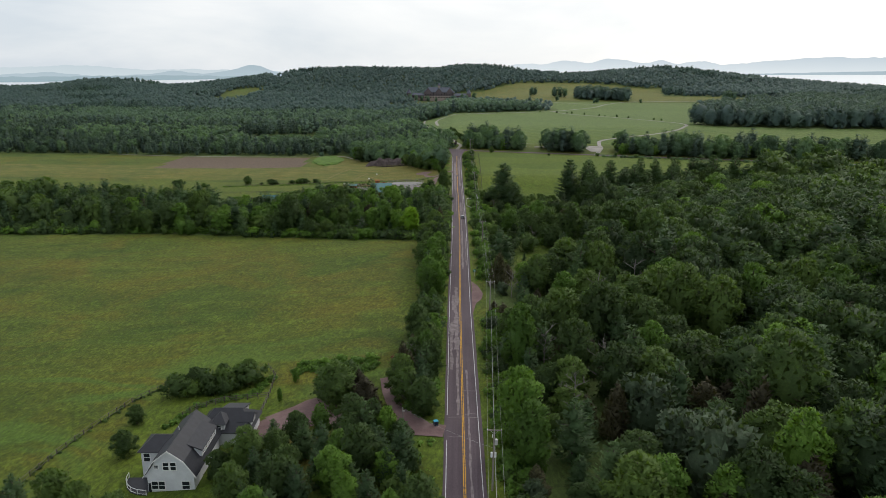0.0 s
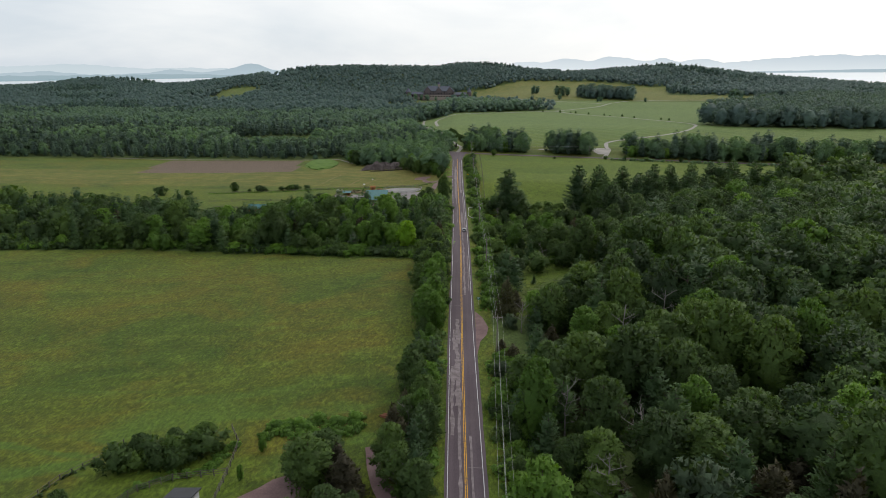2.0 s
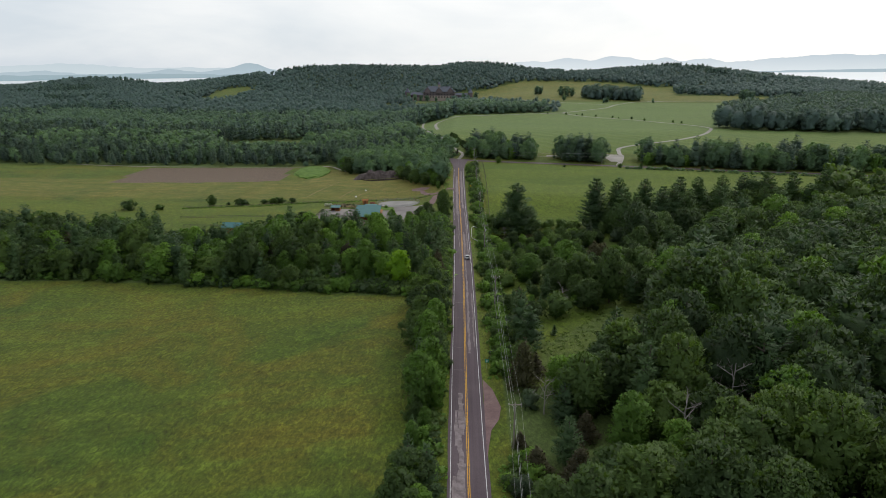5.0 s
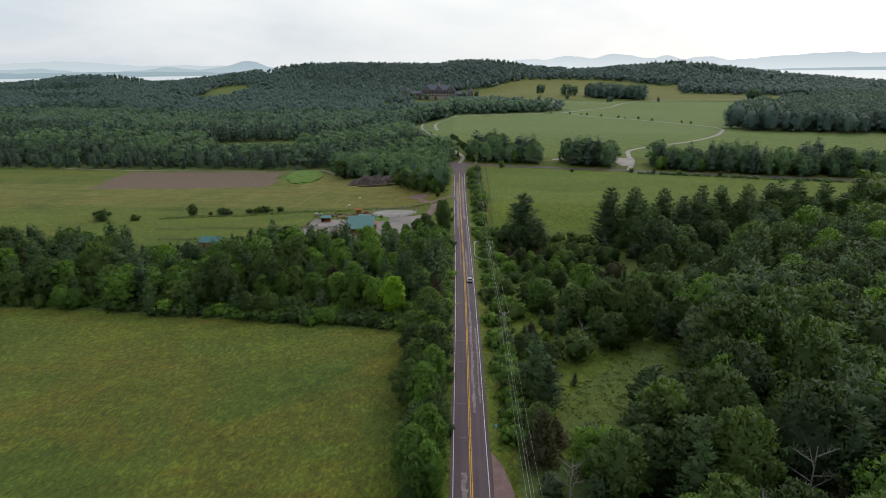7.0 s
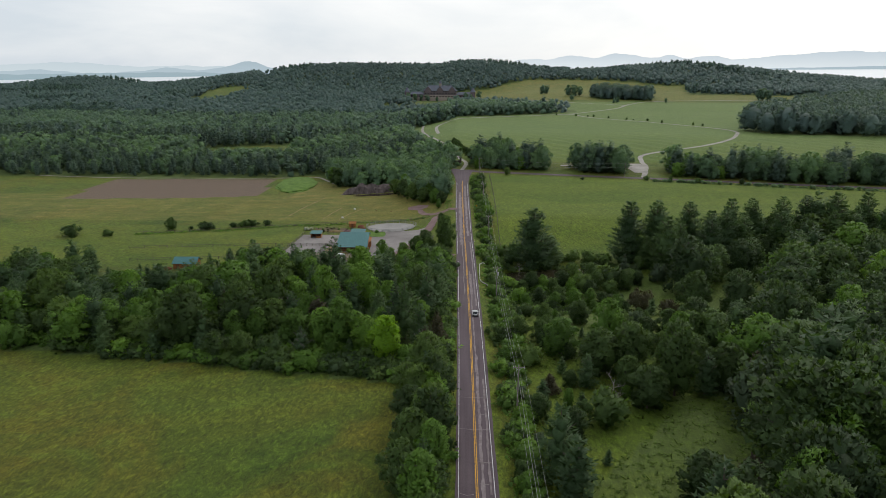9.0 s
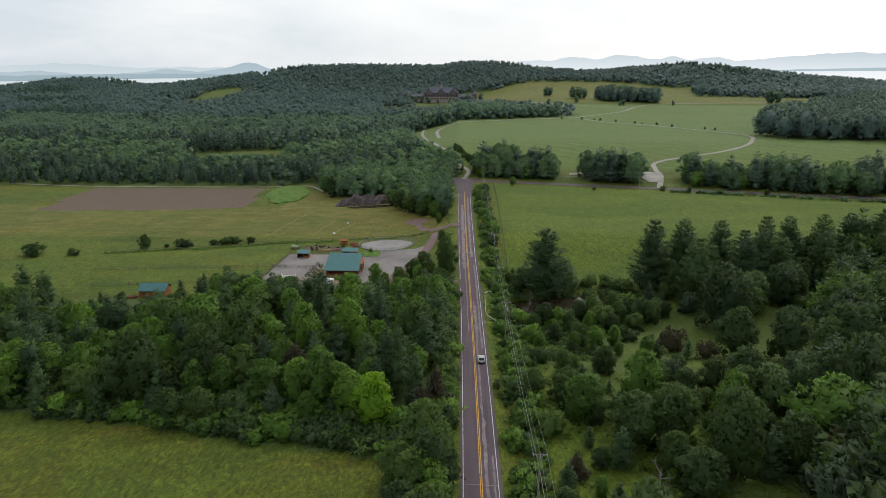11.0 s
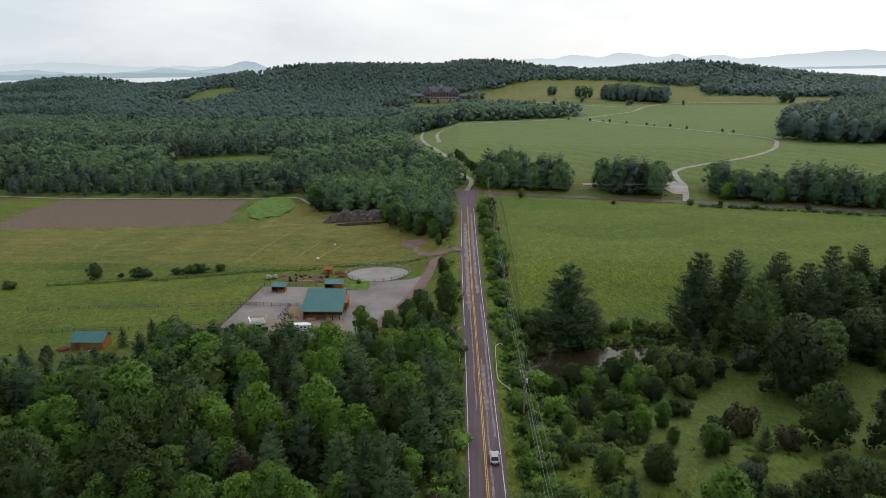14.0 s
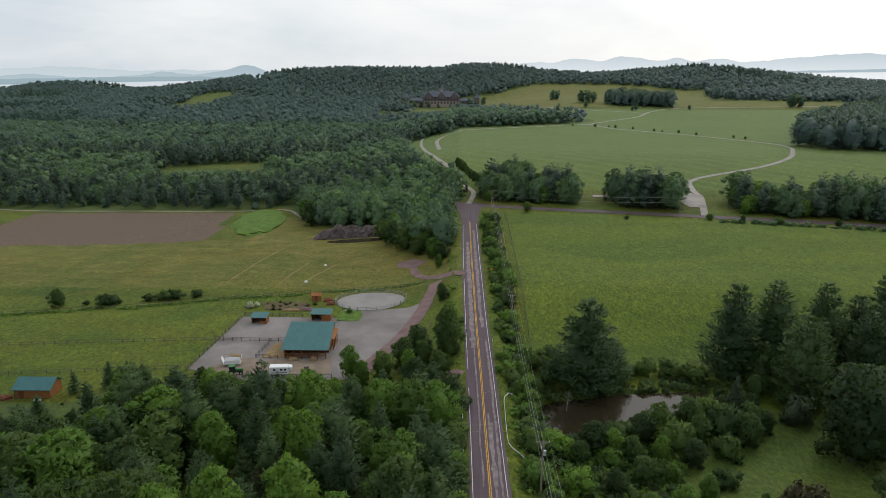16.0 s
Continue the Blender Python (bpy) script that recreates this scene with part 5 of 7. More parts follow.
for x, y in scatter(-44, -4, 86, 118, 5.6, lambda x, y: x > -36 and not (x > -9 and y > 112) and not (x < -20 and y > 111), 15):
    plant(hr.choice((SOFT, OAK, SOFT, ASH)), x, y, hr.uniform(6.5, 10.5), hr, "leafy tree in the grove beside the driveway", "garden trees")
for x, y in scatter(-62, -47, 143, 149, 3.8, lambda x, y: True, 16):
    plant(BUSH, x, y, hr.uniform(3.6, 5.2), hr, "tall rounded bush at the back of the garden", "garden bushes")
# along the verge of the road
for y0, y1, h in ((128, 160, 9), (160, 180, 10), (192, 204, 6), (204, 244, 12), (246, 284, 12)):
    y = y0
    while y < y1:
        x = road_x(y) - (hr.uniform(7.4, 9.6) if y < 162 else hr.uniform(7.0, 11.0))
        plant(hr.choice((OAK, OAK, ASH, SOFT)), x, y, h * hr.uniform(0.75, 1.15), hr, "leafy roadside tree between meadow and asphalt", "roadside trees", 0.9)
        if hr.random() < 0.7:
            plant(hr.choice((BUSH, FRESH_BUSH)), x + hr.uniform(-4, 3), y + hr.uniform(-2, 2), hr.uniform(1.8, 3.2), hr, "green bush under the roadside trees", "roadside bushes")
        y += hr.uniform(2.8, 4.4) if hr.random() < 0.88 else hr.uniform(6.5, 9.0)
CLUMPS = (
    (-7.5, 134, 8.5, OAK), (-9.5, 139, 9.5, OAK), (-8.0, 144, 8.0, CEDAR), (-10.0, 148, 9.0, CEDAR), (-7.0, 152, 8.0, OAK), (-8.5, 157, 7.0, CEDAR), (-5.5, 164, 9.5, OAK), (-8.0, 169, 10.5, OAK),
    (-6.0, 174, 10.5, OAK), (-8.5, 178, 8.0, OAK), (-4.0, 206, 11.5, ASH), (-7.0, 210, 12.5, ASH), (-4.5, 215, 11.5, ASH), (-8.5, 217, 9.0, OAK), (-6.0, 222, 8.0, OAK), (-7.5, 236, 11.0, OAK),
    (-10, 243, 9.5, OAK), (-8.5, 250, 11.5, OAK), (-5.5, 257, 13.0, OAK), (-10.5, 262, 10.5, OAK), (-8.0, 270, 11.5, OAK), (-12, 276, 9.5, OAK))
for x, y, h, kind in CLUMPS:
    plant(kind, x, y, h, hr, "full leafy tree in the clump between meadow and road", "roadside trees", 1.0)
y = 286
while y < 392:
    plant(hr.choice((BUSH, FRESH_BUSH, BUSH)), road_x(y) - hr.uniform(7.0, 8.5), y, hr.uniform(2.4, 4.2), hr, "green bush along the road's edge", "roadside bushes")
    y += hr.uniform(3.6, 5.5)
# scrub under the power line and in the open ground east of the road
brush = [(road_x(v) + hr.uniform(6.6, 13.0), v, hr.uniform(1.2, 3.2), hr.randrange(3)) for v in [92 + 1.25 * k for k in range(370)] if not (186 < v < 222 or 364 < v < 378) and hr.random() < (0.85 if v < 340 or v > 378 else 0.5)]
brush += [(road_x(v) - hr.uniform(5.6, 9.5), v, hr.uniform(1.2, 3.4), hr.randrange(3)) for v in [284 + 0.8 * k for k in range(134)]]
brush += [(road_x(v) - hr.uniform(5.6, 11.0), v, hr.uniform(1.0, 2.6), hr.randrange(3)) for v in [132 + 1.1 * k for k in range(140)]]
joined("roadside_scrub", brush[::2], MID_BUSH, L_OAK, "dark green scrub along the edges of the road", "scrub")
joined("roadside_scrub", brush[1::2], MID_BUSH, L_BRIGHT, "fresh green scrub along the edges of the road", "scrub")
y = 92
while y < 560:
    if not (186 < y < 222 or 366 < y < 386 or y > 436 and hr.random() < 0.35):
        plant(hr.choice((BUSH, FRESH_BUSH, FRESH_BUSH, SILVER if y < 300 else FRESH_BUSH)), road_x(y) + hr.uniform(8.2, 12.5), y, hr.uniform(2.2, 4.4), hr, "green scrub under the power line", "roadside bushes")
    y += hr.uniform(3.4, 5.0)
MEADOW_SHRUBS = (
    (43, 308, 7.5, ASH), (36, 327, 7.5, OAK), (37, 347, 8, ASH), (25, 326, 6.5, OAK),
    (31, 346, 6.5, ASH), (21, 344, 6, ASH), (27, 357, 6, OAK), (20, 356, 5, FRESH_BUSH), (44, 354, 7, ASH), (17, 371, 5, FRESH_BUSH),
    (64, 304, 8, OAK), (62, 379, 8, OAK), (31, 376, 6, OAK), (23, 373, 4.5, BUSH), (20, 371.5, 4, FRESH_BUSH), (38, 379, 7.5, OAK), (43, 382, 8.5, OAK))
POND_BUSHES = (
    (50, 385, 8.5, OAK), (55, 388, 6.5, BUSH), (26, 373.5, 8, OAK), (30, 372, 7.5, ASH), (22.5, 369, 5.5, OAK), (45, 376, 7, BUSH), (34, 371, 6.5, OAK), (58, 383, 7, BUSH),
    (51, 379, 7.5, OAK), (62, 389, 4, OAK), (12, 369, 4.6, BUSH), (40, 371, 7, ASH), (47, 370, 6.5, OAK), (35, 364, 5, BUSH), (29, 369, 4.2, FRESH_BUSH), (68, 384, 6, OAK),
    (55, 374, 5, BUSH), (22, 370, 3.6, FRESH_BUSH), (67, 389, 4.5, BUSH), (69, 394, 5, OAK), (36, 297, 8.5, ASH), (18, 296, 5, BUSH), (23, 307, 6, OAK))
GLADE_SHRUBS = (
    (28, 300, 5, OAK), (58, 298, 9, OAK), (39, 282, 9.5, OAK), (30, 284, 9, SOFT), (49, 338, 7.5, ASH), (59, 317, 9, OAK), (24, 314, 7, OAK), (20, 334, 4, BUSH),
    (46, 318, 8, OAK), (52, 325, 5, SILVER), (40, 362, 5, ASH), (50, 362, 4, BUSH), (24, 412, 5, BUSH), (20, 404, 5.5, BUSH), (42, 412, 4, BUSH), (48, 413, 4.5, BUSH),
    (54, 412, 5, BUSH), (22, 420, 4, BUSH), (17, 412, 5, BUSH), (16, 396, 4.6, OAK), (60, 408, 5, BUSH))
for x, y, h, kind in MEADOW_SHRUBS + POND_BUSHES + GLADE_SHRUBS:
    plant(kind, x, y, h, hr, kind.label + " in the rough meadow" if len(kind.label.split()) < 4 else "", "shrubs in the rough meadow")
for x, y, h in ((30, 582, 5.5), (12, 549, 6.5), (12.5, 529, 4.5), (78, 567, 1.8), (119, 567, 3), (133, 562, 4), (150, 560, 3), (175, 555, 4), (12, 540, 4)):
    plant(OAK if h > 3 else BUSH, x, y, h, hr, "small tree at the edge of the pasture")
# round the grey house
LAWN_TREES = (
    (-60, 147, 5.2, OAK, 1.2), (-54, 149, 5.0, OAK, 1.2), (-48, 150, 5.6, OAK, 1.2), (-66.3, 130, 4.6, OAK, 1.15), (-62.7, 117.8, 5.4, OAK, 1.2), (-35.8, 147.4, 3.8, ASH, 0.8), (-37.1, 138, 3.4, ASH, 0.7),
    (-23.5, 134, 10.5, OAK, 1.2), (-17, 132, 8.5, CEDAR, 1.35), (-19, 138, 7, CEDAR, 1.2), (-22, 141, 7.5, OAK, 1.2), (-27, 138, 6, OAK, 1.1), (-17.5, 120.5, 9.5, OAK, 1.1))
DRIVE_TREES = (
    (-13.5, 120.3, 8.5, OAK, 1.0), (-10.5, 118, 8, ASH, 1.0), (-7.6, 116, 6, OAK, 1.0), (-40.6, 108.5, 6.0, OAK, 0.95), (-33, 106, 8, SOFT, 1.0), 
    (-22, 112, 9, SOFT, 1.1), (-17, 116, 8, OAK, 1.1), (-15, 108, 9, ASH, 1.0), (-11, 112, 7.5, SOFT, 1.0), (-8, 115, 5, OAK, 1.0), (-9, 104, 8, SOFT, 1.0))
GARDEN_TREES = (
    (-33, 118.5, 6.5, SOFT, 1.1), (-28.5, 119, 7.5, OAK, 1.0), (-24, 120.5, 8.0, ASH, 1.0), (-31, 113, 7.0, OAK, 1.1), (-37, 117, 4.5, OAK, 1.2), (-26, 114.5, 8.0, SOFT, 1.1),
    (-19, 103, 9, ASH, 1.0), (-27, 101, 9, OAK, 1.0), (-35, 99, 9, OAK, 1.0), (-45, 95, 5, OAK, 0.9), (-60, 97, 8, OAK, 1.0), (-66, 100, 8.5, OAK, 1.0), (-72, 99, 8.5, SOFT, 1.1), (-78, 97, 9, OAK, 1.1),
    (-84, 96, 9, SOFT, 1.1), (-69, 94, 9, SOFT, 1.1), (-52.5, 97.5, 4.6, SOFT, 0.9), (-56, 100, 3.4, BUSH, 1.0), (-5.6, 108, 4, BUSH, 1.0), (-6, 100, 4.5, BUSH, 1.0))
for x, y, h, kind, w in LAWN_TREES + DRIVE_TREES + GARDEN_TREES:
    plant(kind, x, y, h, hr, "leafy tree in the garden of the grey house", "garden trees", w)
for x, y in ((-31, 157), (-27, 158.5), (-23, 157), (-19, 158), (-35, 156), (-29, 155.5)):
    plant(FRESH_BUSH, x, y, hr.uniform(1.3, 2.0), hr, "low green thicket at the meadow's edge", "garden bushes", 1.3)
plant(DARK_OAK, -87, 390, 9.5, hr, "dark leafy tree behind the little farm shed")
# hedges, weeds and thickets round the garden
def along(points, gap, loose):
    out = []
    for (ax, ay), (bx, by) in zip(points, points[1:]):
        n = max(1, int(math.hypot(bx - ax, by - ay) / gap))
        out += [(ax + (bx - ax) * k / n + hr.uniform(-loose, loose), ay + (by - ay) * k / n + hr.uniform(-loose, loose)) for k in range(n)]
    return out


hedge = along([(-58.5, 128), (-57, 134), (-55.5, 137.6), (-50, 140.2), (-44, 141.6)], 0.5, 0.8) + along([(-44.4, 142), (-43.4, 147), (-42.2, 151)], 0.25, 1.0)
joined("garden_hedge", [(x, y, hr.uniform(0.7, 1.1), hr.randrange(3)) for x, y in hedge], MID_BUSH, L_BRIGHT, "low bright green hedge along the garden fence", "hedge")
line = along([(-78.4, 102), (-77, 118.6), (-75.3, 128.5), (-72.2, 140), (-68.6, 145.5), (-64, 153), (-48, 154)], 0.9, 0.6)
joined("garden_hedge", [(x, y, hr.uniform(0.4, 0.8), hr.randrange(3)) for x, y in line], MID_BUSH, L_OAK, "dark overgrown hedge along the old lawn fence", "hedge")
thicket = [(hr.uniform(-38, -17), hr.uniform(151.5, 158.5)) for k in range(150)]
joined("green_thicket", [(x, y, hr.uniform(0.7, 1.4), hr.randrange(3)) for x, y in thicket], MID_BUSH, L_BRIGHT, "fresh green thicket at the edge of the meadow", "scrub")
bank = along([(-114, 552), (-100, 541), (-81, 526.5), (-64, 518), (-44, 509), (-20, 494)], 0.7, 0.3) + along([(-113, 563), (-107.5, 582), (-103, 605.5), (-96, 617)], 1.1, 0.5)
joined("ditch_scrub", [(x, y, hr.uniform(0.2, 0.45), hr.randrange(3)) for x, y in bank], MID_BUSH, L_DEEP, "dark low growth along the ditch of the hay slope", "scrub")
# low growth at the foot of the tree belt
edge = []
for k in range(60):
    u = k / 59
    x = -12 - 190 * u
    edge.append((x, lerp_table(-x, ((9, 283), (42, 293), (81, 304), (141, 317), (225, 316))) + hr.uniform(1.5, 6.0), hr.uniform(2.0, 4.6), hr.randrange(3)))
for x, y, h, k in edge[:34]:
    plant(hr.choice((BUSH, BUSH, FRESH_BUSH)), x, y, h, hr, "rounded bush at the foot of the tree belt", "bushes at the field's edge", 1.25)
def belt_edge(x):
    return lerp_table(-x, ((9, 283), (42, 293), (81, 304), (141, 317), (225, 316), (330, 324)))


brake = [(x, y) for x, y in scatter(-240, -9, 280, 350, 2.9, lambda x, y: in_view(x, y) and 2.5 < y - belt_edge(x) < 16 + 14 * step(-10, -60, x) and clear_of(x, y, WEST, 1.5), 44)]
for pick, leaf, label in ((0, L_OAK, "dark green scrub thicket at the foot of the tree belt"), (1, L_BRIGHT, "fresh green scrub thicket at the foot of the tree belt"), (2, L_DEEP, "deep green brambles at the foot of the tree belt")):
    joined("field_edge_scrub", [(x, y, hr.uniform(1.6, 3.0) + 0.10 * (y - belt_edge(x)), hr.randrange(3)) for x, y in brake if (noise.noise((x * 0.09, y * 0.12, 4)) > 0.12) + (noise.noise((x * 0.09, y * 0.12, 4)) < -0.14) * 2 == pick], MID_BUSH, leaf, label, "scrub")
for k in range(50):
    x, y = hr.uniform(15, 62), hr.uniform(232, 356)
    if (x - 17) * 2.2 < (y - 222) and not inside(x, y, GLADE) and clear_of(x, y, MARKED, 4.0):
        plant(hr.choice((OAK, OAK, ASH, SOFT, ASH, BUSH, OAK)), x, y, hr.uniform(3.0, 7.0), hr, "leafy shrub growing in the rough meadow", "shrubs in the rough meadow")
shore = [(x, y) for x, y in scatter(13, 72, 366, 414, 2.3, lambda x, y: not inside(x, y, POND) and (inside(39.5 + (x - 39.5) / 1.22, 390 + (y - 390) / 1.55, POND)), 45)]
joined("pond_scrub", [(x, y, hr.uniform(1.0, 2.6) * (1.3 if y < 388 else 0.8), hr.randrange(3)) for x, y in shore[::2]], MID_BUSH, L_OAK, "dense green scrub round the pond", "scrub")
joined("pond_scrub", [(x, y, hr.uniform(1.0, 2.4) * (1.3 if y < 388 else 0.8), hr.randrange(3)) for x, y in shore[1::2]], MID_BUSH, L_DEEP, "dark brambles round the pond", "scrub")
tangle = scatter(14, 50, 318, 384, 2.3, lambda x, y: not inside(x, y, POND) and x < 27 + 0.34 * (y - 318) and noise.noise((x * 0.12, y * 0.09, 6)) > -0.10 - 0.25 * step(355, 375, y), 46)
joined("meadow_scrub", [(x, y, hr.uniform(0.8, 2.0) + 0.8 * step(350, 376, y), hr.randrange(3)) for x, y in tangle[::2]], MID_BUSH, L_OAK, "tangled green scrub between road and rough meadow", "scrub")
joined("meadow_scrub", [(x, y, hr.uniform(0.6, 1.6) + 0.8 * step(350, 376, y), hr.randrange(3)) for x, y in tangle[1::2]], MID_BUSH, L_BRIGHT, "fresh green scrub between road and rough meadow", "scrub")
# tall weeds in the rough meadow and along ditches
WEED = [(broad_crown(k, 1.0, 1.5, 34, 0.36, 3, soft=1.5), 1.0) for k in (191, 192, 193)]
wr = random.Random(99)
rough = scatter(18, 120, 226, 396, 2.6, lambda x, y: wr.random() < 0.5 and inside(x, y, OPEN) and not inside(x, y, POND) and noise.noise((x * 0.08, y * 0.08, 1)) > -0.12, 17)
rough += [(x, y) for x, y in scatter(20, 68, 222, 286, 1.9, lambda x, y: inside(x, y, GLADE), 18)]
joined("meadow_weeds", [(x, y, wr.uniform(0.25, 0.6) if inside(x, y, GLADE) else wr.uniform(0.4, 0.8), wr.randrange(3)) for x, y in rough], WEED, L_GRASS, "tall green weeds in the rough meadow", "weeds")
ditch = [(road_x(y) + s * wr.uniform(6.2, 9.5), y) for y in [95 + 0.55 * k for k in range(880)] for s in (-1, 1) if wr.random() < 0.5 and not (s < 0 and (118 < y < 128 or 394 < y < 405 or 470 < y < 484)) and not (s > 0 and 186 < y < 222)]
joined("verge_weeds", [(x, y, wr.uniform(0.3, 0.9), wr.randrange(3)) for x, y in ditch], WEED, L_BRIGHT, "tall grass and weeds on the road's verge", "weeds")
line = [(-160 + 142 * u + wr.uniform(-1, 1), lerp_table(-160 + 142 * u, ((-160, 450), (-125, 457.5), (-79, 470), (-44, 479), (-18, 484))) + wr.uniform(-1.2, 1.2)) for u in [k / 260 for k in range(260)]]
joined("fence_weeds", [(x, y, wr.uniform(0.35, 0.8), wr.randrange(3)) for x, y in line], WEED, L_BRIGHT, "dark weeds grown up along the pasture fence", "weeds")
FAR_TREE = Kind("broadleaf_tree", 12, 4.4, [broad_crown(k, 12, 4.4, 420, 0.8, 8) for k in (201, 202)], L_HAZE, "round green tree in the far pasture", limbs=4)
hem = along([(122, 563), (160, 556), (200, 546), (260, 536), (330, 524)], 2.4, 1.2)
joined("pasture_scrub", [(x, y, hr.uniform(0.8, 2.6), hr.randrange(3)) for x, y in hem], MID_BUSH, L_HAZE_EDGE, "low bushes along the far edge of the pasture", "scrub")
# trees standing singly far off on the estate
for x, y, h in ((152, 1440, 17), (160, 1446, 16), (-12, 690, 9), (195, 1405, 20), (205, 1400, 21), (216, 1402, 18), (190, 1330, 11), (260, 1290, 10), (254, 1284, 9), (30, 1490, 14), (345, 1300, 8), (524, 1352, 20), (532, 1356, 21), (540, 1350, 19), (14, 1440, 12), (-70, 1478, 13), (-84, 1486, 12), (-52, 1476, 9), (-30, 1474, 7), (-12, 1476, 8), (4, 1482, 12), (-96, 1480, 14), (-110, 1490, 15), (12, 1476, 9)):
    plant(FAR_TREE, x, y, h, hr, "single tree in the far estate pasture")
for k in range(14):
    u = k / 13
    plant(BUSH, lerp_table(u, ((0, 60), (0.4, 160), (0.7, 208), (1, 262))) + hr.uniform(-3, 6), lerp_table(u, ((0, 1050), (0.4, 1004), (0.7, 952), (1, 886))) + hr.uniform(2, 6), hr.uniform(1.6, 3.0), hr, "small dark bush beside the curving estate lane", "lane bushes", 0.7)
for k in range(7):
    plant(OAK, 5.5 - 2.2 * k, 652 + 9.8 * k, hr.uniform(6.2, 8.0), hr, "young avenue tree beside the estate lane", "avenue trees", 0.85)


def dead_tree(x, y, h, label):
    foot = thing("dead_tree", x, y, ground(x, y), hr.uniform(0, 360), label, "tree")
    ob = new("trunk", trunk_mesh("trunk", h, 0.02 * h, h * 0.42, 9, int(x * 7) % 97, M_DEAD, 7, 0.25))
    ob.parent = foot


for x, y, h in ((53, 214, 15), (-28, 308, 8), (-10, 302, 7), (-43, 303, 8), (75, 246, 15), (-8, 133, 6), (-7.5, 150, 7), (33, 270, 9), (63, 232, 12), (-52, 325, 11), (23, 392, 5), (24, 152, 11), (31, 166, 11), (44, 190, 14), (20, 206, 9), (36, 142, 12), (58, 203, 15), (27, 128, 11), (70, 212, 16)):
    dead_tree(x, y, h, "bare grey dead tree with thin branches")


# ---- the grey house ----
def window(parent, cx, y, cz, w, h, face="y", way=-1, panes=2):
    """A framed window on a wall that faces -y (face y) or +x (face x)."""
    win = new("window")
    win.parent = parent
    def b(u0, u1, d0, d1, z0, z1):
        if face == "y":
            return boxed(cx + u0, cx + u1, y + way * d1 if way > 0 else y - d1, y - d0 if way < 0 else y + d0, cz + z0, cz + z1)
        return boxed(y + d0, y + d1, cx + u0, cx + u1, cz + z0, cz + z1)
    part("pane", b(-w / 2, w / 2, 0.0, 0.04, -h / 2, h / 2), M_GLASS, win, "dark glass")
    for u0, u1, z0, z1 in ((-w / 2 - 0.12, -w / 2, -h / 2 - 0.12, h / 2 + 0.12), (w / 2, w / 2 + 0.12, -h / 2 - 0.12, h / 2 + 0.12), (-w / 2, w / 2, h / 2, h / 2 + 0.12), (-w / 2, w / 2, -h / 2 - 0.14, -h / 2), (-w / 2, w / 2, -0.04, 0.04)):
        part("frame", b(u0, u1, 0.0, 0.09, z0, z1), M_TRIM, win)


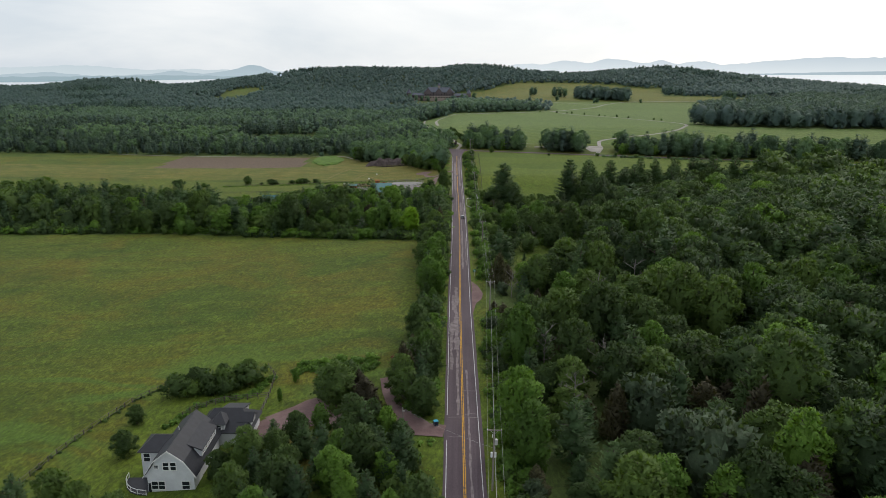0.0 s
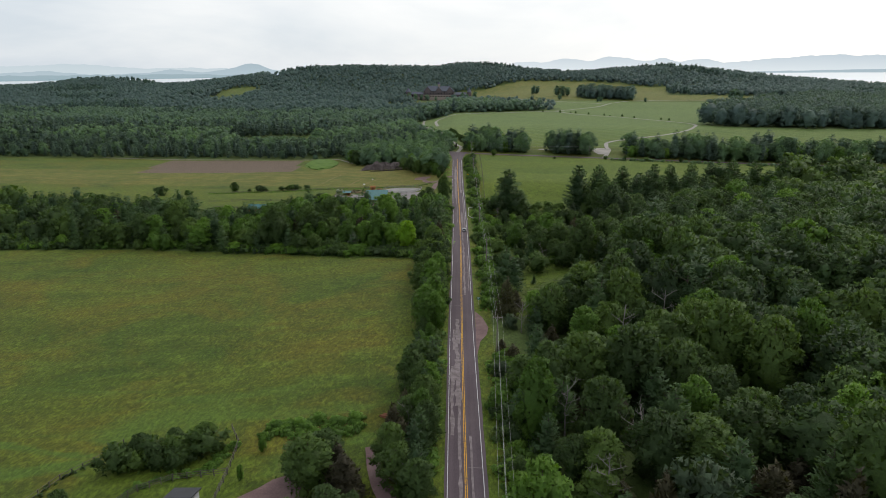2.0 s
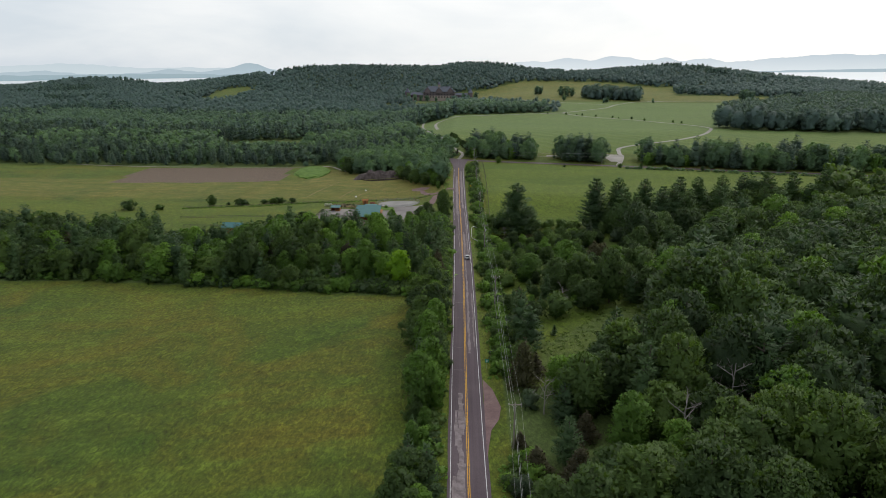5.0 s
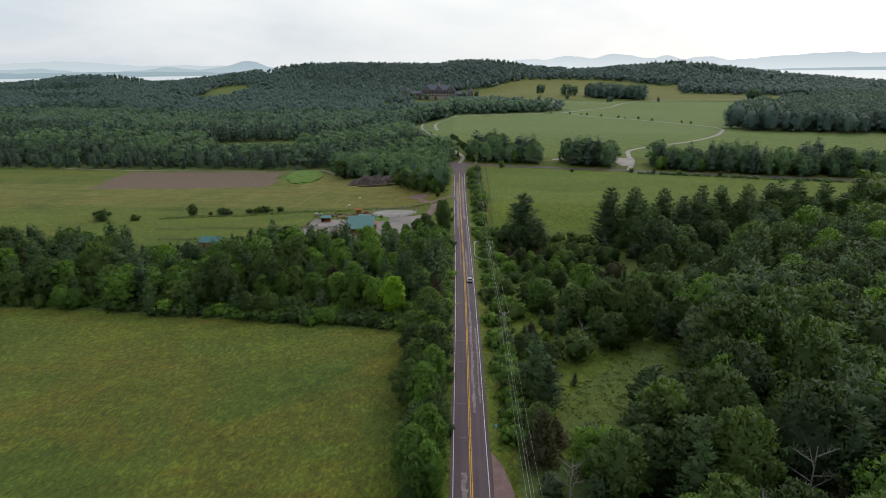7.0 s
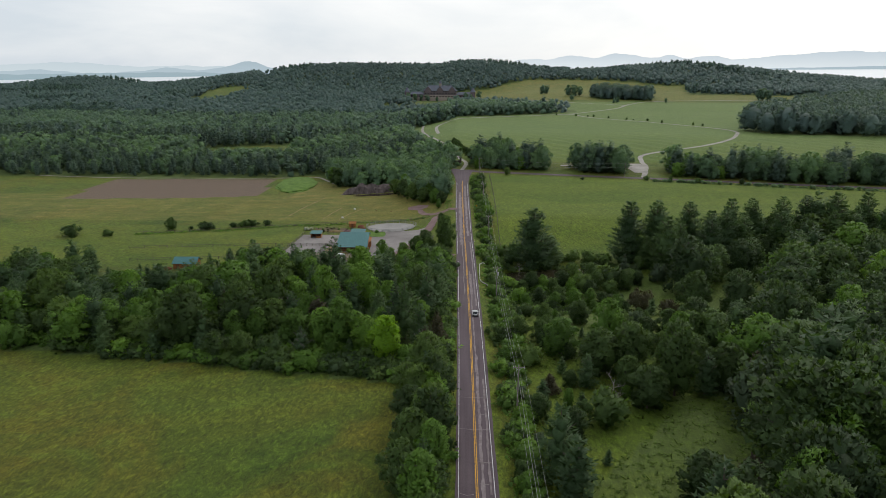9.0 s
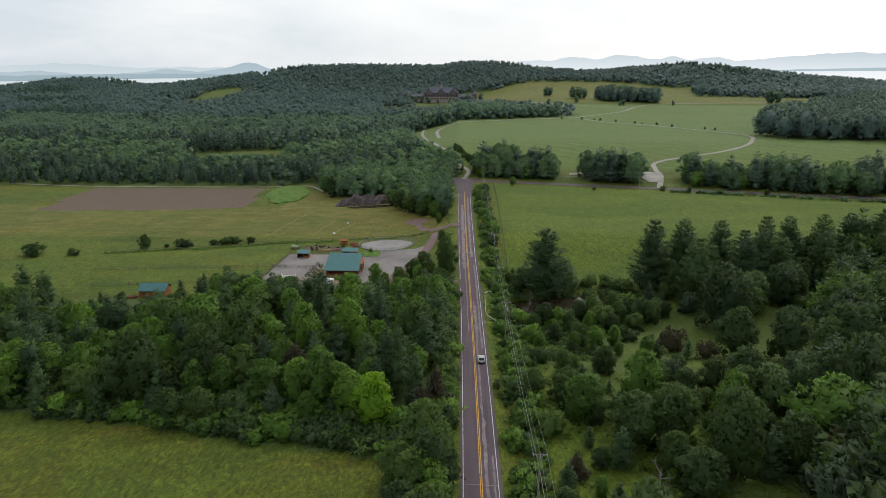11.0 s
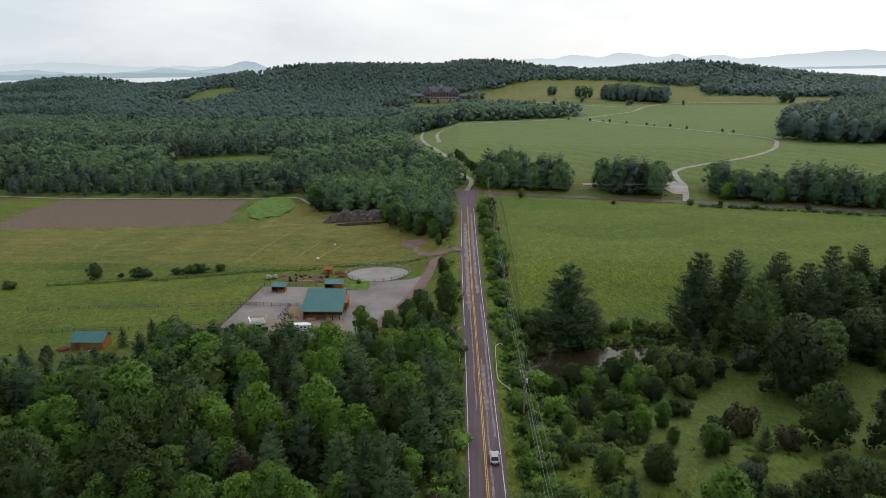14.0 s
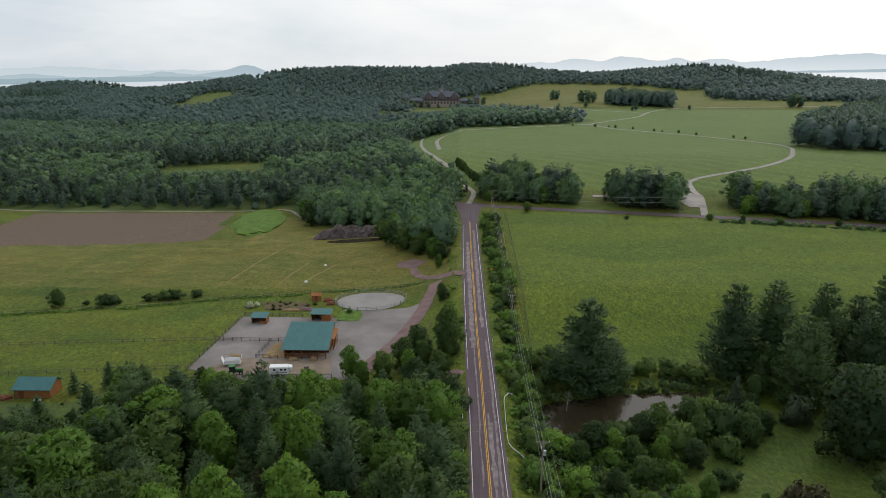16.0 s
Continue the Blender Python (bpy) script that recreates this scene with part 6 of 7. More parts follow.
def build_house():
    h = thing("house", -48.2, 112.4, -4.4, 2.5, "grey shingled gambrel house with charcoal roofs and white trim", "house")
    # main gambrel block: outline of the gable in x, z
    gable = [(-4.15, -0.8), (4.15, -0.8), (4.15, 3.9), (2.55, 6.6), (0, 8.7), (-2.55, 6.6), (-4.15, 3.9)]
    part("wall", prism(gable, -7.0, 7.0), M_SIDING, h, "pale grey shingle wall")
    def roof_run(points, y0, y1, thick=0.22):
        for (xa, za), (xb, zb) in zip(points, points[1:]):
            part("roof", slab([(xa, y0, za), (xb, y0, zb), (xb, y1, zb), (xa, y1, za)], thick), M_SHINGLE, h, "charcoal shingle roof")
    roof_run([(-4.75, 3.75), (-2.75, 6.85), (0, 9.0), (2.75, 6.85), (4.75, 3.75)], -7.45, 7.45)
    for s in (-1, 1):
        for a, b in (((4.75, 3.7), (2.75, 6.8)), ((2.75, 6.8), (0, 8.95))):
            part("trim", slab([(s * a[0], -7.5, a[1] - 0.28), (s * b[0], -7.5, b[1] - 0.28), (s * b[0], -7.5, b[1] + 0.02), (s * a[0], -7.5, a[1] + 0.02)], 0.1), M_TRIM, h)
    for cx, cz, w, hh in ((-0.65, 5.6, 0.95, 1.5), (0.65, 5.6, 0.95, 1.5), (-2.35, 5.5, 0.7, 0.6), (2.6, 1.8, 1.3, 1.5), (-1.7, 1.8, 1.1, 1.5), (-2.9, 1.8, 1.1, 1.5)):
        window(h, cx, -7.0, cz, w, hh)
    part("door", boxed(-4.05, -3.55, -7.08, -7.0, -0.2, 2.2), M_GLASS, h, "dark glazed door")
    # long dormer with a row of windows on the east slope
    part("dormer", prism([(2.0, 5.0), (4.3, 5.0), (4.3, 6.4), (2.0, 7.4)], -2.8, 5.2), M_SIDING, h)
    part("roof", slab([(1.6, -3.1, 7.7), (4.6, -3.1, 6.45), (4.6, 5.5, 6.45), (1.6, 5.5, 7.7)], 0.2), M_SHINGLE, h)
    for k in range(5):
        window(h, -1.9 + 1.5 * k, 4.3, 5.75, 0.7, 0.8, "x")
    # west wing with a hipped roof
    part("wall", boxed(-6.9, -3.6, -2.6, 3.0, -0.8, 6.0), M_SIDING, h, "pale grey shingle wing")
    e = [(-7.4, -3.1, 5.9), (-2.6, -3.1, 5.9), (-2.6, 3.5, 5.9), (-7.4, 3.5, 5.9)]
    ra, rb = (-5.2, 0.2, 7.7), (-1.6, 0.2, 7.7)
    for panel in ((e[0], e[1], rb, ra), (e[2], e[3], ra, rb), (e[3], e[0], ra)):
        part("roof", slab(list(panel), 0.18), M_SHINGLE, h)
    window(h, -5.9, -2.6, 4.6, 1.1, 1.6)
    window(h, -5.0, -2.6, 2.0, 1.0, 1.5)
    # curved porch with a white rail
    deck = bmesh.new()
    ring = [(-4.2, -8.0)] + [(-4.2 - 5.4 * math.sin(a), -2.6 - 5.4 * math.cos(a)) for a in [radians(6 * k) for k in range(16)]] + [(-4.2, -2.6)]
    top = deck.faces.new([deck.verts.new((x, y, 0.4)) for x, y in ring])
    bmesh.ops.extrude_face_region(deck, geom=[top])
    bmesh.ops.translate(deck, verts=deck.verts[len(ring):], vec=(0, 0, -0.9))
    bmesh.ops.recalc_face_normals(deck, faces=deck.faces)
    part("porch_deck", deck, M_SHINGLE, h, "dark grey porch deck")
    rail = bmesh.new()
    arc = [(-4.2 - 5.35 * math.sin(a), -2.6 - 5.35 * math.cos(a)) for a in [radians(6 * k) for k in range(16)]]
    for (ax, ay), (bx, by) in zip(arc, arc[1:]):
        rod(rail, (ax, ay, 1.4), (bx, by, 1.4), 0.07, sides=4)
        rod(rail, (ax, ay, 0.6), (bx, by, 0.6), 0.05, sides=4)
    part("porch_rail", rail, M_TRIM, h, "white curved rail")
    for x, y in arc[::3]:
        part("baluster", rod(bmesh.new(), (x, y, 0.4), (x, y, 1.45), 0.07, sides=5), M_TRIM, h)
    # skirt roof at the front, and the linking ell with the garage
    ell = new("garage_ell")
    ell.parent = h
    ell.matrix_basis = pose(-2.0, 0.4, 0)
    part("wall", boxed(2.0, 12.0, 7.2, 15.2, -0.8, 4.0), M_SIDING, ell, "pale grey garage wall")
    g = [(1.4, 6.6, 3.9), (12.6, 6.6, 3.9), (12.6, 15.8, 3.9), (1.4, 15.8, 3.9)]
    ga, gb = (4.2, 11.4, 7.0), (9.8, 11.4, 7.0)
    for panel in ((g[0], g[1], gb, ga), (g[1], g[2], gb), (g[2], g[3], ga, gb), (g[3], g[0], ga)):
        part("roof", slab(list(panel), 0.2), M_SHINGLE, ell)
    part("wall", boxed(5.4, 9.2, 15.2, 17.6, -0.8, 4.6), M_SIDING, ell, "pale grey rear porch wall")
    part("roof", slab([(5.0, 13.2, 6.0), (9.6, 13.2, 6.0), (9.6, 18.0, 4.6), (5.0, 18.0, 4.6)], 0.18), M_SHINGLE, ell)
    part("dormer", boxed(4.6, 7.2, 7.3, 10.6, 3.6, 5.7), M_SIDING, ell)
    d = [(4.2, 6.9, 5.6), (7.6, 6.9, 5.6), (7.6, 11.2, 5.6), (4.2, 11.2, 5.6)]
    top = (5.9, 9.6, 7.1)
    for panel in ((d[0], d[1], top), (d[1], d[2], top), (d[2], d[3], top), (d[3], d[0], top)):
        part("roof", slab(list(panel), 0.15), M_SHINGLE, ell)
    window(ell, 5.9, 7.3, 4.8, 1.1, 0.9)
    part("dormer", boxed(9.6, 12.1, 9.0, 12.0, 3.6, 5.3), M_TRIM, ell, "white end dormer")
    part("roof", slab([(9.2, 8.6, 5.3), (12.5, 8.6, 5.3), (12.5, 10.5, 6.6), (9.2, 10.5, 6.6)], 0.15), M_SHINGLE, ell)
    part("roof", slab([(9.2, 12.4, 5.3), (12.5, 12.4, 5.3), (12.5, 10.5, 6.6), (9.2, 10.5, 6.6)], 0.15), M_SHINGLE, ell)
    for y in (8.8, 12.2):
        part("garage_door", boxed(12.0, 12.08, y, y + 2.3, -0.6, 2.1), M_TRIM, ell, "white garage door")
    part("chimney_vent", rod(bmesh.new(), (-1.0, 1.0, 8.2), (-1.0, 1.0, 8.9), 0.09), M_TRIM, h)


build_house()


# ---- fences ----
def fence(points, label, rails=3, height=1.3, gap=2.6, group="farm fences", lean=0.05, material=None):
    m = material or M_FENCE
    x0, y0 = points[0]
    f = thing("rail_fence", x0, y0, ground(x0, y0), 0, label, "fence", group)
    post = bpy.data.meshes.new("post")
    bm = boxed(-0.075, 0.075, -0.075, 0.075, -0.4, height + 0.1)
    bm.to_mesh(post)
    bm.free()
    post.materials.append(m)
    spots = []
    for (ax, ay), (bx, by) in zip(points, points[1:]):
        n = max(1, round(math.hypot(bx - ax, by - ay) / gap))
        spots += [(ax + (bx - ax) * k / n, ay + (by - ay) * k / n) for k in range(n)]
    spots.append(points[-1])
    base = Vector((x0, y0, ground(x0, y0)))
    for x, y in spots:
        ob = new("post", post)
        ob.parent = f
        ob.matrix_basis = Matrix.Translation(Vector((x, y, ground(x, y))) - base) @ pose(0, 0, 0, hr.uniform(-3, 3), hr.uniform(-3, 3), hr.uniform(0, 90))
    for (ax, ay), (bx, by) in zip(spots, spots[1:]):
        for r in range(rails):
            z = height * (0.35 + 0.62 * r / max(1, rails - 1))
            a = Vector((ax, ay, ground(ax, ay) + z + hr.uniform(-lean, lean))) - base
            b = Vector((bx, by, ground(bx, by) + z + hr.uniform(-lean, lean))) - base
            part("rail", rod(bmesh.new(), a, b, 0.055, sides=4), m, f)
    return f


fence([(-79, 408), (-78, 430), (-77, 451)], "weathered three-rail fence along the farmyard")
fence([(-77, 451), (-60, 450.5), (-54, 450.5)], "weathered three-rail fence behind the run-in sheds")
fence([(-79, 429.5), (-68, 429), (-62, 429), (-56.5, 429.6)], "weathered rail fence across the farmyard")
fence([(-61.5, 429), (-62.5, 417), (-56, 416.5)], "weathered fence round the straw paddock")
fence([(-79, 403), (-66, 403.5), (-54, 404), (-46, 404.4), (-38, 404.6)], "weathered rail fence along the tree edge")
fence([(-79, 429.5), (-100, 427.5), (-120, 426), (-150, 423)], "weathered rail fence between green paddocks", 2, 1.2, 3.2)
fence([(-79, 409.5), (-100, 407), (-120, 405), (-140, 403)], "weathered rail fence along the near paddock", 2, 1.2, 3.2)
fence([(-79, 470), (-60, 475.5), (-44, 479), (-24, 481.5), (-18, 484)], "weathered rail fence behind the riding ring", 2, 1.2, 3.0)
fence([(-160, 450), (-125, 457.5), (-100, 464), (-79, 470)], "old wire-and-post fence below the hay slope", 2, 1.1, 3.6)
fence([(-13, 438), (-14.5, 430), (-12.5, 418), (-13, 408)], "weathered rail fence beside the drive")
fence([(-36 + 12.8 * math.cos(a), 466.5 + 10.2 * math.sin(a)) for a in [radians(15 * k) for k in range(25)]], "round pen fence of pale steel rails", 3, 1.5, 3.4, material=M_TUBE)
fence([(-57, 132), (-55.2, 135.6), (-50, 138.6), (-45, 139.4), (-40.3, 140), (-39.6, 130)], "dark wooden garden fence behind the house", 3, 1.4, 2.4, "garden fences")
fence([(-45, 156.5), (-41.6, 150.6), (-40.3, 140)], "old wooden fence beside the bean rows", 2, 1.2, 2.4, "garden fences")
fence([(-78.4, 102), (-78, 106), (-77, 118.6), (-75.3, 128.5), (-72.2, 140), (-68.6, 145.5), (-66, 152)], "old fence between lawn and meadow", 2, 1.1, 2.6, "garden fences")
fence([(17.5, 425), (17.5, 470), (18, 520), (18, 580)], "thin fence along the green pasture", 2, 1.2, 5.0)


# ---- farm buildings ----
def ribbed_roof(parent, corners, label="teal metal roof", ribs=12, thick=0.12):
    """A metal roof panel with raised seams from the first to the last edge."""
    part("roof", slab(corners, thick), M_TEAL, parent, label)
    a, b, c, d = [Vector(v) for v in corners]
    n = (b - a).cross(c - a).normalized()
    n = n if n.z > 0 else -n
    bm = bmesh.new()
    for k in range(1, ribs):
        u = k / ribs
        rod(bm, a.lerp(b, u) + n * 0.01, d.lerp(c, u) + n * 0.01, 0.026, sides=4)
    part("roof_seam", bm, M_TEAL, parent)


def build_barn():
    b = thing("barn", -48.2, 424.0, -6.2, 1.0, "open-fronted timber barn with a teal metal roof", "barn")
    ribbed_roof(b, [(-6.9, -7.6, 3.1), (6.9, -7.6, 3.1), (6.6, 4.9, 6.9), (-6.6, 4.9, 6.9)], ribs=18)
    ribbed_roof(b, [(-6.6, 9.0, 5.2), (6.6, 9.0, 5.2), (6.6, 4.9, 6.9), (-6.6, 4.9, 6.9)], ribs=18)
    part("back_wall", boxed(-6.0, 6.0, 8.0, 8.2, 0, 5.2), M_TIMBER, b)
    part("partition", boxed(-6.0, 6.0, -2.6, -2.45, 0, 4.2), M_DARK_TIMBER, b, "dark red-brown boards")
    part("side_wall", prism([(-2.6, 0), (8.2, 0), (8.2, 5.2), (4.9, 6.6), (-2.6, 4.3)], 5.85, 6.0, "x"), M_TIMBER, b, "orange timber gable")
    part("side_wall", prism([(-7.0, 0), (8.2, 0), (8.2, 5.2), (4.9, 6.6), (-7.0, 2.95)], -6.0, -5.85, "x"), M_DARK_TIMBER, b)
    for k in range(6):
        x = -5.9 + 2.36 * k
        part("post", boxed(x - 0.13, x + 0.13, -7.1, -6.84, 0, 3.1), M_DARK_TIMBER, b)
    part("beam", boxed(-6.2, 6.2, -7.12, -6.86, 2.7, 3.0), M_TIMBER, b)
    for z in (0.7, 1.2, 1.7):
        part("rail", boxed(-5.9, 5.9, -7.05, -6.95, z, z + 0.14), M_TIMBER, b)
    for y in (-1.0, 1.2, 3.4, 5.6):
        part("brace", rod(bmesh.new(), (6.05, y, 0.2), (7.0, y + 0.4, 4.0), 0.11, sides=4), M_TIMBER, b)
        part("post", boxed(6.8, 7.05, y + 0.3, y + 0.55, 0, 4.2), M_TIMBER, b)
    part("lean_to", slab([(6.0, -1.6, 4.5), (7.5, -1.6, 4.0), (7.5, 6.6, 4.0), (6.0, 6.6, 4.5)], 0.1), M_TIMBER, b, "timber lean-to roof")
    part("loft_door", boxed(5.98, 6.08, 3.6, 5.4, 3.6, 5.4), M_DARK, b)


def run_in_shed(x, y, turn, w, d, h, label, ridge=False):
    s = thing("run_in_shed", x, y, ground(x, y), turn, label, "shed", "timber sheds")
    if ridge:
        ribbed_roof(s, [(-w / 2 - 0.5, -d / 2 - 0.5, h), (w / 2 + 0.5, -d / 2 - 0.5, h), (w / 2 + 0.5, 0.6, h + 2.0), (-w / 2 - 0.5, 0.6, h + 2.0)], ribs=14)
        ribbed_roof(s, [(-w / 2 - 0.5, d / 2 + 0.5, h + 0.2), (w / 2 + 0.5, d / 2 + 0.5, h + 0.2), (w / 2 + 0.5, 0.6, h + 2.0), (-w / 2 - 0.5, 0.6, h + 2.0)], ribs=14)
        for sx in (-1, 1):
            part("side_wall", prism([(-d / 2, 0), (d / 2, 0), (d / 2, h), (0.6, h + 1.8), (-d / 2, h - 0.1)], sx * w / 2 - 0.08, sx * w / 2 + 0.08, "x"), M_TIMBER, s, "orange timber gable")
        part("front_wall", boxed(-w / 2, w / 2, -d / 2, -d / 2 + 0.12, 0, h), M_TIMBER, s)
        part("door", boxed(-w / 2 + 1.0, -w / 2 + 2.4, -d / 2 - 0.06, -d / 2, 0, 2.0), M_DARK_TIMBER, s)
    else:
        ribbed_roof(s, [(-w / 2 - 0.4, -d / 2 - 0.5, h), (w / 2 + 0.4, -d / 2 - 0.5, h), (w / 2 + 0.4, d / 2 + 0.3, h + 0.75), (-w / 2 - 0.4, d / 2 + 0.3, h + 0.75)], ribs=9)
        for sx in (-1, 1):
            part("side_wall", prism([(-d / 2, 0), (d / 2, 0), (d / 2, h + 0.6), (-d / 2, h - 0.08)], sx * w / 2 - 0.06, sx * w / 2 + 0.06, "x"), M_TIMBER, s)
        part("back_wall", boxed(-w / 2, w / 2, d / 2 - 0.1, d / 2, 0, h + 0.5), M_DARK_TIMBER, s)
        part("front_panel", boxed(w * 0.05, w / 2, -d / 2, -d / 2 + 0.1, 0, h - 0.2 if w > 6 else 1.0), M_TIMBER, s, "orange boarded front")
        part("post", boxed(-0.1, 0.1, -d / 2, -d / 2 + 0.2, 0, h), M_TIMBER, s)


build_barn()
run_in_shed(-69.7, 445.2, 0, 4.8, 3.0, 2.3, "small open timber shed with a teal roof")
run_in_shed(-50.0, 448.8, 0, 6.2, 3.2, 2.5, "timber stable shed with a teal roof")
run_in_shed(-111.6, 394.0, 1.5, 9.0, 5.2, 2.4, "orange timber shed with a teal gable roof", True)


def wheel(parent, x, y, r, w, label=""):
    rim_r = r * 0.55
    part("tyre", rod(bmesh.new(), (x - w / 2, y, r), (x + w / 2, y, r), r, sides=16), M_TYRE, parent)
    part("rim", rod(bmesh.new(), (x - w / 2 - 0.02, y, r), (x + w / 2 + 0.02, y, r), rim_r, sides=12), M_STEEL, parent)


def build_tractor():
    t = thing("tractor", -65.0, 406.2, ground(-65, 406) + 0.12, -78, "green farm tractor with a cab parked in the yard", "tractor")
    part("hood", boxed(-0.45, 0.45, 0.3, 2.3, 0.9, 1.65, bevel=0.12), M_GREEN, t)
    part("cab", boxed(-0.7, 0.7, -1.2, 0.3, 1.0, 2.4, bevel=0.12), M_GLASS, t, "dark glazed cab")
    part("cab_roof", boxed(-0.8, 0.8, -1.35, 0.4, 2.4, 2.6, bevel=0.06), M_GREEN, t)
    part("chassis", boxed(-0.3, 0.3, -1.2, 2.2, 0.6, 0.95), M_TYRE, t)
    part("fender", boxed(-1.05, 1.05, -1.4, -0.2, 1.2, 1.4, bevel=0.08), M_GREEN, t)
    for x in (-0.9, 0.9):
        wheel(t, x, -0.8, 0.8, 0.4)
        wheel(t, x * 0.85, 1.8, 0.5, 0.3)


def build_horse_trailer():
    t = thing("horse_trailer", -52.6, 406.4, ground(-52.6, 406) + 0.12, -84, "white horse trailer parked at the yard's edge", "trailer")
    body = boxed(-1.1, 1.1, -2.6, 2.4, 0.5, 2.7, bevel=0.1)
    part("body", body, M_WHITE, t)
    part("nose", boxed(-0.9, 0.9, 2.4, 3.4, 1.5, 2.6, bevel=0.15), M_WHITE, t)
    for y in (-1.2, 0.6, 1.7):
        part("vent_window", boxed(-1.14, -1.1, y - 0.3, y + 0.3, 1.7, 2.2), M_GLASS, t)
        part("vent_window", boxed(1.1, 1.14, y - 0.3, y + 0.3, 1.7, 2.2), M_GLASS, t)
    part("stripe", boxed(-1.13, 1.13, -2.4, 2.2, 1.0, 1.15), M_TYRE, t)
    part("hitch", rod(bmesh.new(), (0, 2.4, 0.5), (0, 4.2, 0.5), 0.07), M_STEEL, t)
    for x in (-1.0, 1.0):
        wheel(t, x, -0.5, 0.35, 0.22)
        wheel(t, x, 0.35, 0.35, 0.22)


def build_stock_trailer():
    t = thing("stock_trailer", -67.6, 412.0, ground(-67.6, 412) + 0.16, 12, "pale grey open-topped trailer with sloping ends", "trailer")
    part("bed", boxed(-2.4, 2.4, -1.1, 1.1, 0.5, 0.7), M_STEEL, t)
    for y in (-1.1, 1.02):
        part("side", boxed(-2.0, 2.0, y, y + 0.08, 0.7, 1.8), M_WHITE, t, "pale side panel")
    for s in (-1, 1):
        part("end_panel", slab([(s * 2.0, -1.1, 0.7), (s * 2.0, 1.1, 0.7), (s * 2.7, 1.1, 2.6), (s * 2.7, -1.1, 2.6)], 0.08), M_WHITE, t)
    for y in (-1.0, 1.0):
        wheel(t, 0, y, 0.35, 0.2)


def small_vehicle(x, y, turn, label, name, colour):
    t = thing(name, x, y, ground(x, y) + 0.12, turn, label, "vehicle")
    part("body", boxed(-0.7, 0.7, -1.3, 1.3, 0.4, 0.9, bevel=0.1), colour, t)
    part("cargo_bed", boxed(-0.65, 0.65, -1.25, -0.2, 0.9, 1.15), M_TYRE, t)
    for sx in (-0.6, 0.6):
        part("roll_bar", rod(bmesh.new(), (sx, 0.0, 0.9), (sx, 0.1, 1.75), 0.04), M_TYRE, t)
    part("roof", boxed(-0.65, 0.65, -0.3, 0.9, 1.75, 1.82), M_TYRE, t)
    for sx in (-0.65, 0.65):
        wheel(t, sx, -0.85, 0.3, 0.22)
        wheel(t, sx, 0.85, 0.3, 0.22)


build_tractor()
build_horse_trailer()
build_stock_trailer()
small_vehicle(-57.8, 406.2, 70, "dark utility cart in the yard", "utility_cart", M_TYRE)
small_vehicle(-45.4, 407.0, 10, "dark off-road utility vehicle by the barn", "utility_vehicle", M_NAVY)


def heap(name, x, y, rx, ry, h, material, label, category, seed, bumps=0.25):
    bm = bmesh.new()
    bmesh.ops.create_icosphere(bm, subdivisions=5 if rx > 6 and bumps > 0.4 else 4, radius=1.0)
    for v in bm.verts:
        n = 1 + bumps * noise.noise(v.co * 2.3 + Vector((seed, 0, 0))) + 0.5 * bumps * noise.noise(v.co * 6 + Vector((0, seed, 0))) + 0.25 * bumps * noise.noise(v.co * 15 + Vector((0, 0, seed)))
        v.co = Vector((v.co.x * rx * n, v.co.y * ry * n, max(-0.25, v.co.z) * h * n))
    ob = part(name, bm, material, None, label)
    ob.matrix_basis = pose(x, y, ground(x, y), 0, 0, seed % 7 * 4 - 10)
    ob["category"] = category
    lay = ob.data.color_attributes.new("cover", "FLOAT_COLOR", "POINT")
    lay.data.foreach_set("color", np.tile(np.array((0.0, 1.0, 0.0, 0.0), np.float32), len(ob.data.vertices)))
    return ob


heap("compost_heap", -62, 456.8, 4, 1.0, 0.7, M_STRAW, "long low heap of brown garden compost", "heap", 3)
heap("compost_heap", -57, 457.5, 3, 1.3, 1.0, M_DIRT, "low heap of reddish soil", "heap", 8)
def small_hut(x, y, label):
    h = thing("garden_hut", x, y, ground(x, y), 4, label, "hut")
    part("wall", boxed(-1.6, 1.6, -1.2, 1.2, -0.2, 2.2), M_TIMBER, h, "orange board wall")
    part("door", boxed(-0.5, 0.5, -1.26, -1.2, 0.0, 1.9), M_DARK_TIMBER, h, "red-brown board door")
    for s in (-1, 1):
        part("roof", slab([(-1.9, s * 1.5, 2.05), (1.9, s * 1.5, 2.05), (1.9, 0, 2.9), (-1.9, 0, 2.9)], 0.1), M_TIMBER, h, "orange board roof")


small_hut(-56, 468, "small orange timber hut beside the riding ring")
heap("woodpile", -51.5, 467, 1.8, 1.1, 1.2, M_DARK_TIMBER, "stack of reddish brown timber", "woodpile", 5)
heap("manure_heap", -50, 463.5, 1.6, 1.1, 1.1, M_DARK_TIMBER, "heap of reddish brown stable litter", "heap", 6)
heap("hay_heap", -51.5, 416.2, 1.9, 1.0, 0.9, M_STRAW, "heap of pale hay before the barn", "hay", 2)
heap("hay_heap", -45.5, 416.0, 1.2, 0.9, 1.2, M_STRAW, "small heap of hay beside the barn", "hay", 9)
heap("hay_heap", -69, 418.5, 2.2, 0.9, 0.4, M_STRAW, "scattered straw on the yard", "hay", 7)
heap("stone_block", -109.8, 390.2, 0.9, 0.5, 0.5, M_WHITE, "pale tarpaulin beside the orange shed", "tarpaulin", 4)
heap("brush_heap", -118.5, 391, 1.8, 1.2, 1.0, M_DARK_TIMBER, "dark brush pile beside the orange shed", "heap", 11)
heap("grass_mound", -117, 601, 14, 33, 2.2, M_FRESH, "green grassy mound beside the ploughed field", "mound", 12, 0.15)


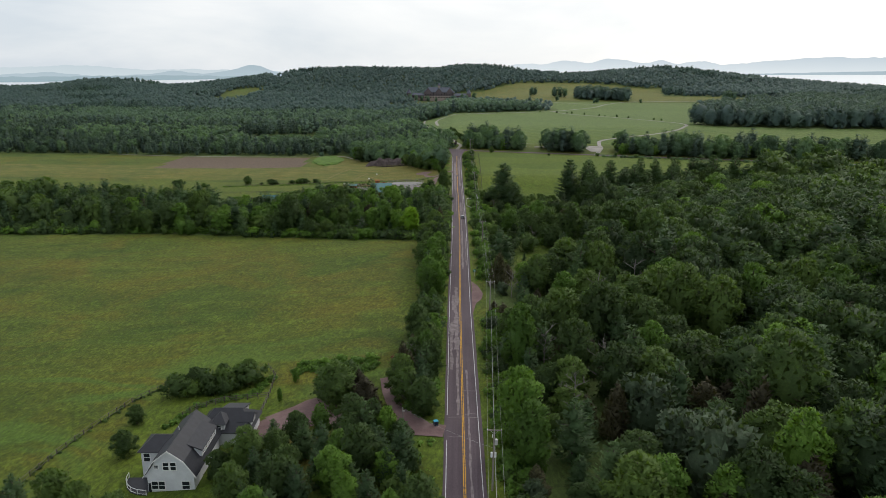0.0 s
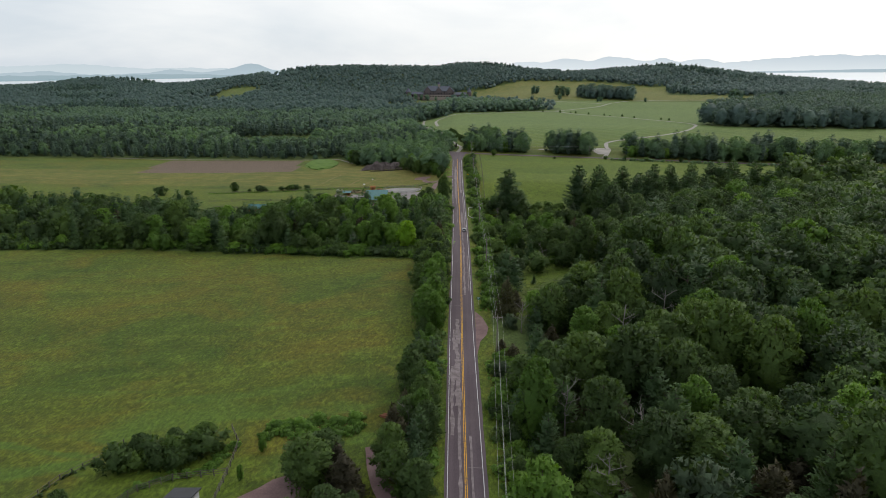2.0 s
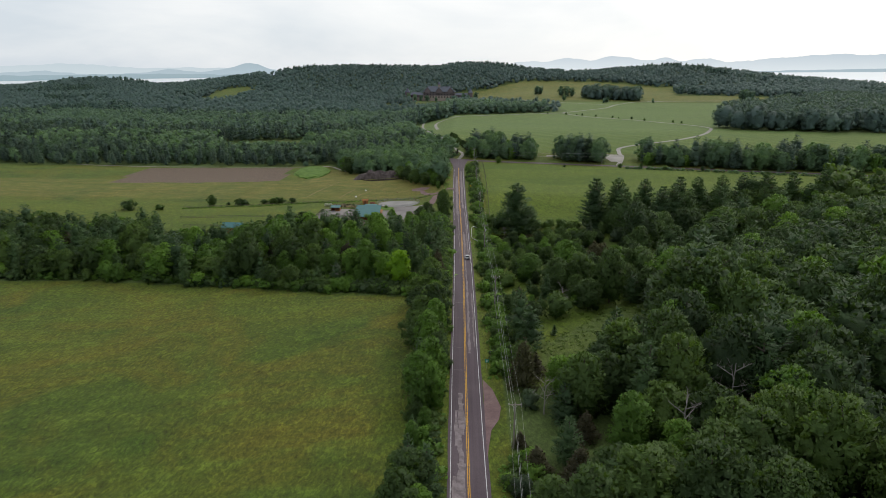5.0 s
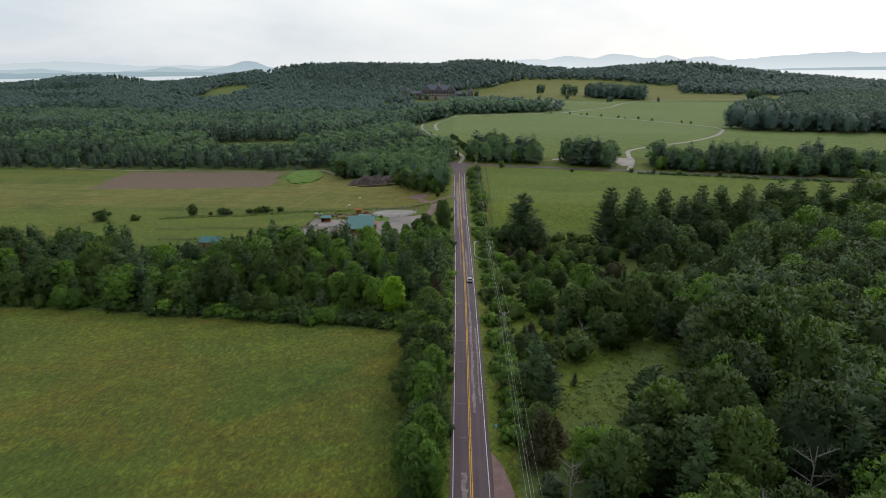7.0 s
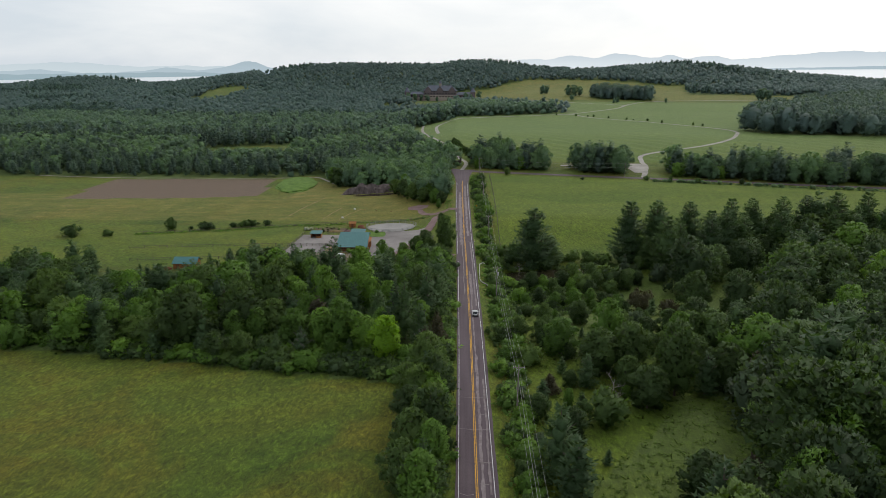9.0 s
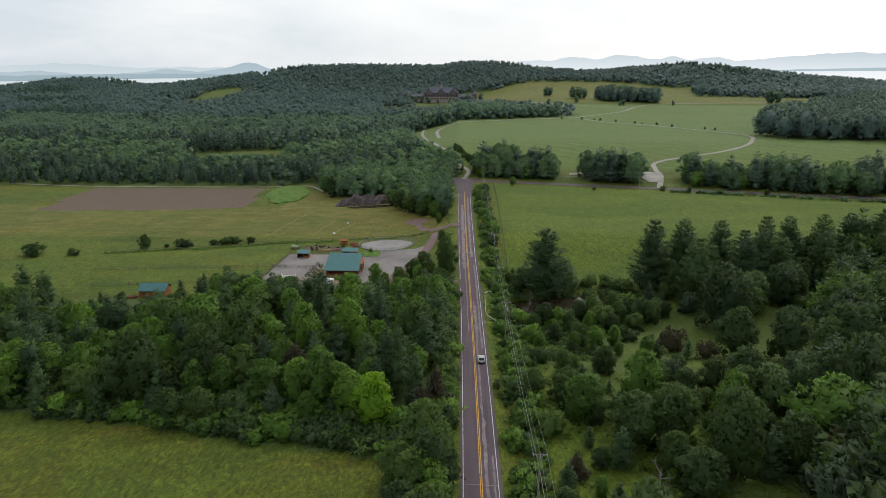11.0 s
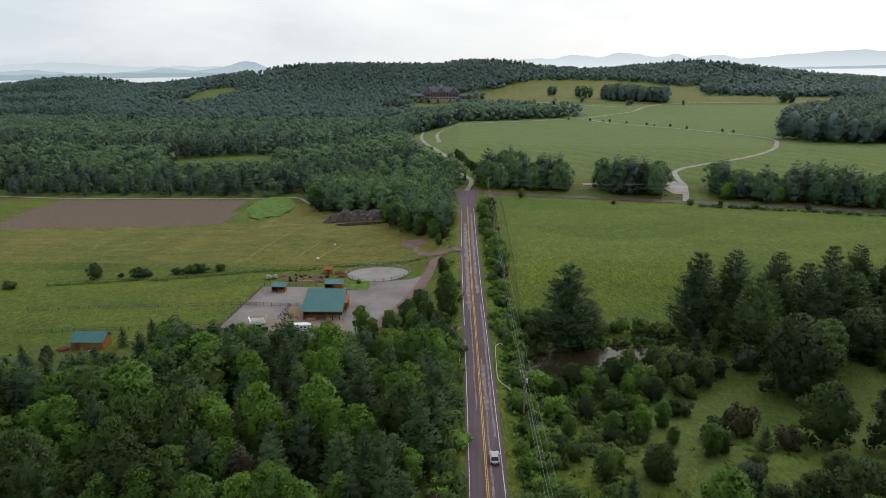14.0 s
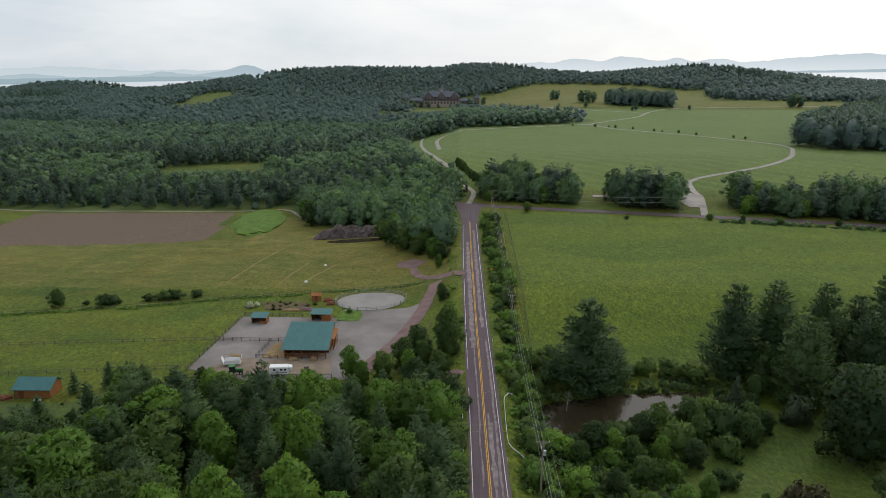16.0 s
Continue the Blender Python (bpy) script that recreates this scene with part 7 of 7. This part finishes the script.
def rock_face(x0, x1, y, high, label, seed):
    """A broken quarry face: ledges and clefts rising from a rubble foot to a grassed rim."""
    nx, nv = 110, 26
    verts = []
    for i in range(nx + 1):
        u = i / nx
        x = x0 + (x1 - x0) * u
        brow = high * (math.sin(math.pi * u) ** 0.45) * (0.82 + 0.5 * noise.noise((x * 0.16, seed, 0)))
        for j in range(nv + 1):
            v = j / nv
            ledge = (math.floor(v * 5 + 0.6 * noise.noise((x * 0.3, v * 3, seed))) + min(1.0, (v * 5 % 1) * 2.2)) / 5.4
            px = x + 0.8 * noise.noise((x * 0.7, v * 4, seed + 3))
            py = y + 4.6 * v * v + 1.1 * ledge + 1.7 * noise.noise((x * 0.32, v * 2.2, seed + 7)) + 0.7 * noise.noise((x * 1.1, v * 6, seed + 9))
            pz = ground(px, y) - 0.4 + brow * min(1.0, ledge + 0.12 * noise.noise((x * 1.3, v * 5, seed + 11)))
            verts.append((px, py, pz))
    m = nv + 1
    faces = [(i * m + j, (i + 1) * m + j, (i + 1) * m + j + 1, i * m + j + 1) for i in range(nx) for j in range(nv)]
    return tagged(link_mesh("rock_face", verts, faces, M_ROCK), label, "rock face")


rock_face(-78, -36, 555.5, 7.5, "purple-grey broken rock face under the trees", 13)
heap("brush_heap", -11.5, 158.5, 2.5, 1.0, 0.5, M_DARK_TIMBER, "brown brush and stones at the meadow's corner", "heap", 14)
# Stone lumps added as stand-ins for small pale shapes of unclear kind.
for x, y, s in ((-62, 512, 0.6), (-65, 489, 0.7), (-49, 508, 0.45), (-56, 509.5, 0.4), (-40, 505, 0.5), (-58, 494, 0.4)):
    heap("boulder", x, y, s, s * 0.8, s, M_WHITE if s > 0.55 else M_STRAW, "small pale lump lying in the pasture", "boulder", int(s * 20))
    
# faint wheel tracks through the hay slope
for points in ([(-96, 487), (-94, 505), (-91, 525), (-86, 548)], [(-66, 484), (-63, 498), (-58, 512)], [(-75, 486), (-73, 500), (-70, 516)]):
    tagged(ribbon("mown_track", points, 0.55, M_STRAW, 0.1, 3, 1, ragged=0.8), "faint pale wheel track across the hay slope", "track", kind="structure")


# ---- the power line ----
POLES = [(9.2, 102.5, 12.0), (12.4, 192, 9.8), (12.4, 269, 11.6), (12.0, 352, 11.6), (12.2, 437, 10.5), (11.6, 500, 9.8), (11.4, 583, 11.5)]
for k, (x, y, h) in enumerate(POLES):
    p = thing("utility_pole", x, y, ground(x, y), 0, "grey wooden utility pole with a crossarm beside the road", "utility pole", "power line")
    part("pole", rod(bmesh.new(), (0, 0, -0.5), (0, 0, h), 0.19, 0.12, 10), M_POLE, p)
    part("crossarm", boxed(-1.25, 1.25, -0.08, 0.08, h - 0.55, h - 0.4), M_POLE, p)
    for s in (-1, 1):
        part("brace", rod(bmesh.new(), (s * 0.7, 0, h - 0.5), (0, 0, h - 1.2), 0.03, sides=5), M_STEEL, p)
    for s in (-1.15, 0.0, 1.15):
        part("insulator", rod(bmesh.new(), (s, 0, h - 0.4), (s, 0, h - 0.14), 0.06, 0.04, 8), M_WHITE, p)
    if k in (0, 3):
        part("transformer", rod(bmesh.new(), (0.38, -0.1, h - 3.1), (0.38, -0.1, h - 2.1), 0.26, sides=14), M_STEEL, p, "pale grey transformer can")
        part("fuse_switch", rod(bmesh.new(), (-0.3, -0.1, h - 1.8), (-0.25, -0.1, h - 1.2), 0.07, sides=6), M_WHITE, p)
    if k == 0:
        for s in (-0.3, 0.3):
            part("transformer", rod(bmesh.new(), (s, 0.1, h - 5.6), (s, 0.1, h - 4.7), 0.2, sides=12), M_WHITE, p, "pale bracket box")


def cable(name, a, b, sag, radius, label):
    """One sagging wire, swept as a single tube."""
    a, b = Vector(a), Vector(b)
    side = Vector((b.y - a.y, a.x - b.x, 0)).normalized() * radius
    up = Vector((0, 0, radius))
    spine = [a.lerp(b, k / 12) - Vector((0, 0, sag * 4 * (k / 12) * (1 - k / 12))) for k in range(13)]
    bm = bmesh.new()
    rings = [[bm.verts.new(q + way) for way in (side, up, -side, -up)] for q in spine]
    for first, after in zip(rings, rings[1:]):
        for k in range(4):
            bm.faces.new((first[k], first[k - 1], after[k - 1], after[k]))
    bm.faces.new(rings[0])
    bm.faces.new(rings[-1][::-1])
    bmesh.ops.recalc_face_normals(bm, faces=bm.faces)
    ob = part(name, bm, M_WIRE, None, label)
    ob["category"], ob["group"] = "wire", "power line"
    return ob


AHEAD = [(7.0, 20, 12.0)] + POLES
for (ax, ay, ah), (bx, by, bh) in zip(AHEAD, AHEAD[1:]):
    az, bz = ground(ax, ay) + ah, ground(bx, by) + bh
    for s in (-1.15, 0.0, 1.15):
        cable("power_wire", (ax + s, ay, az - 0.14), (bx + s, by, bz - 0.14), 1.1, 0.015, "thin bare power wire above the verge")
    cable("telephone_cable", (ax + 0.15, ay, az - 3.6), (bx + 0.15, by, bz - 3.6), 0.9, 0.028, "thicker pale cable slung between the poles")
side_pole = thing("utility_pole", 108, 579.6, ground(108, 579.6), 0, "plain grey wooden pole beside the side road", "utility pole", "power line")
part("pole", rod(bmesh.new(), (0, 0, -0.5), (0, 0, 9.0), 0.17, 0.11, 8), M_POLE, side_pole)
part("insulator", rod(bmesh.new(), (0, 0, 9.0), (0, 0, 9.25), 0.07, 0.04, 8), M_WHITE, side_pole)
for low in (0.0, 2.6):
    cable("side_wire", (11.4, 583, ground(11.4, 583) + 11.0 - low), (108, 579.6, ground(108, 579.6) + 9.1 - low), 1.6, 0.03, "thin pale wire slung along the side road")
sp = thing("utility_pole", -7.2, 118.5, ground(-7.2, 118.5), 0, "short leaning grey pole by the driveway", "utility pole")
part("pole", rod(bmesh.new(), (0, 0, -0.4), (-0.4, 0.1, 7.2), 0.14, 0.1, 8), M_POLE, sp)
part("bracket", boxed(-0.55, 0.1, -0.05, 0.05, 6.4, 6.5), M_STEEL, sp)
cable("service_wire", (9.2, 102.5, 8.2), (-7.5, 118.6, ground(-7, 118) + 7.0), 0.6, 0.02, "thin service wire crossing the road")


# ---- roadside things ----
def guard_rail(points, label):
    x0, y0 = points[0]
    z0 = ground(x0, y0)
    g = thing("guard_rail", x0, y0, z0, 0, label, "guard rail", "guard rails")
    line = smooth_line(points, 1.9)
    for k, ((ax, ay), (bx, by)) in enumerate(zip(line, line[1:])):
        za, zb = ground(ax, ay) - z0 + 0.68, ground(bx, by) - z0 + 0.68
        bm = bmesh.new()
        for dz, r in ((0.1, 0.07), (-0.1, 0.07), (0.0, 0.04)):
            rod(bm, (ax - x0, ay - y0, za + dz), (bx - x0, by - y0, zb + dz), r, sides=6)
        part("rail", bm, M_STEEL, g)
        part("post", boxed(ax - x0 - 0.07, ax - x0 + 0.07, ay - y0 - 0.1, ay - y0 + 0.1, za - 1.0, za + 0.12), M_FENCE, g)


guard_rail([(9.4, 389.5), (7.2, 387), (6.9, 380), (6.8, 372), (6.9, 367), (8.2, 364), (9.8, 362.5)], "galvanised guard rail curving away at both ends")
guard_rail([(-2.9, 384), (-2.8, 376), (-2.6, 363)], "galvanised guard rail beside the culvert")


def road_sign(x, y, diamond, label):
    s = thing("road_sign", x, y, ground(x, y), hr.uniform(-4, 4), label, "road sign")
    part("post", boxed(-0.04, 0.04, -0.03, 0.03, -0.3, 2.3), M_STEEL, s)
    if diamond:
        bm = bmesh.new()
        box(bm, -0.42, 0.42, -0.06, -0.03, -0.42, 0.42)
        bmesh.ops.rotate(bm, verts=bm.verts, cent=(0, 0, 0), matrix=Matrix.Rotation(radians(45), 3, "Y"))
        bmesh.ops.translate(bm, verts=bm.verts, vec=(0, 0, 2.1))
        part("panel", bm, M_DIAMOND, s, "yellow diamond panel")
        part("symbol", boxed(-0.07, 0.07, -0.075, -0.06, 1.85, 2.35), M_TYRE, s)
    else:
        part("panel", boxed(-0.5, 0.5, -0.06, -0.03, 1.6, 2.5), M_SIGN, s, "green panel with white marks")
        for z, w in ((2.28, 0.34), (2.05, 0.22), (1.82, 0.3)):
            part("mark", boxed(-w, w, -0.075, -0.06, z - 0.06, z + 0.06), M_WHITE, s)


road_sign(8.5, 227.4, False, "small green route sign on a steel post")
road_sign(7.4, 476, True, "yellow diamond warning sign on a steel post")
road_sign(6.8, 548, False, "small white and green sign near the junction")
for x, y in ((6.3, 361), (6.0, 320), (5.6, 420)):
    s = thing("marker_post", x, y, ground(x, y), 0, "short white roadside marker post", "marker post", "marker posts")
    part("post", boxed(-0.05, 0.05, -0.04, 0.04, -0.2, 1.0), M_WHITE, s)
    part("reflector", boxed(-0.05, 0.05, -0.055, -0.04, 0.75, 0.9), M_DIAMOND, s)

b = thing("wheeled_bin", -1.3, 123.6, ground(-1.3, 123.6), 25, "dark wheeled bin with a bright blue lid beside the driveway", "bin")
part("body", prism([(-0.36, 0.08), (0.36, 0.08), (0.44, 1.08), (-0.44, 1.08)], -0.4, 0.42), M_NAVY, b)
part("lid", boxed(-0.47, 0.47, -0.46, 0.46, 1.08, 1.2, bevel=0.05), M_BLUE, b, "bright blue lid")
part("handle", rod(bmesh.new(), (-0.35, 0.5, 1.02), (0.35, 0.5, 1.02), 0.03), M_NAVY, b)
for s in (-0.36, 0.36):
    part("wheel", rod(bmesh.new(), (s - 0.04, 0.38, 0.12), (s + 0.04, 0.38, 0.12), 0.12, sides=10), M_TYRE, b)


def build_car(x, y, z):
    c = thing("car", x, y, z, 0, "small silver hatchback on the asphalt road", "car")
    lower = [(-2.05, 0.32), (2.0, 0.32), (2.08, 0.6), (1.95, 0.82), (1.1, 0.95), (-1.75, 1.0), (-2.1, 0.85)]
    bm = prism(lower, -0.88, 0.88, "x")
    bmesh.ops.bevel(bm, geom=bm.edges[:], offset=0.07, segments=2, affect="EDGES")
    body = part("body", bm, M_SILVER, c)
    cab = prism([(-1.9, 0.98), (1.0, 0.94), (0.3, 1.42), (-1.2, 1.46)], -0.76, 0.76, "x")
    bmesh.ops.bevel(cab, geom=cab.edges[:], offset=0.09, segments=2, affect="EDGES")
    part("glasshouse", cab, M_GLASS, c, "dark tinted windows")
    part("roof", boxed(-0.68, 0.68, -1.2, 0.25, 1.43, 1.5, bevel=0.03), M_SILVER, c)
    for s in (-1, 1):
        part("pillar", rod(bmesh.new(), (s * 0.72, -1.2, 1.44), (s * 0.76, -1.9, 1.0), 0.05, sides=5), M_SILVER, c)
        part("tail_light", boxed(s * 0.72 - 0.12, s * 0.72 + 0.12, -2.13, -2.05, 0.72, 0.92), M_DARK_TIMBER, body, "dark red tail light")
        part("headlight", boxed(s * 0.62 - 0.16, s * 0.62 + 0.16, 1.98, 2.08, 0.62, 0.76), M_WHITE, body)
        part("mirror", boxed(s * 0.98 - 0.1, s * 0.98 + 0.1, 0.55, 0.7, 0.95, 1.08, bevel=0.03), M_SILVER, body)
        wheel(c, s * 0.8, -1.3, 0.31, 0.2)
        wheel(c, s * 0.8, 1.3, 0.31, 0.2)
    part("bumper", boxed(-0.8, 0.8, -2.16, -2.08, 0.38, 0.6, bevel=0.03), M_TYRE, c)
    part("number_plate", boxed(-0.25, 0.25, -2.19, -2.16, 0.48, 0.58), M_WHITE, c)


build_car(road_x(331) + 1.75, 331, road_z(331) + 0.11)

# gateposts of the estate
for x, y in ((-1.6, 632), (6.4, 633)):
    g = thing("gatepost", x, y, ground(x, y), 0, "dark stone gatepost at the estate entrance", "gatepost", "gateposts")
    part("pillar", boxed(-0.7, 0.7, -0.7, 0.7, -0.3, 3.6, bevel=0.06), M_ROCK, g)
    part("cap", boxed(-0.9, 0.9, -0.9, 0.9, 3.6, 3.95, bevel=0.08), M_ROCK, g)
    part("wing_wall", boxed(0.7 if x > 0 else -5.0, 5.0 if x > 0 else -0.7, -0.35, 0.35, -0.3, 1.6), M_ROCK, g)


# ---- the manor on the far rise ----
def build_manor():
    m = thing("manor_house", -47, 1507, 20.6, 0, "huge brown shingled barn manor with slate roofs and towers", "manor")
    part("wall", boxed(-33, 33, -9, 9, -7, 13), M_BRICK, m, "brown masonry block")
    part("base_band", boxed(-33.3, 33.3, -9.3, -9.0, -7, 4.5), M_CREAM, m, "pale ground-floor band")
    def hip(x0, x1, y0, y1, z0, z1, run, parent=m):
        e = [(x0, y0, z0), (x1, y0, z0), (x1, y1, z0), (x0, y1, z0)]
        ym = (y0 + y1) / 2
        a, b = (x0 + run, ym, z1), (x1 - run, ym, z1)
        for panel in ((e[0], e[1], b, a), (e[1], e[2], b), (e[2], e[3], a, b), (e[3], e[0], a)):
            part("roof", slab(list(panel), 0.4), M_SLATE, parent, "slate roof")
    hip(-35, 35, -11, 11, 13, 24, 12)
    for x in (-24, 0, 24):
        part("gable", prism([(x - 6, 10), (x + 6, 10), (x + 6, 15), (x, 22), (x - 6, 15)], -11.5, -2), M_BRICK, m)
        for s in (-1, 1):
            part("gable_roof", slab([(x, -12.2, 22.6), (x + s * 7, -12.2, 14.6), (x + s * 7, 0, 14.6), (x, 0, 22.6)], 0.4), M_SLATE, m)
    part("cupola", boxed(-2.6, 2.6, -2.6, 2.6, 22, 28), M_CREAM, m, "pale clock cupola")
    bm = bmesh.new()
    rod(bm, (0, 0, 28), (0, 0, 34), 4.2, 0.1, 8)
    part("cupola_roof", bm, M_SLATE, m)
    for x in range(-30, 31, 6):
        for z in (6.5, 10.2):
            part("window", boxed(x - 1.0, x + 1.0, -9.1, -8.95, z, z + 2.2), M_GLASS, m)
        part("arch", boxed(x - 1.5, x + 1.5, -9.4, -9.28, -1, 3.2), M_DARK, m)
    for x0, x1 in ((-60, -33), (33, 62)):
        part("wing", boxed(x0, x1, -8, 2, -7, 6), M_BRICK, m)
        hip(x0 - 1, x1 + 1, -9.5, 3.5, 6, 11, 4)
        for k in range(5):
            x = x0 + (x1 - x0) * (k + 0.5) / 5
            part("window", boxed(x - 1.0, x + 1.0, -8.1, -7.98, 1.0, 3.6), M_GLASS, m)
    for x in (-66.5, 66):
        part("tower", rod(bmesh.new(), (x, -6, -7), (x, -6, 11.5), 5.0, sides=14), M_BRICK, m)
        part("tower_roof", rod(bmesh.new(), (x, -6, 11.2), (x, -6, 20.6), 6.0, 0.1, 14), M_SLATE, m, "conical slate tower roof")
    part("retaining_wall", boxed(-70, 75, -14, -13.4, -8, 0.6), M_CREAM, m, "long pale retaining wall")
    m.scale = (1.0, 1.0, 0.98)


build_manor()
